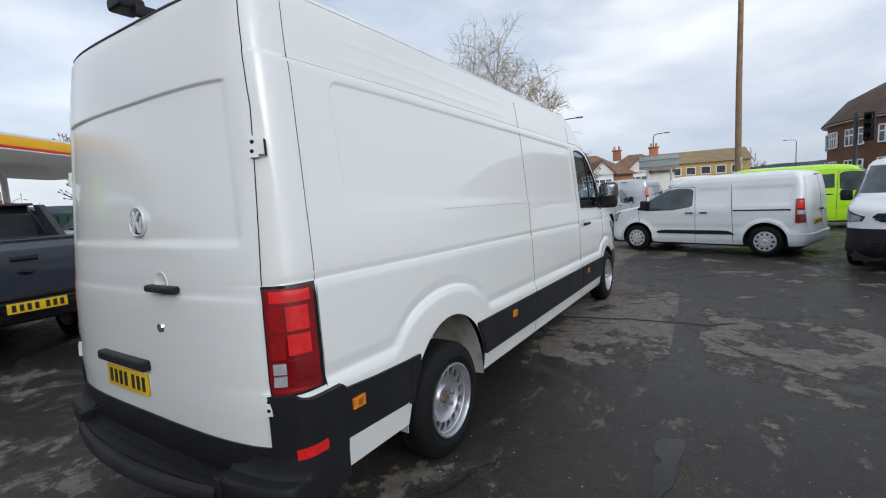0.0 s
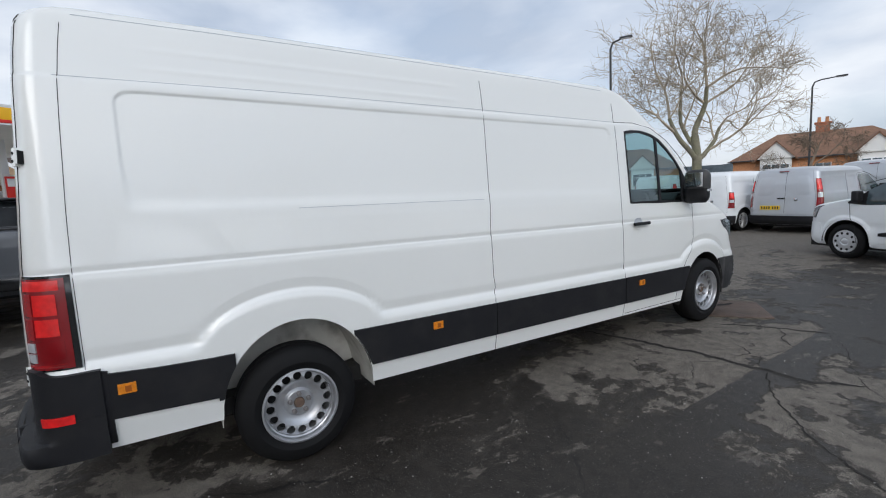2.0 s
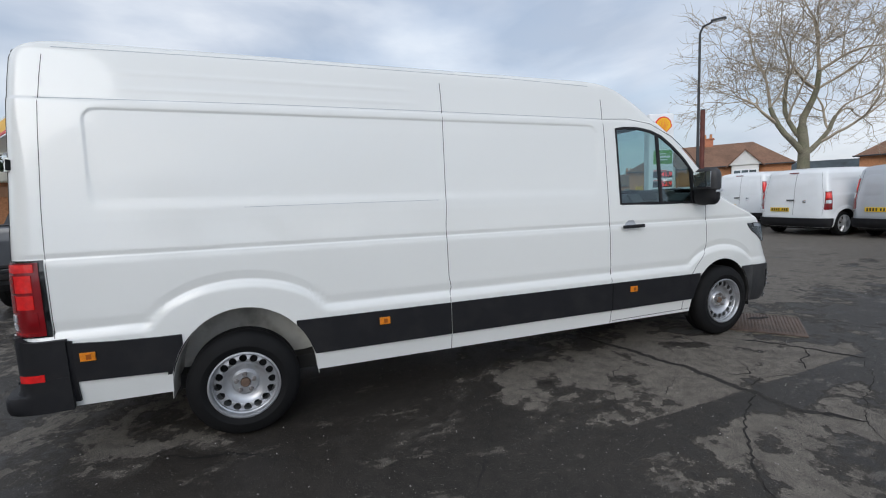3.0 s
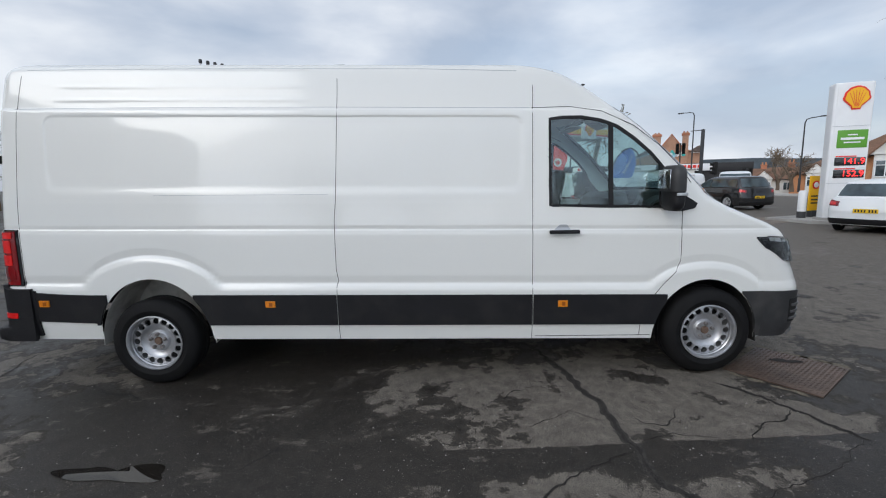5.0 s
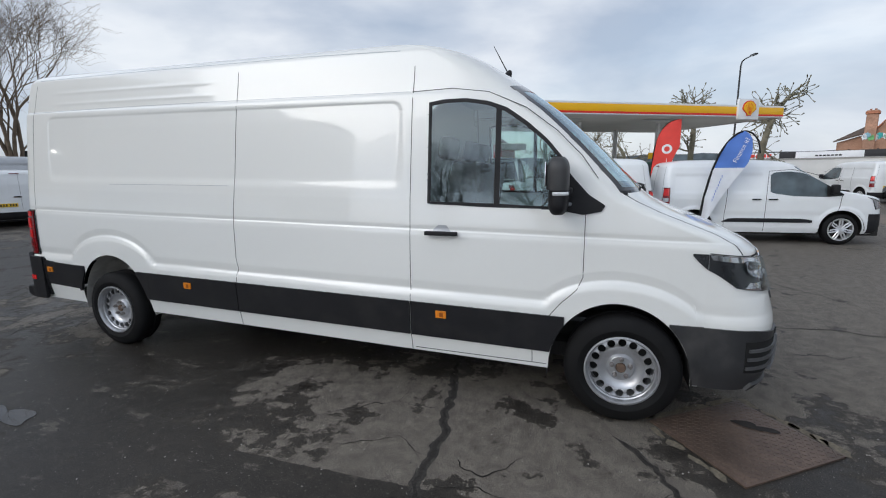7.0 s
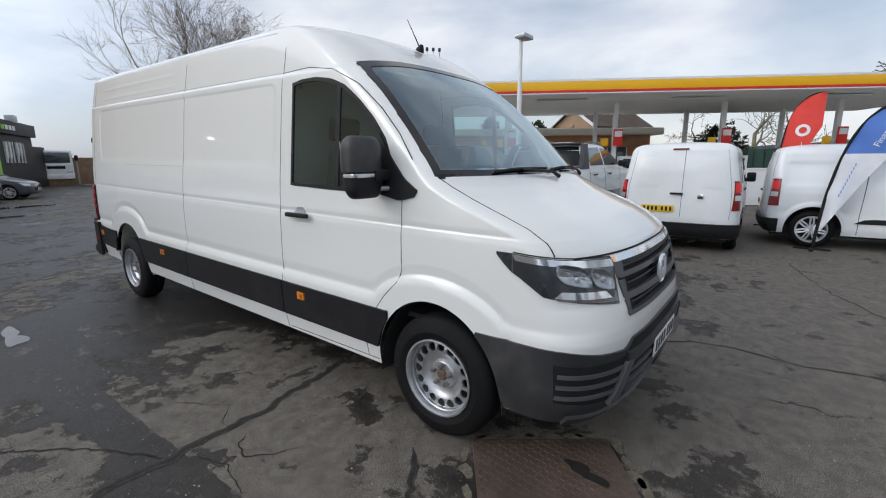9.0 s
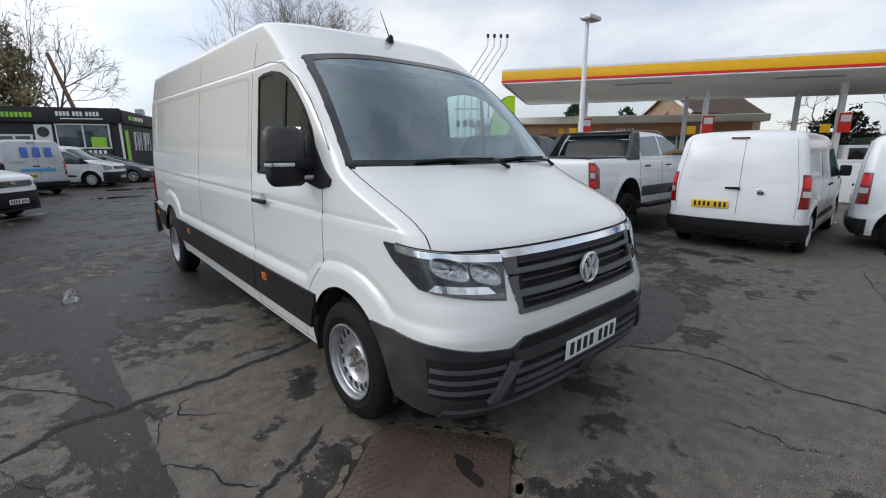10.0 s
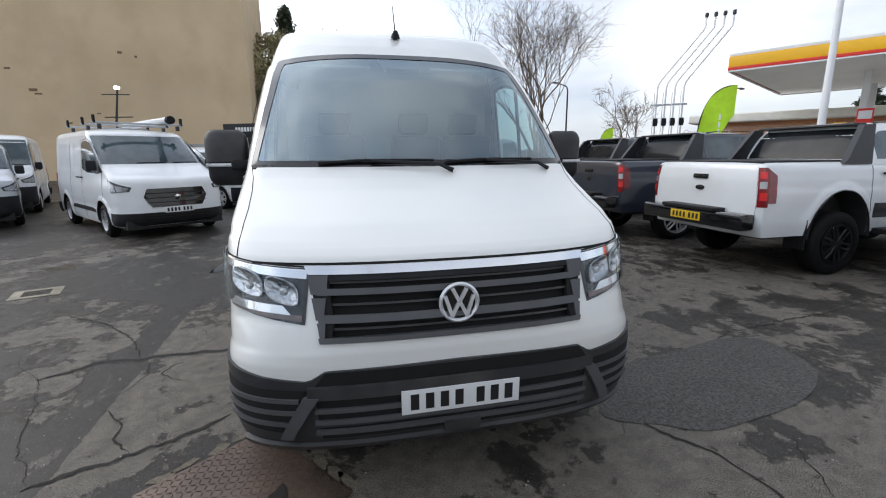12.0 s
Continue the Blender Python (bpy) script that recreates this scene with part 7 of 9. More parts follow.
def tread_plate():
    """A rusty steel cover with raised bars."""
    rusty = mat("rusty_plate", (0.140, 0.097, 0.075), 0.5, metal=0.3, vary=0.25, vscale=4, fine=0.15, fscale=40, bump=0.3, bscale=60, dirt=(0.03, 0.026, 0.022), dscale=2.4, damount=0.7)
    root = thing("metal_cover", pose(0.975, 5.185, 0.006, 0, 0, 37), "rusty steel tread plate cover set in the asphalt", "cover", kind="structure")
    part("plate", box(0.66, 0.76, 0.012, (0, 0, 0.0), 0.003), rusty, root)
    me = box(0.024, 0.006, 0.003, (0, 0, 0), 0.0012, 1)
    first = bpy.data.meshes.new("tread_bar")
    me.to_mesh(first)
    me.free()
    first.materials.append(rusty)
    verts, faces = [], []
    for i in range(21):
        for j in range(24):
            a = radians(45 if (i + j) % 2 else -45)
            o = len(verts)
            cx, cy = -0.310 + 0.031 * i, -0.357 + 0.031 * j
            for v in first.vertices:
                verts.append((cx + v.co.x * math.cos(a) - v.co.y * math.sin(a), cy + v.co.x * math.sin(a) + v.co.y * math.cos(a), 0.0075 + v.co.z))
            faces += [tuple(o + k for k in pl.vertices) for pl in first.polygons]
    tagged(part("tread_bars", mesh_of("tread", verts, faces), rusty, root), kind="stuff")
    return root


blob("oil_stain", 0.83, 5.29, 0.10, 0.045, 80, 0.0165, mat("oil_stain", (0.012, 0.008, 0.006), 0.75, vary=0.3, vscale=20), "dark oily stain on the metal cover", "stain", 41, 40, 0.3)
tread_plate()
drain = thing("drain_cover", pose(3.95, 1.25, 0.004, 0, 0, 20), "pale metal drain grating set in the asphalt", "drain", kind="structure")
part("surround", box(0.46, 0.40, 0.008, (0, 0, 0), 0.003), mat("pale_iron", (0.26, 0.23, 0.17), 0.7, vary=0.3, vscale=8), drain)
for i in range(6):
    part("slot", box(0.26, 0.018, 0.004, (0, -0.10 + 0.04 * i, 0.005)), "gap", drain)

paving = mat("brown_footway", (0.19, 0.155, 0.125), 0.85, vary=0.15, vscale=0.7, fine=0.15, fscale=30, bump=0.3, bscale=60, dirt=(0.10, 0.09, 0.08), dscale=0.9, damount=0.5)


def slab(name, pts, z, h, material, label, cat):
    v = [(x, y, z) for x, y in pts] + [(x, y, z + h) for x, y in pts]
    k = len(pts)
    f = [tuple(range(k - 1, -1, -1)), tuple(range(k, 2 * k))] + [(i, (i + 1) % k, (i + 1) % k + k, i + k) for i in range(k)]
    return tagged(part(name, mesh_of(name, v, f, True, 30), material), label, cat, kind="structure")


slab("footway", [(-10.2, 13.2), (-16.5, 9.0), (-18.2, 11.5), (-11.6, 15.6)], -0.02, 0.03, paving, "brownish footway crossing beside the road", "pavement")
slab("traffic_island", [(-11.9, 14.3), (-10.2, 14.6), (-9.4, 15.6), (-11.2, 17.2), (-12.6, 16.3)], -0.02, 0.12, "concrete", "kerbed concrete island under the price sign", "island")
slab("pavement", [(-40, 16), (-26, 36), (-29, 38), (-43, 18)], -0.02, 0.12, "concrete", "pavement on the far side of the road", "pavement")
slab("pavement", [(-24, 26), (14, 34), (13, 38), (-25, 29.5)], -0.02, 0.12, "concrete", "pavement on the far side of the road", "pavement")
lines = mat("faded_white_line", (0.42, 0.42, 0.40), 0.8, vary=0.3, vscale=3, dirt=(0.05, 0.05, 0.05), dscale=6, damount=0.9)
slab("parking_line", [(-7.0, 10.6), (-9.4, 12.0), (-9.35, 12.1), (-6.95, 10.7)], 0.0, 0.004, lines, "faded white parking bay line", "road marking")
slab("parking_line", [(3.4, -7.2), (2.2, -9.0), (2.12, -8.95), (3.32, -7.15)], 0.0, 0.004, lines, "faded white parking bay line", "road marking")


# ---------------- fuel station ----------------
UD, VD = Vector((-0.527, 0.85, 0)), Vector((-0.85, -0.527, 0))
STATION = Matrix(((VD.x, UD.x, 0, -12.5), (VD.y, UD.y, 0, -6.2), (0, 0, 1, 0), (0, 0, 0, 1)))   # x: back from the forecourt edge, y: along it


def fan_emblem(size, material, parent, name, m, depth=0.02):
    """A plain fan-shaped emblem facing -x."""
    pts = [(0.0, -0.42), (0.16, -0.42), (0.20, -0.30)]
    pts += [(0.50 * math.sin(a) * (1 + 0.03 * math.cos(12 * a)), 0.02 + 0.46 * math.cos(a)) for a in np.linspace(1.75, -1.75, 40)]
    pts += [(-0.20, -0.30), (-0.16, -0.42)]
    v = [(d, y * size, z * size) for d in (0, -depth) for y, z in pts]
    k = len(pts)
    f = [tuple(range(k)), tuple(range(2 * k - 1, k - 1, -1))] + [(i, i + k, (i + 1) % k + k, (i + 1) % k) for i in range(k)]
    return part(name, mesh_of(name, v, f, True, 30), material, parent, m=m)


def canopy():
    length, depth, z0, z1 = 22.9, 9.0, 4.16, 4.74
    root = thing("station_canopy", STATION, "flat fuel station canopy with yellow and red fascia", "canopy")
    part("roof_slab", box(depth - 0.1, length - 0.1, 0.34, (depth / 2, length / 2, z0 + 0.21)), mat("cream_soffit", (0.88, 0.87, 0.83), 0.6, vary=0.04, vscale=0.8), root)
    for nm, zc, h, mt, o in (("fascia_white", z1 - 0.045, 0.09, "whitemetal", 0.0), ("fascia_yellow", z1 - 0.26, 0.34, "yellow", 0.012), ("fascia_red", z1 - 0.475, 0.09, "red", 0.018), ("fascia_lip", z0 + 0.03, 0.05, "whitemetal", 0.006)):
        for side, b in (("front", box(0.06, length + 2 * o, h, (-0.03 - o, length / 2, zc), 0.008)), ("end", box(depth, 0.06, h, (depth / 2, -0.03 - o, zc), 0.008)), ("end", box(depth, 0.06, h, (depth / 2, length + 0.03 + o, zc), 0.008)), ("back", box(0.06, length, h, (depth + 0.03 + o, length / 2, zc), 0.008))):
            part(nm, b, mt, root)
    # mostly hidden pale slab, added to bounce light onto the canopy underside
    part("forecourt_slab", box(depth + 1.0, length + 1.0, 0.012, (depth / 2, length / 2, 0.002)), mat("bounce_slab_concrete", (0.52, 0.51, 0.48), 0.85, vary=0.12, vscale=0.8, fine=0.08, fscale=50, dirt=(0.3, 0.28, 0.25), dscale=0.7, damount=0.5), root, "pale concrete slab added to bounce light to the soffit")
    for i in range(3):
        part("soffit_light", box(0.35, 2.2, 0.03, (1.8, 5.5 + 5.8 * i, z0 - 0.01), 0.006), "sheetwhite", root)
    em = part("emblem_panel", box(0.14, 1.25, 1.0, (-0.12, 20.6, 4.52), 0.03), "sheetwhite", root, "white panel with a fan emblem")
    fan_emblem(0.82, "red", em, "emblem_edge", pose(-0.195, 20.6, 4.55))
    fan_emblem(0.72, "yellow", em, "emblem", pose(-0.222, 20.6, 4.55))
    for k in (-0.9, -0.5, -0.17, 0.17, 0.5, 0.9):
        part("emblem_rib", tube([(-0.245, 20.6 - 0.05 * k, 4.30), (-0.245, 20.6 - 0.30 * math.sin(k), 4.55 + 0.26 * math.cos(k))], 0.008, 4), "red", em)
    for t in (3.3, 8.2, 13.0, 17.9):
        for x in (3.0, 7.0):
            post = part("post", box(0.20, 0.20, z0 - 0.02, (x, t, (z0 - 0.02) / 2), 0.02), "whitemetal", root, "white canopy post")
            if x < 4:
                part("post_sign", box(0.06, 0.42, 0.75, (x - 0.25, t + 0.1, 2.55), 0.02), "red", post, "red and white pump sign")
                part("sign_panel", box(0.02, 0.34, 0.26, (x - 0.29, t + 0.1, 2.72), 0.005), "sheetwhite", post)
                part("pump_number", box(0.05, 0.34, 0.34, (x - 0.2, t - 0.5, 2.35), 0.01), "yellow", post)
    return root


canopy()


def fuel_pump(y, x=3.0):
    root = thing("fuel_pump", STATION @ pose(x, y, 0), "white and yellow fuel pump on a concrete island", "fuel pump", "pumps under the canopy")
    part("island", box(1.0, 2.6, 0.15, (0, 0, 0.075), 0.03), "concrete", root)
    part("cabinet", box(0.5, 0.9, 1.55, (0, 0.7, 0.92), 0.04, 3), "whitemetal", root)
    part("display", box(0.03, 0.6, 0.45, (-0.26, 0.7, 1.35), 0.01), "gloss", root)
    part("band", box(0.52, 0.92, 0.18, (0, 0.7, 0.55), 0.01), "yellow", root)
    part("hose", tube([(-0.28, 1.0, 1.2), (-0.42, 1.05, 0.7), (-0.36, 1.08, 0.45), (-0.28, 1.05, 0.9)], 0.025, 6), "gap", root)


for t in (3.3, 8.2, 13.0, 17.9):
    fuel_pump(t)


def shop():
    m = Matrix(((-0.81, -0.59, 0, -18.4), (-0.59, 0.81, 0, -13.6), (0, 0, 1, 0), (0, 0, 0, 1)))
    root = thing("station_shop", m, "low brick station shop with a pale flat roof edge", "shop")
    L = 15.4
    part("wall", box(8.0, L, 3.0, (4.0, L / 2, 1.5)), "brickorange", root)
    part("roof_edge", box(9.0, L + 1.2, 0.42, (3.9, L / 2, 3.22), 0.10, 3), mat("cream_roof_edge", (0.80, 0.78, 0.70), 0.5, vary=0.06, dirt=(0.55, 0.52, 0.44), dscale=0.8, damount=0.3), root, "cream rounded roof edge")
    part("sign_band", box(0.08, L - 0.4, 0.45, (-0.06, L / 2, 2.62), 0.01), mat("tan_sign_band", (0.42, 0.22, 0.12), 0.5, vary=0.1), root)
    for i, (y0, w) in enumerate(((0.8, 2.4), (4.0, 3.0), (7.6, 2.0), (10.4, 3.6))):
        win = part("shop_window", box(0.06, w, 1.9, (-0.04, y0 + w / 2, 1.35), 0.01), "dglass", root, "dark shop window")
        for k in range(int(w) + 1):
            part("mullion", box(0.05, 0.05, 1.9, (-0.08, y0 + w * k / int(w), 1.35)), "whitemetal", win)
    t = part("lettering", text_mesh("Open 24 Hours", 0.34), "sheetwhite", root, "white lettering")
    t.matrix_basis = Matrix(((0, 0, -1, -0.115), (1, 0, 0, 0.2), (0, 1, 0, 2.62), (0, 0, 0, 1)))
    for k, w in ((0, 0.12), (0.2, 0.1), (0.36, 0.05), (0.47, 0.12), (0.66, 0.12), (0.84, 0.08)):
        part("sign_bar", box(0.02, w, 0.26, (-0.11, 9.2 - k, 2.62)), "sheetwhite", root)
    part("sign_square", box(0.03, 0.3, 0.3, (-0.115, 5.2, 2.62)), "yellow", root)
    # dark unit set between the windows
    part("bin_store", box(0.6, 1.0, 1.2, (-0.6, 13.0, 0.6), 0.03), "darkmetal", root)


shop()


# low white hoarding and a green tank beyond it
h = thing("hoarding", pose(-15.6, 6.2, 0, 0, 0, 24), "low white hoarding along the forecourt", "hoarding")
part("panel", box(0.08, 7.0, 1.15, (0, 0, 0.62), 0.01), "whitemetal", h)
part("rail", box(0.12, 7.0, 0.06, (0, 0, 1.22), 0.01), "whitemetal", h)
for i in range(5):
    part("post", box(0.10, 0.10, 1.25, (-0.08, -3.2 + 1.6 * i, 0.625), 0.01), "galv", h)
g = thing("storage_tank", pose(-24.5, 5.6, 0, 0, 0, 20), "green steel storage container", "container")
part("body", box(2.4, 3.6, 1.9, (0, 0, 1.05), 0.05), mat("dark_green_steel", (0.02, 0.08, 0.055), 0.5, vary=0.2, vscale=2), g)
for i in range(8):
    part("rib", box(0.05, 0.06, 1.7, (1.22, -1.55 + 0.44 * i, 1.05)), M["darkmetal"], g)
part("skid", box(2.2, 3.4, 0.12, (0, 0, 0.06)), "darkmetal", g)


def bollard(x, y, hgt=0.95):
    b = thing("bollard", pose(x, y, 0), "short grey steel bollard post", "bollard", "forecourt bollards")
    part("tube", lathe([(0.0, 0), (0.055, 0), (0.055, hgt - 0.03), (0.045, hgt), (0, hgt + 0.005)], 16, "z"), "galv", b)
    part("base_plate", box(0.2, 0.2, 0.012, (0, 0, 0.006)), "galv", b)


for x, y in ((-10.4, 5.05), (-10.3, 3.1), (-10.2, 0.9)):
    bollard(x, y)
# white bollard and yellow sign near the price sign
b = thing("bollard", pose(-11.4, 15.2, 0), "thick white bollard with dark base", "bollard")
part("tube", lathe([(0.0, 0), (0.13, 0), (0.13, 1.0), (0.10, 1.06), (0, 1.07)], 20, "z"), "whitemetal", b)
part("base_band", lathe([(0.134, 0), (0.134, 0.32), (0.13, 0.33)], 20, "z"), "darkmetal", b)
ys = thing("forecourt_sign", pose(-11.7, 15.85, 0, 0, 0, 100), "yellow forecourt sign board on a post", "sign")
part("board", box(0.48, 0.05, 1.25, (0, 0, 0.95), 0.02), "yellow", ys)
part("roundel", lathe([(0.15, 0), (0.15, 0.01), (0.11, 0.012), (0, 0.012)], 24), "red", ys, m=pose(0, -0.03, 1.25, 0, 0, -90))
part("roundel_middle", lathe([(0.10, 0), (0.10, 0.006), (0, 0.006)], 24), "sheetwhite", ys, m=pose(0, -0.043, 1.25, 0, 0, -90))
for z in (0.85, 0.72, 0.6):
    part("sign_bar", box(0.3, 0.006, 0.05, (0, -0.03, z)), "char", ys)
part("foot", box(0.3, 0.2, 0.33, (0, 0, 0.165), 0.02), "darkmetal", ys)


def totem():
    root = thing("price_sign", pose(-10.5, 15.72, 0.10, 0, 0, 71), "tall white fuel price sign with red digits", "price sign")
    part("body", box(1.06, 0.44, 4.42, (0, 0, 2.21), 0.06, 4), "sheetwhite", root)
    part("side_groove", box(0.03, 0.45, 4.2, (-0.44, 0, 2.21), 0.005), "whitemetal", root)
    f = -0.225
    for z in (3.05, 1.22):
        part("joint", box(1.02, 0.006, 0.012, (0, f, z)), "galv", root)
    turn = pose(0, 0, 0, 0, 0, 90)
    fan_emblem(0.82, "red", root, "emblem_edge", pose(0.06, f, 3.90) @ turn @ Matrix.Diagonal((1, 0.86, 1, 1)))
    em = fan_emblem(0.70, "yellow", root, "emblem", pose(0.06, f - 0.024, 3.90) @ turn @ Matrix.Diagonal((1, 0.86, 1, 1)))
    for k in (-0.9, -0.5, -0.17, 0.17, 0.5, 0.9):
        part("emblem_rib", tube([(0.06 + 0.05 * k, f - 0.05, 3.65), (0.06 + 0.26 * math.sin(k), f - 0.05, 3.91 + 0.25 * math.cos(k))], 0.007, 4), "red", root)
    gp = part("green_panel", box(0.80, 0.02, 0.57, (0.06, f, 2.64), 0.01), "greensign", root)
    for z, ws in ((2.77, (0.26,)), (2.65, (0.62,)), (2.53, (0.44,))):
        for w in ws:
            part("sign_bar", box(w, 0.006, 0.075 if z == 2.65 else 0.04, (0.06, f - 0.014, z)), "sheetwhite", gp)
    for z, txt in ((1.92, "141.9"), (1.52, "152.9")):
        dp = part("price_panel", box(0.82, 0.02, 0.26, (0.06, f, z), 0.005), "gloss", root)
        part("label_bar", box(0.55, 0.006, 0.035, (-0.05, f - 0.004, z + 0.165)), "red", root)
        t = part("price_digits", text_mesh(txt, 0.27, 0.004), "led", dp, "glowing red digits")
        t.matrix_basis = Matrix(((1, 0, 0, 0.16), (0, 0, -1, f - 0.016), (0, 1, 0, z), (0, 0, 0, 1)))
    part("plinth", box(1.2, 0.6, 0.12, (0, 0, 0.02), 0.03), "concrete", root)


totem()


# ---------------- poles, lamps, flags ----------------
def street_lamp(x, y, hgt, az, label="grey street lamp with a flat head on a short arm", arm=1.3, color="darkmetal"):
    root = thing("street_lamp", pose(x, y, 0, 0, 0, -az), label, "street lamp", "street lamps")
    part("base", lathe([(0.0, 0), (0.11, 0), (0.11, 1.3), (0.075, 1.45)], 12, "z"), color, root)
    part("column", tube([(0, 0, 1.4), (0, 0, hgt - 0.4), (0, 0.12, hgt - 0.1), (0, 0.45, hgt), (0, arm, hgt + 0.05)], [0.075, 0.055, 0.05, 0.045, 0.035], 10), color, root)
    hd = part("lamp_head", box(0.24, 0.62, 0.10, (0, arm + 0.2, hgt + 0.06), 0.04, 3), color, root)
    part("lens", box(0.18, 0.45, 0.03, (0, arm + 0.2, hgt + 0.005), 0.01), "clearlens", hd)


street_lamp(-12.1, 19.9, 9.0, 60, arm=0.55)
for x, y, hgt, az in ((-9.7, 38, 8.0, 70), (-4.8, 59, 8.0, 80), (12.8, 93, 8.0, -90), (-36.1, 14.0, 9.4, 75), (-43.9, 29.2, 8.4, -120), (-38.8, 36.9, 6.9, 60), (-16.5, -25.0, 6.5, 60), (-27.0, -20.5, 6.0, -120)):
    street_lamp(x, y, hgt, az)

tp = thing("telegraph_pole", pose(3.05, 23.4, 0), "tall brown wooden telegraph pole", "pole")
part("pole", tube([(0, 0, 0), (0, 0, 6), (0.06, 0, 12.5)], [0.15, 0.13, 0.10], 12), "wood", tp)
part("bracket", box(0.1, 0.2, 0.3, (0.12, -0.05, 2.6), 0.02), "galv", tp)
part("notice_plate", box(0.16, 0.01, 0.22, (0, -0.155, 1.7)), "sheetwhite", tp)
tp = thing("telegraph_pole", pose(-12.6, 20.8, 0), "short red-brown painted pole", "pole")
part("pole", tube([(0, 0, 0), (0, 0, 5.2)], [0.12, 0.11], 12), mat("red_brown_paint", (0.12, 0.03, 0.02), 0.6, vary=0.2, vscale=3), tp)
part("cap", lathe([(0.12, 0), (0.10, 0.05), (0, 0.06)], 12, "z"), "darkmetal", tp, m=pose(0, 0, 5.2))
tp = thing("telegraph_pole", pose(-0.2, -33.0, 0), "dark leaning pole behind the office", "pole")
part("pole", tube([(0.3, 0, 0), (0.0, 0, 3.5), (1.1, 0, 7.7)], [0.16, 0.14, 0.11], 10), "wood", tp)
mast = thing("lighting_mast", pose(-9.6, -0.68, 0), "slim white lighting mast", "mast")
part("column", tube([(0, 0, 0), (0, 0, 3), (0, 0, 4.98)], [0.085, 0.07, 0.055], 12), "whitemetal", mast)
part("base_flange", box(0.32, 0.32, 0.03, (0, 0, 0.015)), "galv", mast)
part("lamp_head", box(0.55, 0.34, 0.12, (0.0, 0.1, 5.04), 0.04), "galv", mast)


def vent_pipes():
    root = thing("vent_pipes", pose(-9.0, -5.2, 0, 0, 0, 0), "four galvanised vent pipes with slanted tops", "vent pipes")
    for i in range(4):
        bx, by = -0.19 * i, 0.14 * i
        pipe = part("pipe", tube([(bx, by, 0), (bx, by, 3.42), (bx - 0.03, by, 3.56), (bx - 0.12, by, 3.68), (bx - 1.42, by - 0.05, 5.10), (bx - 1.50, by - 0.05, 5.20), (bx - 1.52, by - 0.05, 5.52)], 0.024, 8), "whitemetal", root)
        part("vent_cap", lathe([(0.045, 0), (0.055, 0.06), (0.045, 0.12), (0, 0.13)], 12, "z"), "darkmetal", pipe, m=pose(bx - 1.52, by - 0.05, 5.50))
        part("valve", lathe([(0.0, -0.11), (0.07, -0.11), (0.085, 0), (0.07, 0.11), (0.0, 0.11)], 12, "z"), "gap", pipe, m=pose(bx, by, 2.45))
        part("side_pipe", tube([(bx + 0.10, by + 0.02, 0), (bx + 0.10, by + 0.02, 3.3)], 0.012, 6), "whitemetal", pipe)
    part("cross_bar", box(0.95, 0.05, 0.05, (0.0, 0.0, 0.0)), "galv", root, m=pose(-0.28, 0.21, 2.95, 0, 0, -36))


vent_pipes()


def feather_flag(x, y, az, hgt, width, label, cloth, low=0.55, top_cloth=None, lean=0.0):
    """A curved-pole flag; the cloth hangs to the +x side of its pole."""
    root = thing("feather_flag", pose(x, y, 0, 0, 0, -az), label, "flag")
    t = np.linspace(0, 1, 30)
    arc = [(lean * k + width * 0.9 * max(0, (k - 0.55) / 0.45) ** 2.2, 0, hgt * (k if k < 0.55 else 0.55 + 0.45 * math.sin((k - 0.55) / 0.45 * math.pi / 2) * 0.985)) for k in t]
    part("pole", tube(arc, [0.022 - 0.012 * k for k in t], 8), "gap", root, "black flexible pole")
    rows = []
    for k, (px, _, pz) in zip(t, arc):
        if pz < low:
            continue
        f = (pz - low) / (hgt - low)
        right = px + (width * (0.30 + 0.70 * min(1, f * 1.5)) if f < 0.97 else width * 0.05 + 0.03)
        right = max(right if f < 0.6 else width * 1.0 + lean, px + 0.02)
        rows.append([(px + (right - px) * q, 0.05 * math.sin(5 * f + 3 * q) * q + 0.02 * math.sin(14 * f + 5 * q), pz - 0.05 * q * (1 - f)) for q in np.linspace(0, 1, 10)])
    rows = np.array(rows)
    if top_cloth:
        cut = int(len(rows) * 0.52)
        part("cloth", grid(rows[:cut + 1], 0.003), cloth, root, "pale lower part of the flag")
        part("cloth_top", grid(rows[cut:], 0.003), top_cloth, root, "blue upper part of the flag")
    else:
        part("cloth", grid(rows, 0.003), cloth, root)
    part("foot", box(0.5, 0.06, 0.03, (0, 0, 0.015)), "gap", root)
    part("foot", box(0.06, 0.5, 0.03, (0, 0, 0.02)), "gap", root)
    return root


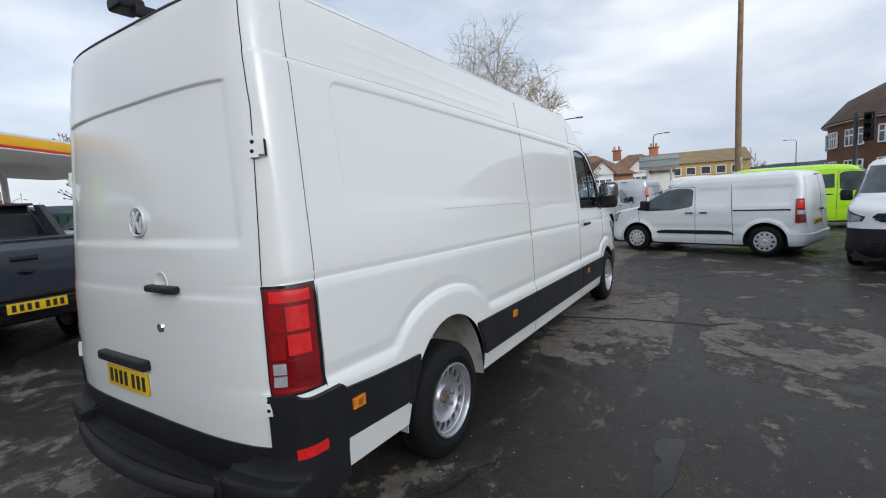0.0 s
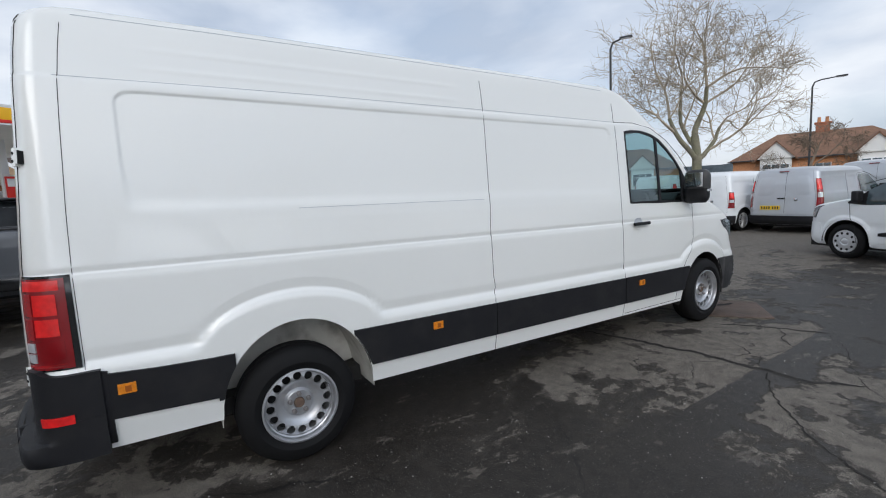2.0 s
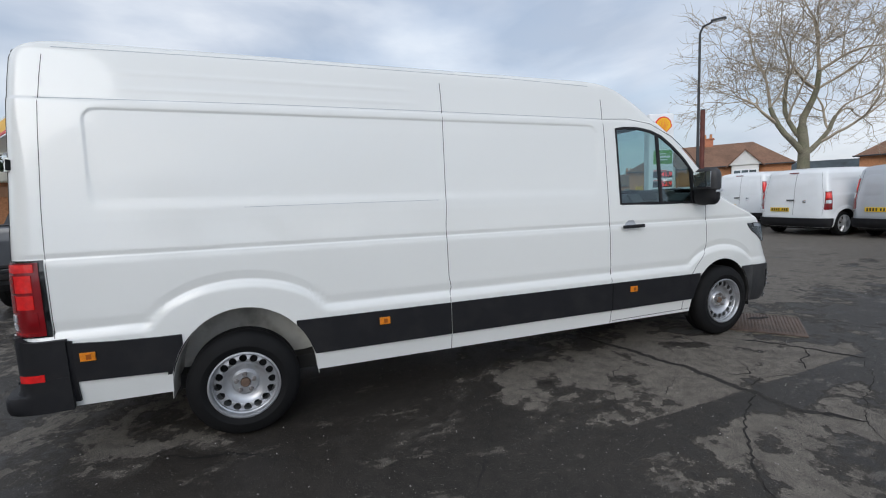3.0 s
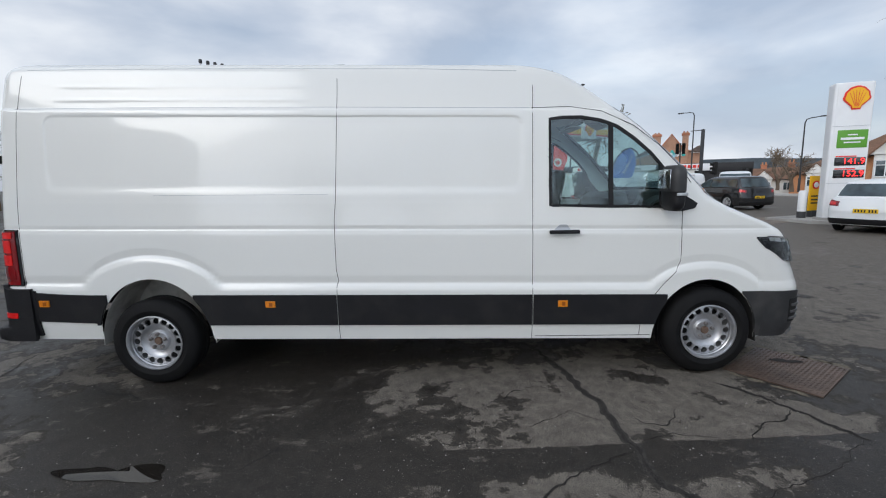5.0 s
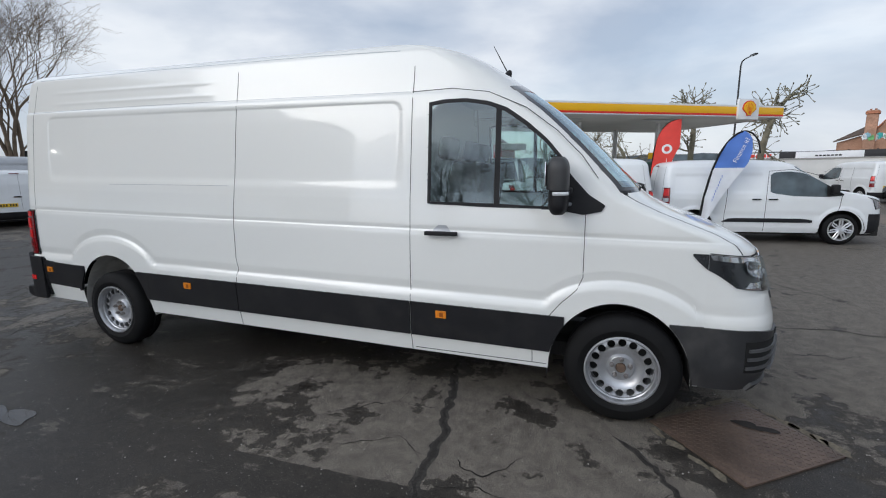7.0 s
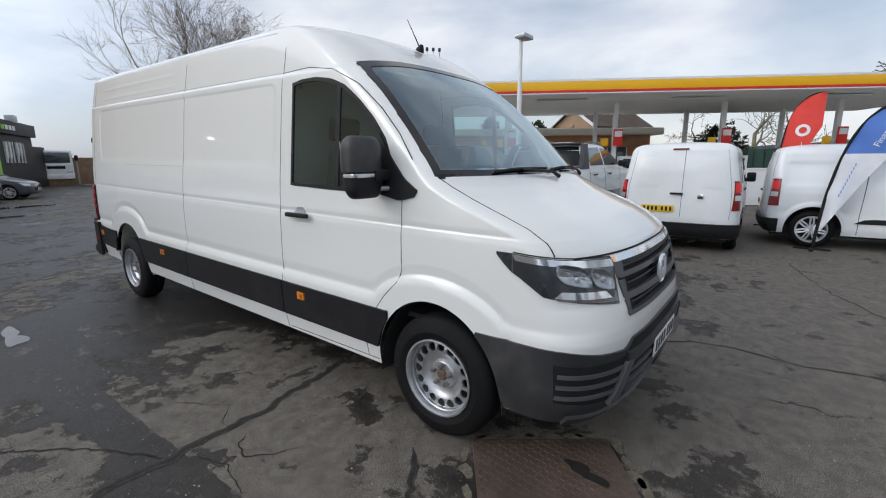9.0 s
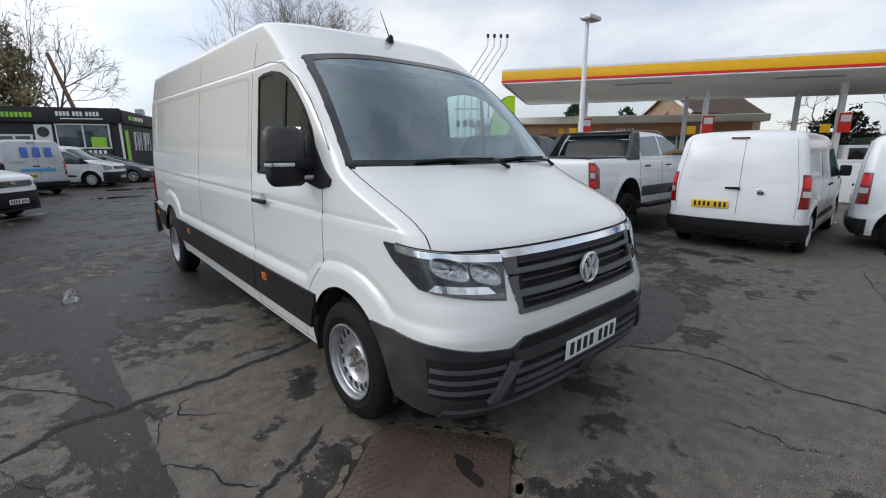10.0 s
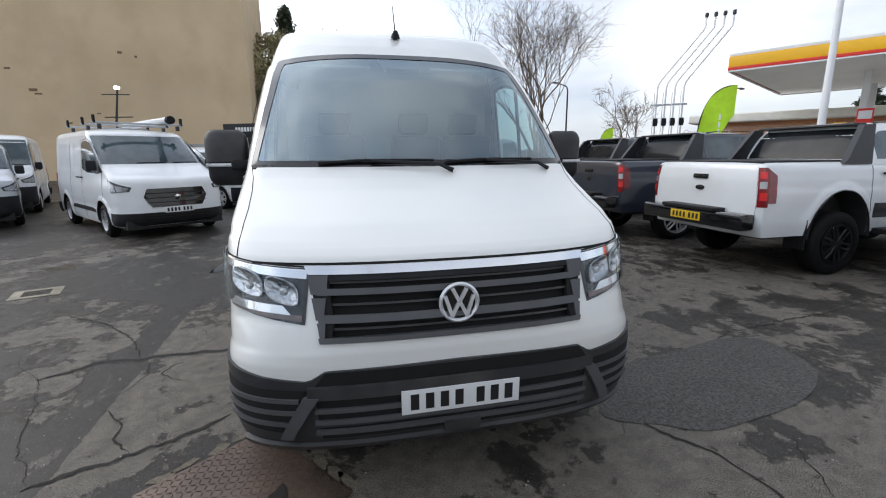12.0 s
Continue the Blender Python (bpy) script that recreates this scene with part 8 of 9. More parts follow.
def teardrop_flag(x, y, az, label):
    """A flag whose pole bends over the top of a drop-shaped cloth."""
    root = thing("teardrop_flag", pose(x, y, 0, 0, 0, -az), label, "flag")
    bow = [(0, 0), (0.05, 0.5), (0.12, 1.0), (0.25, 1.5), (0.42, 1.92), (0.62, 2.2), (0.85, 2.38), (1.08, 2.44), (1.30, 2.36), (1.44, 2.20), (1.50, 1.96)]
    fine_t = np.linspace(0, len(bow) - 1, 60)
    bx = np.interp(fine_t, range(len(bow)), [0.68 * b[0] for b in bow])
    bz = np.interp(fine_t, range(len(bow)), [0.97 * b[1] for b in bow])
    for _ in range(3):
        bx[1:-1], bz[1:-1] = (bx[:-2] + 2 * bx[1:-1] + bx[2:]) / 4, (bz[:-2] + 2 * bz[1:-1] + bz[2:]) / 4
    part("pole", tube(list(zip(bx, bx * 0, bz)), [0.026 - 0.012 * k for k in np.linspace(0, 1, 60)], 8), "gap", root, "black bent pole")

    def cloth(z0, z1, n):
        rows = []
        for z in np.linspace(z0, z1, n):
            left = float(np.interp(z, bz[:42], bx[:42]))
            right = max(left + 0.01, float(np.interp(z, [0.33, 1.07, 1.41, 1.70, 1.94, 2.18, 2.29, 2.35], [0.07, 0.45, 0.65, 0.82, 0.88, 0.86, 0.80, 0.72])))
            rows.append([(left + (right - left) * q, 0.05 * math.sin(4 * z + 3 * q) * q + 0.015 * math.sin(11 * z + 5 * q), z) for q in np.linspace(0, 1, 10)])
        return grid(np.array(rows), 0.003)
    part("cloth", cloth(0.33, 1.62, 16), "whitecloth", root, "pale lower part of the flag")
    part("cloth_top", cloth(1.62, 2.35, 16), "blue", root, "blue upper part of the flag")
    part("foot", box(0.5, 0.06, 0.03, (0, 0, 0.015)), "gap", root)
    part("foot", box(0.06, 0.5, 0.03, (0, 0, 0.02)), "gap", root)
    return root


fl = teardrop_flag(-7.05, 6.40, -85, "blue and white teardrop flag on a black pole")
for side in (-1, 1):
    t = part("lettering", text_mesh("Finance it?", 0.125, 0.002), "whitesign", fl, "white lettering")
    t.matrix_basis = Matrix.Translation((0.68, -0.075, 1.97)) @ pose(0, 0, 0, 90, 0, 0) @ pose(0, 0, 0, 0, 0, 68)
    break
for i in range(9):
    part("sign_bar", box(0.012, 0.004, 0.05, (0.24 + 0.018 * i, -0.05, 0.95 + 0.062 * i)), "blue", fl)
fl = feather_flag(-10.0, 5.66, -88, 2.95, 0.62, "red feather flag on a black pole", "redcloth", 0.9, lean=0.12)
part("roundel", lathe([(0.13, 0), (0.13, 0.006), (0.07, 0.006), (0.07, 0)], 24), "whitesign", fl, m=pose(0.42, -0.05, 2.15, 0, 0, -90))
for i in range(3):
    part("sign_bar", box(0.16, 0.005, 0.10, (0.50, -0.05, 1.85 - 0.15 * i)), "whitesign", fl)
fl = feather_flag(-10.1, -4.8, -137, 3.45, 0.85, "lime green feather flag on a black pole", "limecloth", 1.2, lean=0.12)
for i in range(4):
    part("sign_bar", box(0.05, 0.005, 0.16, (0.62, -0.06, 1.9 + 0.22 * i)), "whitesign", fl)
feather_flag(-16.5, -20.5, -150, 3.2, 0.8, "lime green feather flag farther off", "limecloth", 1.0, lean=0.12)


def road_sign_back(x, y, az, w, hgt, z):
    root = thing("road_sign", pose(x, y, 0, 0, 0, -az), "large road sign seen from its grey back", "road sign")
    part("panel", box(w, 0.04, hgt, (0, 0, z + hgt / 2), 0.01), mat("grey_sign_back", (0.30, 0.34, 0.32), 0.5, metal=0.2, vary=0.08), root)
    for s in (-1, 1):
        part("post", tube([(s * w * 0.3, 0.08, 0), (s * w * 0.3, 0.08, z + hgt)], 0.045, 8), "galv", root)
    for k in (0.25, 0.75):
        part("brace", box(w, 0.04, 0.05, (0, -0.045, z + hgt * k)), "galv", root)


road_sign_back(-0.17, 21.7, 5, 1.75, 0.62, 2.45)


def traffic_signal(x, y, az, hgt=3.4, heads=(0.26, -0.24)):
    root = thing("traffic_signal", pose(x, y, 0, 0, 0, -az), "black traffic signal on a dark pole", "traffic light", "traffic lights")
    part("pole", tube([(0, 0, 0), (0, 0, hgt)], 0.06, 10), "darkmetal", root)
    for dx in heads:
        hd = part("signal_head", box(0.28, 0.22, 0.95, (dx, 0, hgt - 0.5), 0.03), "gap", root)
        for k in range(3):
            part("hood", lathe([(0.10, 0), (0.105, 0.18), (0.10, 0.18), (0.09, 0)], 14), "gap", hd, m=pose(dx, -0.11, hgt - 0.2 - 0.3 * k, 0, 0, -90))


for x, y, az, hgt in ((6.3, 18.6, 20, 3.7), (-36.2, 23.85, -60, 4.65), (-30.0, 23.3, 20, 2.75), (-34.0, 28.5, -60, 2.3)):
    traffic_signal(x, y, az, hgt, (0.26, -0.24) if x < 0 else (0.34,))
post = thing("mast_post", pose(-40.9, 28.5, 0, 0, 0, 34), "square black post with a short top arm", "post")
part("post", box(0.26, 0.26, 6.3, (0, 0, 3.15), 0.02), "darkmetal", post)
part("arm", box(1.1, 0.07, 0.07, (-0.65, 0, 6.24), 0.01), "darkmetal", post)


# ---------------- sales office ----------------
def office():
    root = thing("sales_office", pose(-1.5, -25.6, 0, 0, 0, -24), "single-storey black sales office with sign fascia", "building")
    L, Dp, H = 13.0, 7.0, 3.2        # front runs along +x from the corner
    part("wall", box(L, Dp, H, (L / 2, -Dp / 2, H / 2)), "blackclad", root)
    part("fascia", box(L + 0.3, 0.22, 0.80, (L / 2, 0.12, 3.52), 0.02), "blackclad", root, "black sign fascia")
    part("side_fascia", box(0.22, Dp + 0.3, 0.72, (-0.12, -Dp / 2, 3.48), 0.02), "blackclad", root)
    part("roof", box(L + 0.1, Dp, 0.10, (L / 2, -Dp / 2, 3.30)), "darkmetal", root)
    # sign writing as plain bars: pale word, lime words, pale number, on the front
    x = 10.1
    for wv, mt in [(0.24, "whitesign")] * 8 + [(-0.25, "")] + [(0.20, "limesign")] * 20:
        if wv > 0:
            part("sign_bar", box(wv * 0.72, 0.02, 0.30 if mt == "whitesign" else 0.26, (x - wv / 2, 0.24, 3.50)), mt, root)
        x -= abs(wv)
    x = 2.9
    for wv in [0.17] * 4 + [-0.1] + [0.17] * 3 + [-0.1] + [0.17] * 4:
        if wv > 0:
            part("sign_bar", box(wv * 0.7, 0.02, 0.24, (x - wv / 2, 0.24, 3.58)), "whitesign", root)
        x -= abs(wv)
    part("sign_bar", box(2.0, 0.02, 0.06, (1.7, 0.24, 3.32)), "whitesign", root)
    for i in range(5):
        part("sign_bar", box(0.02, 0.4, 0.24, (-0.245, -1.0 - 0.55 * i, 3.46)), "limesign" if i < 2 else "whitesign", root)

    def window(x0, w, z0, hh, split=2):
        win = part("window", box(w, 0.06, hh, (x0 + w / 2, 0.02, z0 + hh / 2), 0.005), "dglass", root, "window with a pale frame")
        for a, b, c, d in ((w + 0.1, 0.08, 0, z0 - 0.02), (w + 0.1, 0.08, 0, z0 + hh + 0.02)):
            part("frame_rail", box(a, 0.09, b, (x0 + w / 2, 0.04, d)), "whitemetal", win)
        for k in range(split + 1):
            part("frame_stile", box(0.07, 0.09, hh, (x0 + w * k / split, 0.04, z0 + hh / 2)), "whitemetal", win)
    window(0.55, 2.5, 1.75, 1.25)
    window(9.3, 3.2, 1.75, 1.1)
    window(6.5, 2.0, 1.6, 1.35)
    door = part("door", box(1.55, 0.06, 2.35, (5.0, 0.03, 1.2), 0.01), "dglass", root, "glazed double door with a white frame")
    for k in (-0.78, 0.0, 0.78):
        part("door_stile", box(0.10, 0.10, 2.4, (5.0 + k, 0.05, 1.2)), "whitemetal", door)
    part("door_head", box(1.7, 0.10, 0.10, (5.0, 0.05, 2.42)), "whitemetal", door)
    part("low_banner", box(2.6, 0.03, 0.38, (1.8, 0.05, 1.50)), "char", root, "dark banner under the window")
    for i in range(9):
        part("sign_bar", box(0.16, 0.01, 0.20, (2.8 - 0.24 * i, 0.07, 1.50)), "whitesign", root)
    part("pale_banner", box(2.6, 0.03, 0.85, (1.8, 0.05, 0.85)), "whitecloth", root)
    for w, z in ((1.3, 1.05), (1.6, 0.72)):
        part("sign_bar", box(w, 0.01, 0.16, (2.2, 0.07, z)), "redcloth", root)
    part("notice_board", box(0.8, 0.04, 0.9, (3.65, 0.04, 2.55)), "whitemetal", root)
    part("notice_disc", lathe([(0.28, 0), (0.28, 0.01), (0, 0.01)], 20), "darkmetal", root, m=pose(3.65, 0.065, 2.6, 0, 0, 90))
    part("red_notice", box(0.6, 0.03, 0.40, (3.65, 0.05, 1.72)), "redcloth", root)
    # corner boards and side of the office
    part("corner_board", box(0.10, 0.10, 3.1, (-0.02, 0.02, 1.55)), "whitemetal", root)
    part("lime_banner", box(0.03, 0.55, 2.0, (-0.05, -0.75, 1.75)), "limesign", root)
    for y0 in (-2.6, -4.4):
        wn = part("side_window", box(0.06, 1.1, 1.1, (-0.03, y0, 2.15)), "dglass", root)
        for k in (-0.55, 0, 0.55):
            part("frame_stile", box(0.09, 0.08, 1.15, (-0.05, y0 + k, 2.15)), "whitemetal", wn)
    part("lime_notice", box(0.75, 0.02, 0.55, (1.1, 0.07, 2.06)), "limesign", root)
    part("rear_block", box(5.0, 3.0, 2.6, (2.6, -8.5, 1.3)), "blackclad", root)
    part("air_unit", box(0.4, 0.6, 0.4, (-0.1, -3.6, 3.98), 0.02), "galv", root)


office()


def light_truck(m):
    """A cab-over light truck with a low flat body."""
    root = thing("light_truck", m, "white cab-over light truck beside the black office", "truck")
    cab = part("cab", box(1.90, 1.55, 1.75, (0, 0.2, 1.55), 0.14, 4), "paint2", root)
    part("windscreen", box(1.62, 0.05, 0.72, (0, 0.965, 1.92), 0.04, 3), "dglass", cab)
    for s in (1, -1):
        part("wiper", tube([(s * 0.08, 1.0, 1.58), (s * 0.62, 1.0, 1.66)], 0.014, 6), "plastic", cab)
        part("side_window", box(0.03, 0.85, 0.62, (s * 0.945, 0.25, 1.92), 0.02), "dglass", cab)
        part("headlamp", box(0.38, 0.06, 0.22, (s * 0.68, 0.96, 0.98), 0.05, 3), "clearlens", cab)
        mirror = part("door_mirror", box(0.20, 0.08, 0.36, (s * 1.16, 0.86, 1.90), 0.04, 3), "plastic", cab)
        part("mirror_arm", tube([(s * 0.92, 0.84, 2.16), (s * 1.14, 0.86, 2.06)], 0.016, 6), "plastic", mirror)
        part("chassis_rail", box(0.10, 4.4, 0.20, (s * 0.38, -2.4, 0.72)), "darkmetal", root)
        for y in (0.15, -3.2):
            wheel(root, s * 0.78, y, 0.36, 0.22, s, "cap")
    part("grille", box(1.0, 0.06, 0.20, (0, 0.965, 1.26), 0.03), "gap", cab)
    part("grille_bar", box(1.5, 0.05, 0.05, (0, 0.99, 1.40), 0.02), "chrome", cab)
    part("front_bumper", box(1.90, 0.24, 0.34, (0, 0.95, 0.62), 0.07, 3), "paint2", root)
    part("number_panel", box(0.52, 0.02, 0.11, (0, 1.078, 0.62)), "whitemetal", root)
    part("body_floor", box(1.95, 3.9, 0.12, (0, -2.6, 0.92), 0.02), "galv", root)
    part("side_board", box(1.95, 0.05, 1.5, (0, -0.72, 1.70), 0.01), "galv", root)


light_truck(heading(-6.05, -35.3, 12))


def lettering_on_van():
    """Plain coloured bars on the silver van's rear and side."""
    root = thing("van_graphics", heading(2.7, -15.6, 158), "blue lettering and stripes on the silver van", "vehicle graphics")
    for i, x in enumerate((0.42, 0.08, -0.26)):
        part("letter_block", box(0.20, 0.012, 0.34, (x, -0.955, 1.52), 0.003), "blue", root)
    part("stripe", box(1.0, 0.012, 0.10, (0.05, -0.985, 0.92), 0.003), mat("light_blue_vinyl", (0.08, 0.35, 0.62), 0.4, vary=0.05), root)
    part("stripe", box(0.012, 2.6, 0.12, (-0.972, 0.9, 1.22), 0.003), "blue", root)
    part("stripe", box(0.012, 1.2, 0.30, (-0.965, 1.4, 1.5), 0.003), "blue", root)


lettering_on_van()


# ---------------- tan gable wall ----------------
tan = mat("tan_render_wall", (0.72, 0.55, 0.35), 0.9, vary=0.09, vscale=0.25, fine=0.06, fscale=25, bump=0.25, bscale=12, dirt=(0.54, 0.39, 0.22), dscale=0.35, damount=0.45)
bw = thing("tall_wall_building", pose(6.6, -30.0, 0, 0, 0, 3), "tall windowless building with a tan rendered wall", "building")
part("wall", box(46, 14, 17.5, (23, -7, 8.75)), tan, bw)
part("coping", box(46.3, 14.3, 0.25, (23, -7, 17.6), 0.04), "concrete", bw)
rnd = random.Random(4)
for i in range(16):
    part("render_scar", box(rnd.uniform(0.15, 0.5), 0.02, rnd.uniform(0.08, 0.2), (rnd.uniform(0.6, 24), 0.005, rnd.uniform(3, 13)), 0.006), "wood", bw)
part("low_wall", box(7, 0.3, 2.4, (1.0, 3.0, 1.2), 0.03), "concrete", bw, "grey low wall")
yl = thing("yard_light", pose(12.4, -22.0, 0, 0, 0, 20), "dark lamp post with cross arms and a lit lamp", "yard light")
part("post", tube([(0, 0, 0), (0.0, 0, 3.5), (-0.25, 0, 5.2)], [0.07, 0.06, 0.045], 8), "darkmetal", yl)
for z, w in ((4.95, 1.3), (3.75, 1.3)):
    part("cross_arm", tube([(-w / 2 - 0.15, 0, z + 0.03), (w / 2 - 0.15, 0, z - 0.03)], 0.03, 6), "darkmetal", yl)
lp = part("lamp", box(0.30, 0.16, 0.2, (-0.25, 0.06, 5.3), 0.04), "darkmetal", yl)
part("lamp_glass", box(0.26, 0.02, 0.16, (-0.25, 0.15, 5.3), 0.01), "lampglow", lp, "lit lamp")


# roof rack with pipe carrier on the parked van
rk = thing("roof_rack", heading(5.95, -5.75, -37) @ pose(0, 0, 0.17), "roof rack with a grey plastic pipe tube on it", "roof rack")
for y in (0.2, 1.5, 2.35):
    part("bar", box(1.7, 0.06, 0.04, (0, y, 2.06), 0.01), "galv", rk)
    for s in (-1, 1):
        part("foot", box(0.06, 0.08, 0.10, (s * 0.72, y, 1.985), 0.01), "darkmetal", rk)
        part("stop", box(0.04, 0.10, 0.16, (s * 0.80, y, 2.13), 0.015), "gap", rk)
tb = part("pipe_tube", tube([(-0.45, -0.3, 2.14), (-0.45, 2.7, 2.14)], 0.075, 16), "whitemetal", rk)
part("tube_cap", tube([(-0.45, 2.68, 2.14), (-0.45, 2.80, 2.14)], 0.085, 16), "gap", tb)


# ---------------- houses and far buildings ----------------
def gable_house(x, y, az, w, d, eaves, ridge, label, wall="brickorange", roof="roofbrown", bays=2, chimneys=1, bay_color="render", z=0.0):
    """Front faces -y in its own frame; hipped-looking ridge runs along x."""
    root = thing("house", pose(x, y, z, 0, 0, -az), label, "house", "houses across the road")
    part("wall", box(w, d, eaves, (0, d / 2, eaves / 2)), wall, root)
    o = 0.35
    v = [(-w / 2 - o, -o, eaves), (w / 2 + o, -o, eaves), (w / 2 + o, d + o, eaves), (-w / 2 - o, d + o, eaves), (-w / 2 + d * 0.35, d / 2, ridge), (w / 2 - d * 0.35, d / 2, ridge)]
    part("roof", mesh_of("roof", v, [(0, 1, 5, 4), (1, 2, 5), (2, 3, 4, 5), (3, 0, 4), (3, 2, 1, 0)], True, 20), roof, root)
    part("gutter", box(w + 2 * o, 0.10, 0.10, (0, -o - 0.05, eaves), 0.02), "darkmetal", root)
    for k in range(bays):
        bx = -w / 2 + w * (k + 0.5) / bays
        bay = part("bay", box(2.0, 0.7, eaves + 0.1, (bx, -0.35, (eaves + 0.1) / 2), 0.05), bay_color, root, "white rendered bay")
        gv = [(bx - 1.25, -0.85, eaves + 0.05), (bx + 1.25, -0.85, eaves + 0.05), (bx, -0.85, eaves + 1.35), (bx - 1.25, 1.6, eaves + 0.05), (bx + 1.25, 1.6, eaves + 0.05), (bx, 1.6, eaves + 1.35)]
        part("bay_gable", mesh_of("g", gv, [(0, 1, 2), (3, 5, 4), (0, 3, 4, 1)], False), bay_color, bay)
        for s in (-1, 1):
            rv = [(bx + s * 1.45, -1.0, eaves - 0.10), (bx, -1.0, eaves + 1.42), (bx, 1.7, eaves + 1.42), (bx + s * 1.45, 1.7, eaves - 0.10)]
            part("bay_roof", grid(np.array([[rv[0], rv[3]], [rv[1], rv[2]]]), 0.08, flip=s > 0), roof, bay)
        for z in (eaves - 1.0, eaves - 3.3):
            if z < 0.5:
                continue
            wn = part("window", box(1.7, 0.06, 1.15, (bx, -0.72, z), 0.01), "dglass", bay)
            for q in (-0.85, -0.28, 0.28, 0.85):
                part("frame_stile", box(0.07, 0.08, 1.2, (bx + q, -0.73, z)), "sheetwhite", wn)
            for q in (-0.6, 0.25, 0.6):
                part("frame_rail", box(1.75, 0.08, 0.06, (bx, -0.73, z + q)), "sheetwhite", wn)
    for k in range(bays - 1):
        for z in (eaves - 1.0,):
            wn = part("window", box(0.9, 0.06, 1.0, (-w / 2 + w * (k + 1.0) / bays, -0.03, z), 0.01), "dglass", root)
            for q in (-0.45, 0, 0.45):
                part("frame_stile", box(0.06, 0.08, 1.05, (-w / 2 + w * (k + 1.0) / bays + q, -0.04, z)), "sheetwhite", wn)
    for k in range(chimneys):
        cx = (k - (chimneys - 1) / 2) * w * 0.55
        ch = part("chimney", box(0.90, 0.60, 1.2, (cx, d / 2, ridge + 0.05), 0.03), "brick", root, "brick chimney stack")
        part("chimney_cap", box(1.1, 0.8, 0.12, (cx, d / 2, ridge + 0.60), 0.02), "brick", ch)
        for q in (-0.25, 0.25):
            part("chimney_pot", lathe([(0.13, 0), (0.11, 0.4), (0.13, 0.42), (0.09, 0.42)], 10, "z"), "brickorange", ch, m=pose(cx + q, d / 2, ridge + 0.65))
    return root


gable_house(-26.5, 38.0, -34, 13, 8, 3.0, 5.3, "brick house with brown tiled roof and white bays", bays=2)
gable_house(-10.2, 42.0, -20, 11.5, 8, 3.0, 5.2, "brick semi-detached house with brown roof and white gables", bays=2)
gable_house(-5.2, 49.5, -12, 7, 8, 3.2, 5.4, "white-walled house with brown hipped roof", wall="render", bays=1, chimneys=2)
gable_house(-73.0, 57.5, -50, 11, 8, 3.0, 4.7, "pale house with brown tiled roof", wall="render", bays=2, z=-1.75)
gable_house(-60.5, 52.5, -48, 11, 8, 3.0, 4.8, "pale house with brown tiled roof", wall="render", bays=2, z=-1.9)
gable_house(-52.5, 53.5, -44, 11, 8, 3.0, 4.9, "brick house with brown tiled roof", bays=2, z=-1.2)
gh = gable_house(-40.5, -11.0, -105, 8.5, 8, 3.4, 5.2, "brick house behind the station with a tiled roof", wall="brickorange", roof="roofdark", bays=1, bay_color="brickorange")

gc = thing("gable_house", pose(-39.6, -10.9, 0, 0, 0, -113 + 0) @ pose(0, 0, 0, 0, 0, 180 - 0), "brick gable end with white bargeboards", "house")
pts = [(-2.6, 0), (2.6, 0), (2.6, 4.7), (0, 6.25), (-2.6, 4.7)]
v = [(x, y, z) for y in (0, 8) for x, z in pts]
part("wall", mesh_of("gable", v, [(0, 1, 2, 3, 4), (9, 8, 7, 6, 5), (0, 5, 6, 1), (1, 6, 7, 2), (4, 9, 5, 0)], False), mat("buff_brick", (0.36, 0.25, 0.16), 0.9, vary=0.15, vscale=0.8, fine=0.2, fscale=12, bump=0.3, bscale=20), gc)
for sd in (-1, 1):
    part("roof_slope", grid(np.array([[(sd * 3.0, -0.3, 4.5), (sd * 3.0, 8.2, 4.5)], [(0, -0.3, 6.40), (0, 8.2, 6.40)]]), 0.12, flip=sd > 0), "roofdark", gc)
    part("bargeboard", tube([(sd * 3.0, -0.34, 4.46), (0, -0.34, 6.36)], 0.13, 4), "sheetwhite", gc, "white bargeboard")
part("chimney", box(0.8, 0.6, 1.2, (0.6, 3.5, 6.6), 0.03), "brick", gc)

yb = thing("yellow_brick_block", pose(-0.8, 62, 0, 0, 0, 6), "yellow brick block with a brown pitched roof", "building")
part("wall", box(12, 9, 4.3, (0, 4.5, 2.15)), "yellowbrick", yb)
part("roof", mesh_of("r", [(-6.3, -0.3, 4.25), (6.3, -0.3, 4.25), (6.3, 9.3, 4.25), (-6.3, 9.3, 4.25), (-6.2, 4.5, 6.0), (6.2, 4.5, 6.0)], [(0, 1, 5, 4), (2, 3, 4, 5), (3, 0, 4), (1, 2, 5), (3, 2, 1, 0)], True, 20), mat("tan_roof_tile", (0.26, 0.19, 0.10), 0.9, vary=0.15, vscale=1, bump=0.5, bscale=14), yb)
part("gable_wall", mesh_of("gw", [(-6.02, 0.0, 4.2), (-6.02, 9.0, 4.2), (-6.02, 4.5, 5.85)], [(0, 1, 2)], False), "yellowbrick", yb)
for i in range(7):
    wn = part("window", box(1.1, 0.06, 1.0, (-4.9 + 1.6 * i, -0.02, 3.3)), "sheetwhite", yb)
    part("pane", box(0.9, 0.06, 0.8, (-4.9 + 1.6 * i, -0.04, 3.3)), "dglass", wn)


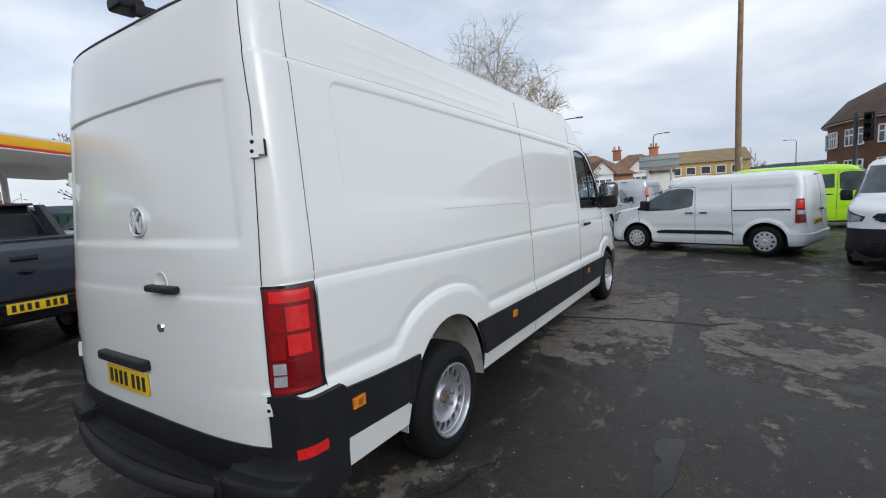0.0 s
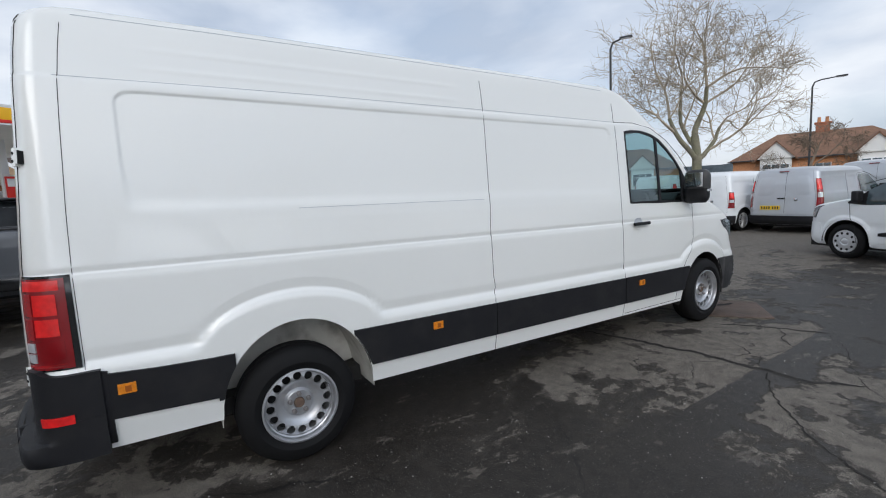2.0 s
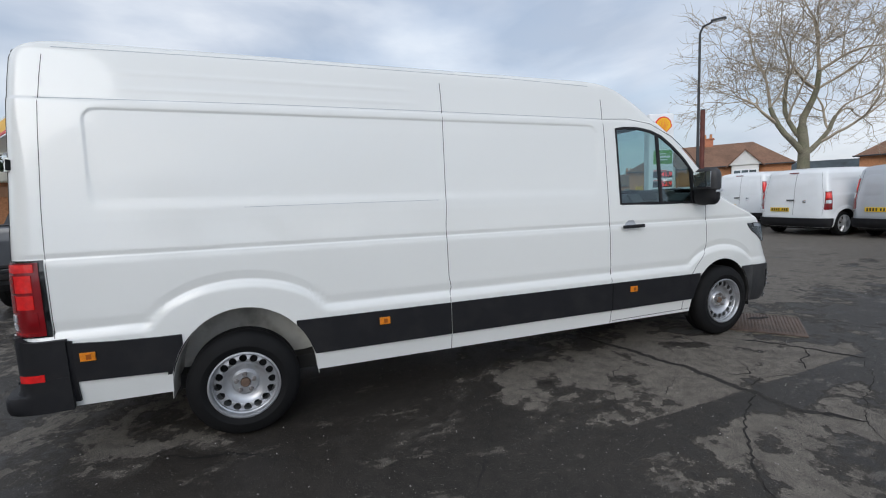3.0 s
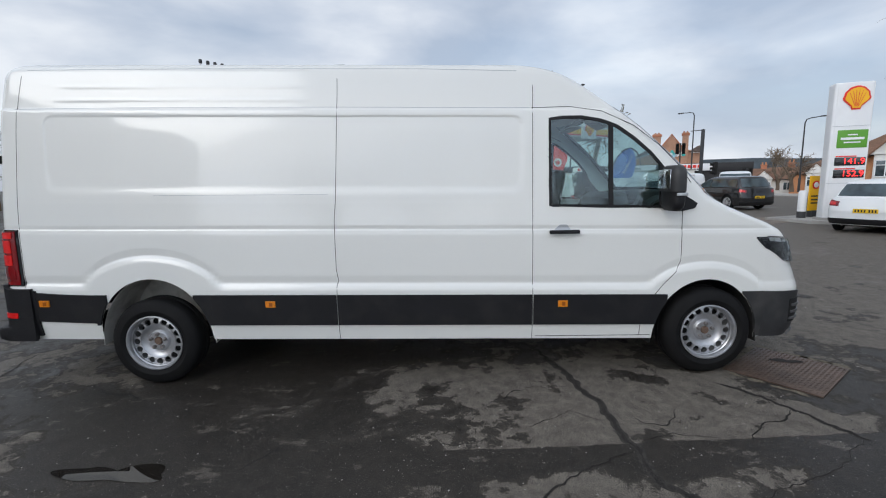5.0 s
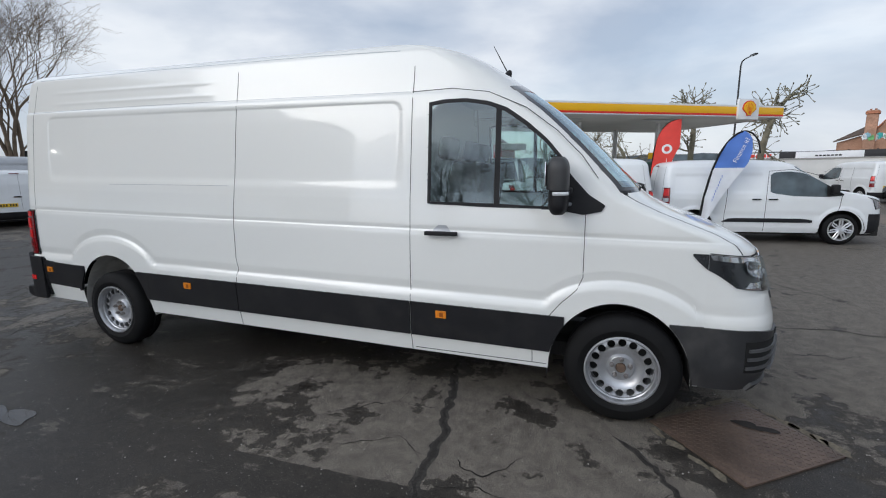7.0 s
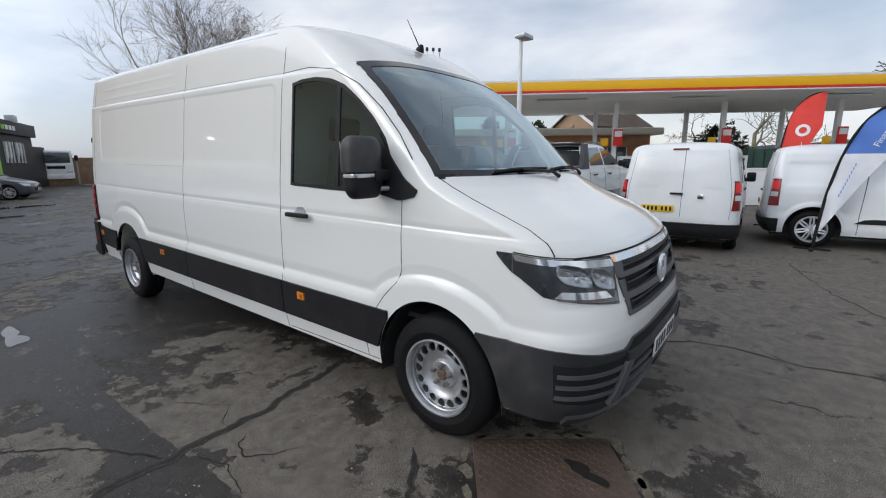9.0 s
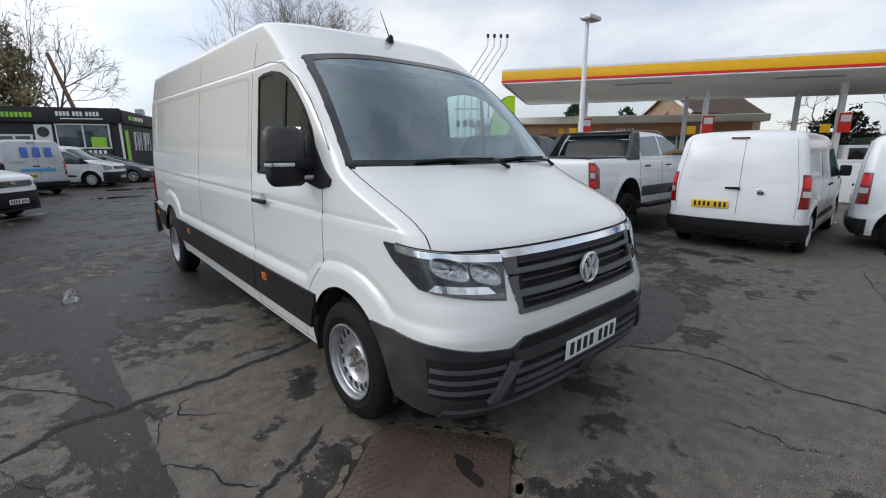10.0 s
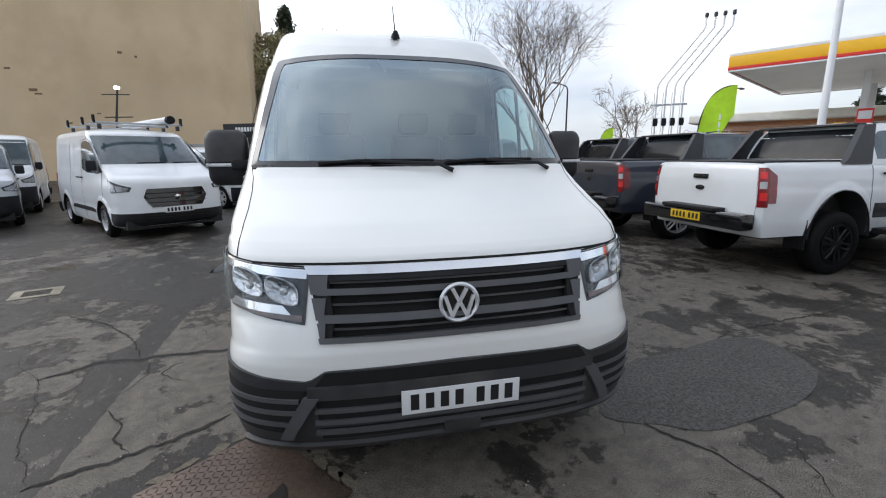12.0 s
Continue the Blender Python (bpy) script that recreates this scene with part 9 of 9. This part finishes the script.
def corner_building():
    """Curved brick corner block with bands of windows and a dark hipped roof."""
    root = thing("corner_building", pose(23.5, 62.0, 0), "curved brown brick corner building with dark roof", "building")
    a = np.linspace(radians(150), radians(330), 40)
    R = 11.0
    dark = mat("brown_brick", (0.15, 0.075, 0.045), 0.9, vary=0.15, vscale=0.8, fine=0.2, fscale=12, bump=0.3, bscale=20)
    part("wall", grid(np.array([[(R * math.cos(t), R * math.sin(t), z) for z in (0, 7.0)] for t in a]), 0.3, flip=True), dark, root)
    part("roof", grid(np.array([[(r * math.cos(t), r * math.sin(t), z) for r, z in ((R + 0.8, 6.9), (R - 1.2, 9.2), (R - 5.0, 11.2), (0.2, 11.6))] for t in a]), 0.15, flip=True), "roofdark", root)
    part("eaves", grid(np.array([[(r * math.cos(t), r * math.sin(t), z) for r, z in ((R - 0.1, 6.8), (R + 0.8, 6.85))] for t in a]), 0.12), "sheetwhite", root)
    for row, z in enumerate((2.3, 5.3)):
        for i in range(9):
            t0 = radians(165 + 18 * i)
            pts = np.array([[((R + 0.38) * math.cos(t), (R + 0.38) * math.sin(t), q) for q in np.linspace(z - 0.75, z + 0.75, 2)] for t in np.linspace(t0, t0 + radians(11), 4)])
            wn = part("window", grid(pts, 0.05, flip=True), "dglass", root)
            for k in np.linspace(0, 1, 5):
                t = t0 + radians(11) * k
                part("frame_stile", box(0.12, 0.12, 1.6, ((R + 0.42) * math.cos(t), (R + 0.42) * math.sin(t), z)), "sheetwhite", wn)
            for q in (-0.78, 0.2, 0.78):
                part("frame_rail", grid(np.array([[((R + 0.44) * math.cos(t), (R + 0.44) * math.sin(t), z + q + e) for e in (-0.06, 0.06)] for t in np.linspace(t0, t0 + radians(11), 4)]), 0.05, flip=True), "sheetwhite", wn)


corner_building()


def parade():
    """Brick gable block with chimneys over a black shop front."""
    root = thing("brick_gable_building", pose(-57.4, 33.8, 0, 0, 0, 62), "pinkish brick gable building with tall chimneys", "building")
    pink = mat("pinkish_brick", (0.42, 0.235, 0.155), 0.9, vary=0.14, vscale=0.7, fine=0.22, fscale=10, bump=0.4, bscale=22, dirt=(0.22, 0.13, 0.09), dscale=0.8, damount=0.5)
    pts = [(-2.4, 0), (2.4, 0), (2.4, 5.2), (1.35, 5.5), (0.0, 7.3), (-1.35, 5.5), (-2.4, 5.2)]
    v = [(x, y, z) for y in (0, 9) for x, z in pts]
    k = len(pts)
    part("wall", mesh_of("w", v, [tuple(range(k)), tuple(range(2 * k - 1, k - 1, -1))] + [(i + k, (i + 1) % k + k, (i + 1) % k, i) for i in range(k)], False), pink, root)
    for cx, wd in ((-1.80, 0.95), (1.65, 0.75)):
        ch = part("chimney", box(wd, 0.9, 7.55, (cx, -0.1, 3.78), 0.04), pink, root)
        part("chimney_cap", box(wd + 0.22, 1.1, 0.28, (cx, -0.1, 7.30), 0.05), "brick", ch)
        for q in (-0.2, 0.2):
            part("chimney_pot", lathe([(0.11, 0.0), (0.09, 0.25), (0.10, 0.28), (0.0, 0.28)], 10, "z"), "brick", ch, m=pose(cx + q, -0.1, 7.44))
    part("gable_coping", tube([(-1.45, -0.06, 5.50), (0, -0.06, 7.42), (1.45, -0.06, 5.50)], 0.10, 6), "brick", root)
    for side, x0, x1, z0, z1 in (("wing", -4.5, -2.4, 4.3, 5.0), ("wing", 2.4, 3.8, 4.9, 4.9)):
        wing = part(side, mesh_of("wing", [(x0, 0.3, 0), (x1, 0.3, 0), (x1, 0.3, z1), (x0, 0.3, z0), (x0, 8, 0), (x1, 8, 0), (x1, 8, z1), (x0, 8, z0)],
                                  [(0, 1, 2, 3), (7, 6, 5, 4), (3, 2, 6, 7), (0, 3, 7, 4), (1, 5, 6, 2)], False), pink, root)
        part("wing_roof", mesh_of("roof", [(x0 - 0.3, -0.1, z0 + 0.02), (x1, -0.1, z1 + 0.02), (x1, 4, z1 + 1.1), (x0 + 0.8, 4, z0 + 0.9), (x0 - 0.3, -0.1, z0 + 0.16), (x1, -0.1, z1 + 0.16), (x1, 4, z1 + 1.24), (x0 + 0.8, 4, z0 + 1.04)],
                                  [(3, 2, 1, 0), (4, 5, 6, 7), (0, 1, 5, 4), (3, 0, 4, 7), (1, 2, 6, 5)], False), "roofdark", wing)
    # sprayed marks high on the wall, too small to read
    rnd_ = random.Random(77)
    teal, sky_, lime_ = (mat(n_, c_, 0.7, vary=0.3, vscale=2) for n_, c_ in (("teal_spray", (0.05, 0.42, 0.40)), ("pale_blue_spray", (0.30, 0.55, 0.66)), ("green_spray", (0.16, 0.45, 0.16))))
    for i in range(13):
        cx, cz = -2.25 + 0.31 * i + rnd_.uniform(-0.08, 0.08), 4.75 + rnd_.uniform(-0.16, 0.22)
        ring = [(cx + rnd_.uniform(0.16, 0.34) * math.cos(t), -0.62 if abs(cx + 1.80) < 0.5 or abs(cx - 1.65) < 0.4 else -0.02, cz + rnd_.uniform(0.2, 0.46) * math.sin(t)) for t in np.linspace(0, 2 * math.pi, 15)[:-1]]
        part("painted_mark", mesh_of("mark", ring + [(x, y + 0.018, z) for x, y, z in ring], [tuple(range(14)), tuple(range(27, 13, -1))] + [(j, j + 14, (j + 1) % 14 + 14, (j + 1) % 14) for j in range(14)], False), (teal, sky_, lime_, M["whitesign"])[i % 4 if i % 5 else 3], root)
    for x0 in (-1.0, 0.9, -3.4):
        part("diamond", box(0.34, 0.03, 0.34, (0, 0, 0)), "roofdark", root, m=pose(x0, -0.03 if x0 > -2 else 0.28, 3.35, 0, 45, 0))
    sf = thing("shop_parade", pose(-50.5, 27.0, 0, 0, 0, 60), "low black-fronted shops with white and red signs", "shop")
    part("wall", box(22, 6, 3.0, (0, 3, 1.5)), "blackclad", sf)
    part("fascia", box(22.2, 0.2, 0.9, (0, -0.1, 2.75), 0.02), "blackclad", sf)
    for x0, w in ((-6.8, 3.2), (-1.2, 5.2), (5.2, 4.2)):
        sg = part("sign_board", box(w, 0.08, 0.8, (x0, -0.24, 2.75), 0.01), "sheetwhite", sf)
        if w < 5:
            for i in range(4):
                part("sign_bar", box(0.38, 0.02, 0.34, (x0 - 0.75 + 0.5 * i, -0.29, 2.85)), "red", sg)
        for i in range(7):
            part("sign_bar", box(0.22, 0.02, 0.14, (x0 - 0.9 + 0.3 * i, -0.29, 2.52 if w < 5 else 2.75)), "char", sg)
    for x0 in (-7, -1.5, 4.5):
        part("shop_window", box(3.4, 0.05, 1.8, (x0, -0.03, 1.2)), "dglass", sf)


parade()
wb_ = thing("white_wall", pose(-38.0, 18.8, 0, 0, 0, 60), "long white boundary wall across the road", "wall")
part("panel", box(13, 0.25, 2.2, (0, 0, 1.1), 0.02), "render", wb_)
part("coping", box(13.2, 0.35, 0.10, (0, 0, 2.25)), "concrete", wb_)

fn = thing("boundary_fence", pose(-17.0, -33.5, 0, 0, 0, -5), "dark timber boundary fence behind the yard", "fence")
for i in range(14):
    part("fence_panel", box(1.94, 0.05, 1.9, (-13.0 + 2.0 * i, 0, 0.98), 0.01), "wood", fn)
    part("fence_post", box(0.10, 0.10, 2.1, (-14.0 + 2.0 * i, 0, 1.05), 0.01), "concrete", fn)

# far wooded hill
hill = mat("far_wooded_hill", (0.060, 0.075, 0.085), 1.0, vary=0.3, vscale=0.02, fine=0.25, fscale=0.12)
rows = []
for k in range(121):
    a = radians(-120 + 150 * k / 120)
    hgt = 19 + 7 * noise.noise((k * 0.07, 0, 0)) + 3 * noise.noise((k * 0.3, 4, 0)) + 1.2 * noise.noise((k * 1.3, 9, 0))
    rows.append([(620 * math.sin(a), 620 * math.cos(a), 0), (640 * math.sin(a), 640 * math.cos(a), max(3, hgt))])
tagged(part("far_hill", grid(np.array(rows), 1.0, flip=True), hill), "distant wooded hill on the horizon", "hill", kind="structure")

# ---------------- trees ----------------
def branch_mesh(paths, sides):
    """Joins many tapered tubes (points, radii) into one mesh."""
    V, F = [], []
    o = 0
    ang = np.arange(sides) * 2 * math.pi / sides
    for pts, rad in paths:
        pts = np.asarray(pts)
        d = np.gradient(pts, axis=0)
        d /= np.linalg.norm(d, axis=1, keepdims=True) + 1e-9
        ref = np.array([0.31, 0.17, 0.93]) if abs(d[0, 2]) < 0.8 else np.array([1.0, 0.1, 0.0])
        s = np.cross(d, ref)
        s /= np.linalg.norm(s, axis=1, keepdims=True) + 1e-9
        u = np.cross(d, s)
        ring = pts[:, None] + np.asarray(rad)[:, None, None] * (np.cos(ang)[None, :, None] * s[:, None] + np.sin(ang)[None, :, None] * u[:, None])
        V.append(ring.reshape(-1, 3))
        n = len(pts)
        i = np.arange(n - 1)[:, None] * sides + np.arange(sides)[None]
        j = np.arange(n - 1)[:, None] * sides + (np.arange(sides)[None] + 1) % sides
        F.append(np.stack([i, j, j + sides, i + sides], -1).reshape(-1, 4) + o)
        o += n * sides
    return mesh_of("branches", np.concatenate(V), np.concatenate(F).tolist(), True, 80)


def bare_tree(x, y, hgt, label, seed, spread=0.55, trunk=0.24, stems=1, fork=0.30, depth=5, upright=0.25, knobbly=False, wood="bark", group="bare trees", twig_r=0.006, kids=(3, 4), arch=0.0, ratio=(0.58, 0.82), stub=0.0, twig=None):
    rnd = np.random.RandomState(seed)
    root = thing("bare_tree", pose(x, y, 0), label, "tree", group)
    big, small = [], []

    def grow(p, d, length, r, level):
        n = 6 if level < 3 else 4
        pts, rad = [p.copy()], [r]
        q = p.copy()
        for k in range(n):
            d = d + rnd.normal(0, 0.10 + 0.035 * level, 3)
            d[2] += upright * 0.10 * (1 if level < 4 else 0.3) - arch * 0.05 * level
            d /= np.linalg.norm(d)
            q = q + d * length / n
            pts.append(q.copy())
            end = 0.62 if level < depth else 0.25
            rad.append(r * (1 - (1 - end) * (k + 1) / n))
        if knobbly and level == depth:
            rad[-1] = r * 1.6
        (big if level < 2 else small).append((pts, rad))
        if level >= depth:
            return
        kidn = rnd.randint(kids[0], kids[1] + 1)
        for c in range(kidn):
            f = 1.0 if c == 0 else rnd.uniform(0.35, 1.0)
            i = min(n, max(1, int(round(f * n))))
            ax = rnd.normal(0, 1, 3)
            nd = pts[i] - pts[i - 1]
            nd /= np.linalg.norm(nd)
            side = np.cross(nd, ax)
            side /= np.linalg.norm(side) + 1e-9
            ang = rnd.uniform(0.25, 0.9) * spread * (1.3 if c else 0.6) * 1.5
            dd = nd * math.cos(ang) + side * math.sin(ang)
            grow(pts[i], dd, stub * rnd.uniform(0.7, 1.2) if stub else length * rnd.uniform(*ratio), max(rad[i] * (0.80 if c == 0 else rnd.uniform(0.45, 0.7)), twig_r), level + 1)

    for s in range(stems):
        a = 2 * math.pi * s / max(stems, 1) + rnd.uniform(0, 1)
        lean = 0.0 if stems == 1 else 0.16
        grow(np.array([0.25 * (stems > 1) * math.cos(a), 0.25 * (stems > 1) * math.sin(a), -0.05]), np.array([lean * math.cos(a), lean * math.sin(a), 1.0]), hgt * fork, trunk, 0)
    part("trunk", branch_mesh(big, 8), wood, root)
    part("crown", branch_mesh(small, 4), twig or (wood if knobbly else "barkdark"), root)
    return root


bare_tree(-9.7, 24.0, 16.4, "large bare plane tree with pale mossy bark", 23, spread=0.60, trunk=0.33, fork=0.25, depth=6, upright=0.45, kids=(4, 4), wood="bark", twig_r=0.010, ratio=(0.62, 0.84), twig="palebark")
bare_tree(-7.6, 31.5, 8.5, "bushy bare tree with fine brown twigs", 5, spread=0.62, trunk=0.20, fork=0.22, depth=6, upright=0.15, kids=(3, 4), wood="barkdark", twig_r=0.010, arch=0.3)
bare_tree(-33.0, 10.6, 8.5, "pollarded bare plane tree behind the canopy", 8, spread=0.9, trunk=0.24, fork=0.66, depth=3, upright=0.5, knobbly=True, wood="bark", twig_r=0.03, group="pollarded trees", stub=0.85, kids=(5, 6))
bare_tree(-32.1, 14.5, 8.5, "pollarded bare plane tree behind the canopy", 14, spread=0.95, trunk=0.26, fork=0.64, depth=3, upright=0.5, knobbly=True, wood="bark", twig_r=0.03, group="pollarded trees", stub=0.95, kids=(5, 6))
bare_tree(-40.0, 3.5, 6.5, "pollarded bare tree beyond the station", 3, spread=0.9, trunk=0.20, fork=0.55, depth=3, upright=0.4, knobbly=True, wood="bark", twig_r=0.02, group="pollarded trees", stub=1.1, kids=(4, 5))
bare_tree(-37.0, 6.8, 6.3, "pollarded bare tree beyond the station", 31, spread=0.9, trunk=0.20, fork=0.55, depth=3, upright=0.4, knobbly=True, wood="bark", twig_r=0.02, group="pollarded trees", stub=1.1, kids=(4, 5))
bare_tree(-42.0, 0.2, 7.0, "bare tree beyond the station", 44, spread=0.7, trunk=0.20, fork=0.36, depth=5, upright=0.3, wood="bark", twig_r=0.014, group="pollarded trees")
bare_tree(-28.5, -56.5, 25.0, "tall many-stemmed bare tree with dark bark", 12, spread=0.32, trunk=0.24, stems=6, fork=0.36, depth=5, upright=0.9, kids=(3, 4), wood="barkdark", twig_r=0.014, ratio=(0.6, 0.82))
bare_tree(-20.5, -22.5, 7.0, "small bare tree beyond the pickups", 17, spread=0.5, trunk=0.12, stems=2, fork=0.36, depth=5, upright=0.6, wood="barkdark", twig_r=0.010)
bare_tree(1.2, -38.0, 12.0, "tall bare tree behind the office", 27, spread=0.42, trunk=0.16, stems=3, fork=0.40, depth=5, upright=0.8, wood="barkdark", twig_r=0.010)
bare_tree(8.0, 95.0, 9.0, "distant bare tree beyond the houses", 33, spread=0.6, trunk=0.25, fork=0.3, depth=5, upright=0.3, wood="barkdark", twig_r=0.03)
bare_tree(-41.0, 38.0, 6.0, "distant bare tree beside the houses", 35, spread=0.55, trunk=0.2, fork=0.3, depth=5, upright=0.3, wood="barkdark", twig_r=0.02)
bare_tree(-47.0, 41.0, 6.5, "distant bare tree beside the houses", 36, spread=0.55, trunk=0.2, fork=0.3, depth=5, upright=0.3, wood="barkdark", twig_r=0.02)
for i, (tx, ty, th) in enumerate(((26, 1.5, 11), (29, 7.5, 12.5), (24.5, -4.0, 10), (31, 13.0, 11))):
    bare_tree(tx, ty, th, "bare tree at the far side of the lot", 60 + i, spread=0.5, trunk=0.2, stems=2, fork=0.33, depth=5, upright=0.5, wood="barkdark", twig_r=0.014)


def leafy(x, y, hgt, radius, label, material, seed, count=9000, conical=False, leaf=0.16):
    """A trunk and a crown of many small leaf faces in uneven clumps."""
    rnd = np.random.RandomState(seed)
    root = thing("evergreen_tree", pose(x, y, 0), label, "tree")
    limbs = []
    for k in range(14):
        a, z0 = rnd.uniform(0, 6.28), rnd.uniform(0.15, 0.8) * hgt
        r1 = radius * (1 - z0 / hgt) if conical else radius * 0.8 * math.sin(math.pi * min(0.95, z0 / hgt * 0.9 + 0.15))
        limbs.append(([(0, 0, z0), (0.5 * r1 * math.cos(a), 0.5 * r1 * math.sin(a), z0 + 0.3), (r1 * math.cos(a), r1 * math.sin(a), z0 + 0.5)], (0.07, 0.045, 0.02)))
    part("trunk", branch_mesh([([(0, 0, 0), (0.1, 0, hgt * 0.5), (0, 0.1, hgt * 0.93)], (0.28, 0.18, 0.04))] + limbs, 7), "barkdark", root)
    clumps = []
    for k in range(70 if not conical else 90):
        z = rnd.uniform(0.08, 1.0) * hgt
        f = z / hgt
        r = (radius * (1.02 - f) if conical else radius * math.sin(math.pi * min(0.97, 0.22 + 0.74 * f)) ** 0.8) * math.sqrt(rnd.uniform(0.25, 1.05))
        a = rnd.uniform(0, 6.28)
        clumps.append((r * math.cos(a), r * math.sin(a), z, rnd.uniform(0.35, 0.9) * radius * 0.33))
    C = np.array(clumps)
    pick = C[rnd.randint(0, len(C), count)]
    d = rnd.normal(0, 1, (count, 3))
    d /= np.linalg.norm(d, axis=1, keepdims=True)
    c = pick[:, :3] + d * (pick[:, 3:] * rnd.uniform(0.5, 1.15, (count, 1)))
    u = rnd.normal(0, 1, (count, 3))
    u /= np.linalg.norm(u, axis=1, keepdims=True)
    w = np.cross(u, d)
    w /= np.linalg.norm(w, axis=1, keepdims=True) + 1e-9
    size = leaf * rnd.uniform(0.5, 1.4, (count, 1))
    V = np.stack([c - u * size, c + w * size * 0.5, c + u * size, c - w * size * 0.5], 1).reshape(-1, 3)
    part("crown", mesh_of("leaves", V, np.arange(4 * count).reshape(-1, 4).tolist(), False), material, root)


leafy(6.0, -37.5, 11.8, 4.6, "large olive-green evergreen behind the office", "leafolive", 2, 24000, leaf=0.13)
leafy(9.5, -40.5, 17.5, 3.4, "tall dark conifer behind the wall", "leafdark", 4, 9000, True, 0.22)
leafy(5.0, -44.0, 16.0, 3.0, "tall dark conifer behind the office", "leafdark", 6, 8000, True, 0.22)
leafy(-34.0, -16.5, 5.4, 1.5, "small dark evergreen behind the station", "leafdark", 7, 2500, False, 0.14)
leafy(-36.0, -12.8, 5.0, 1.2, "small dark evergreen behind the station", "leafdark", 8, 2500, False, 0.14)
leafy(-28.5, 2.5, 3.4, 1.6, "dark green hedge beyond the forecourt", "leafdark", 9, 3000, False, 0.12)
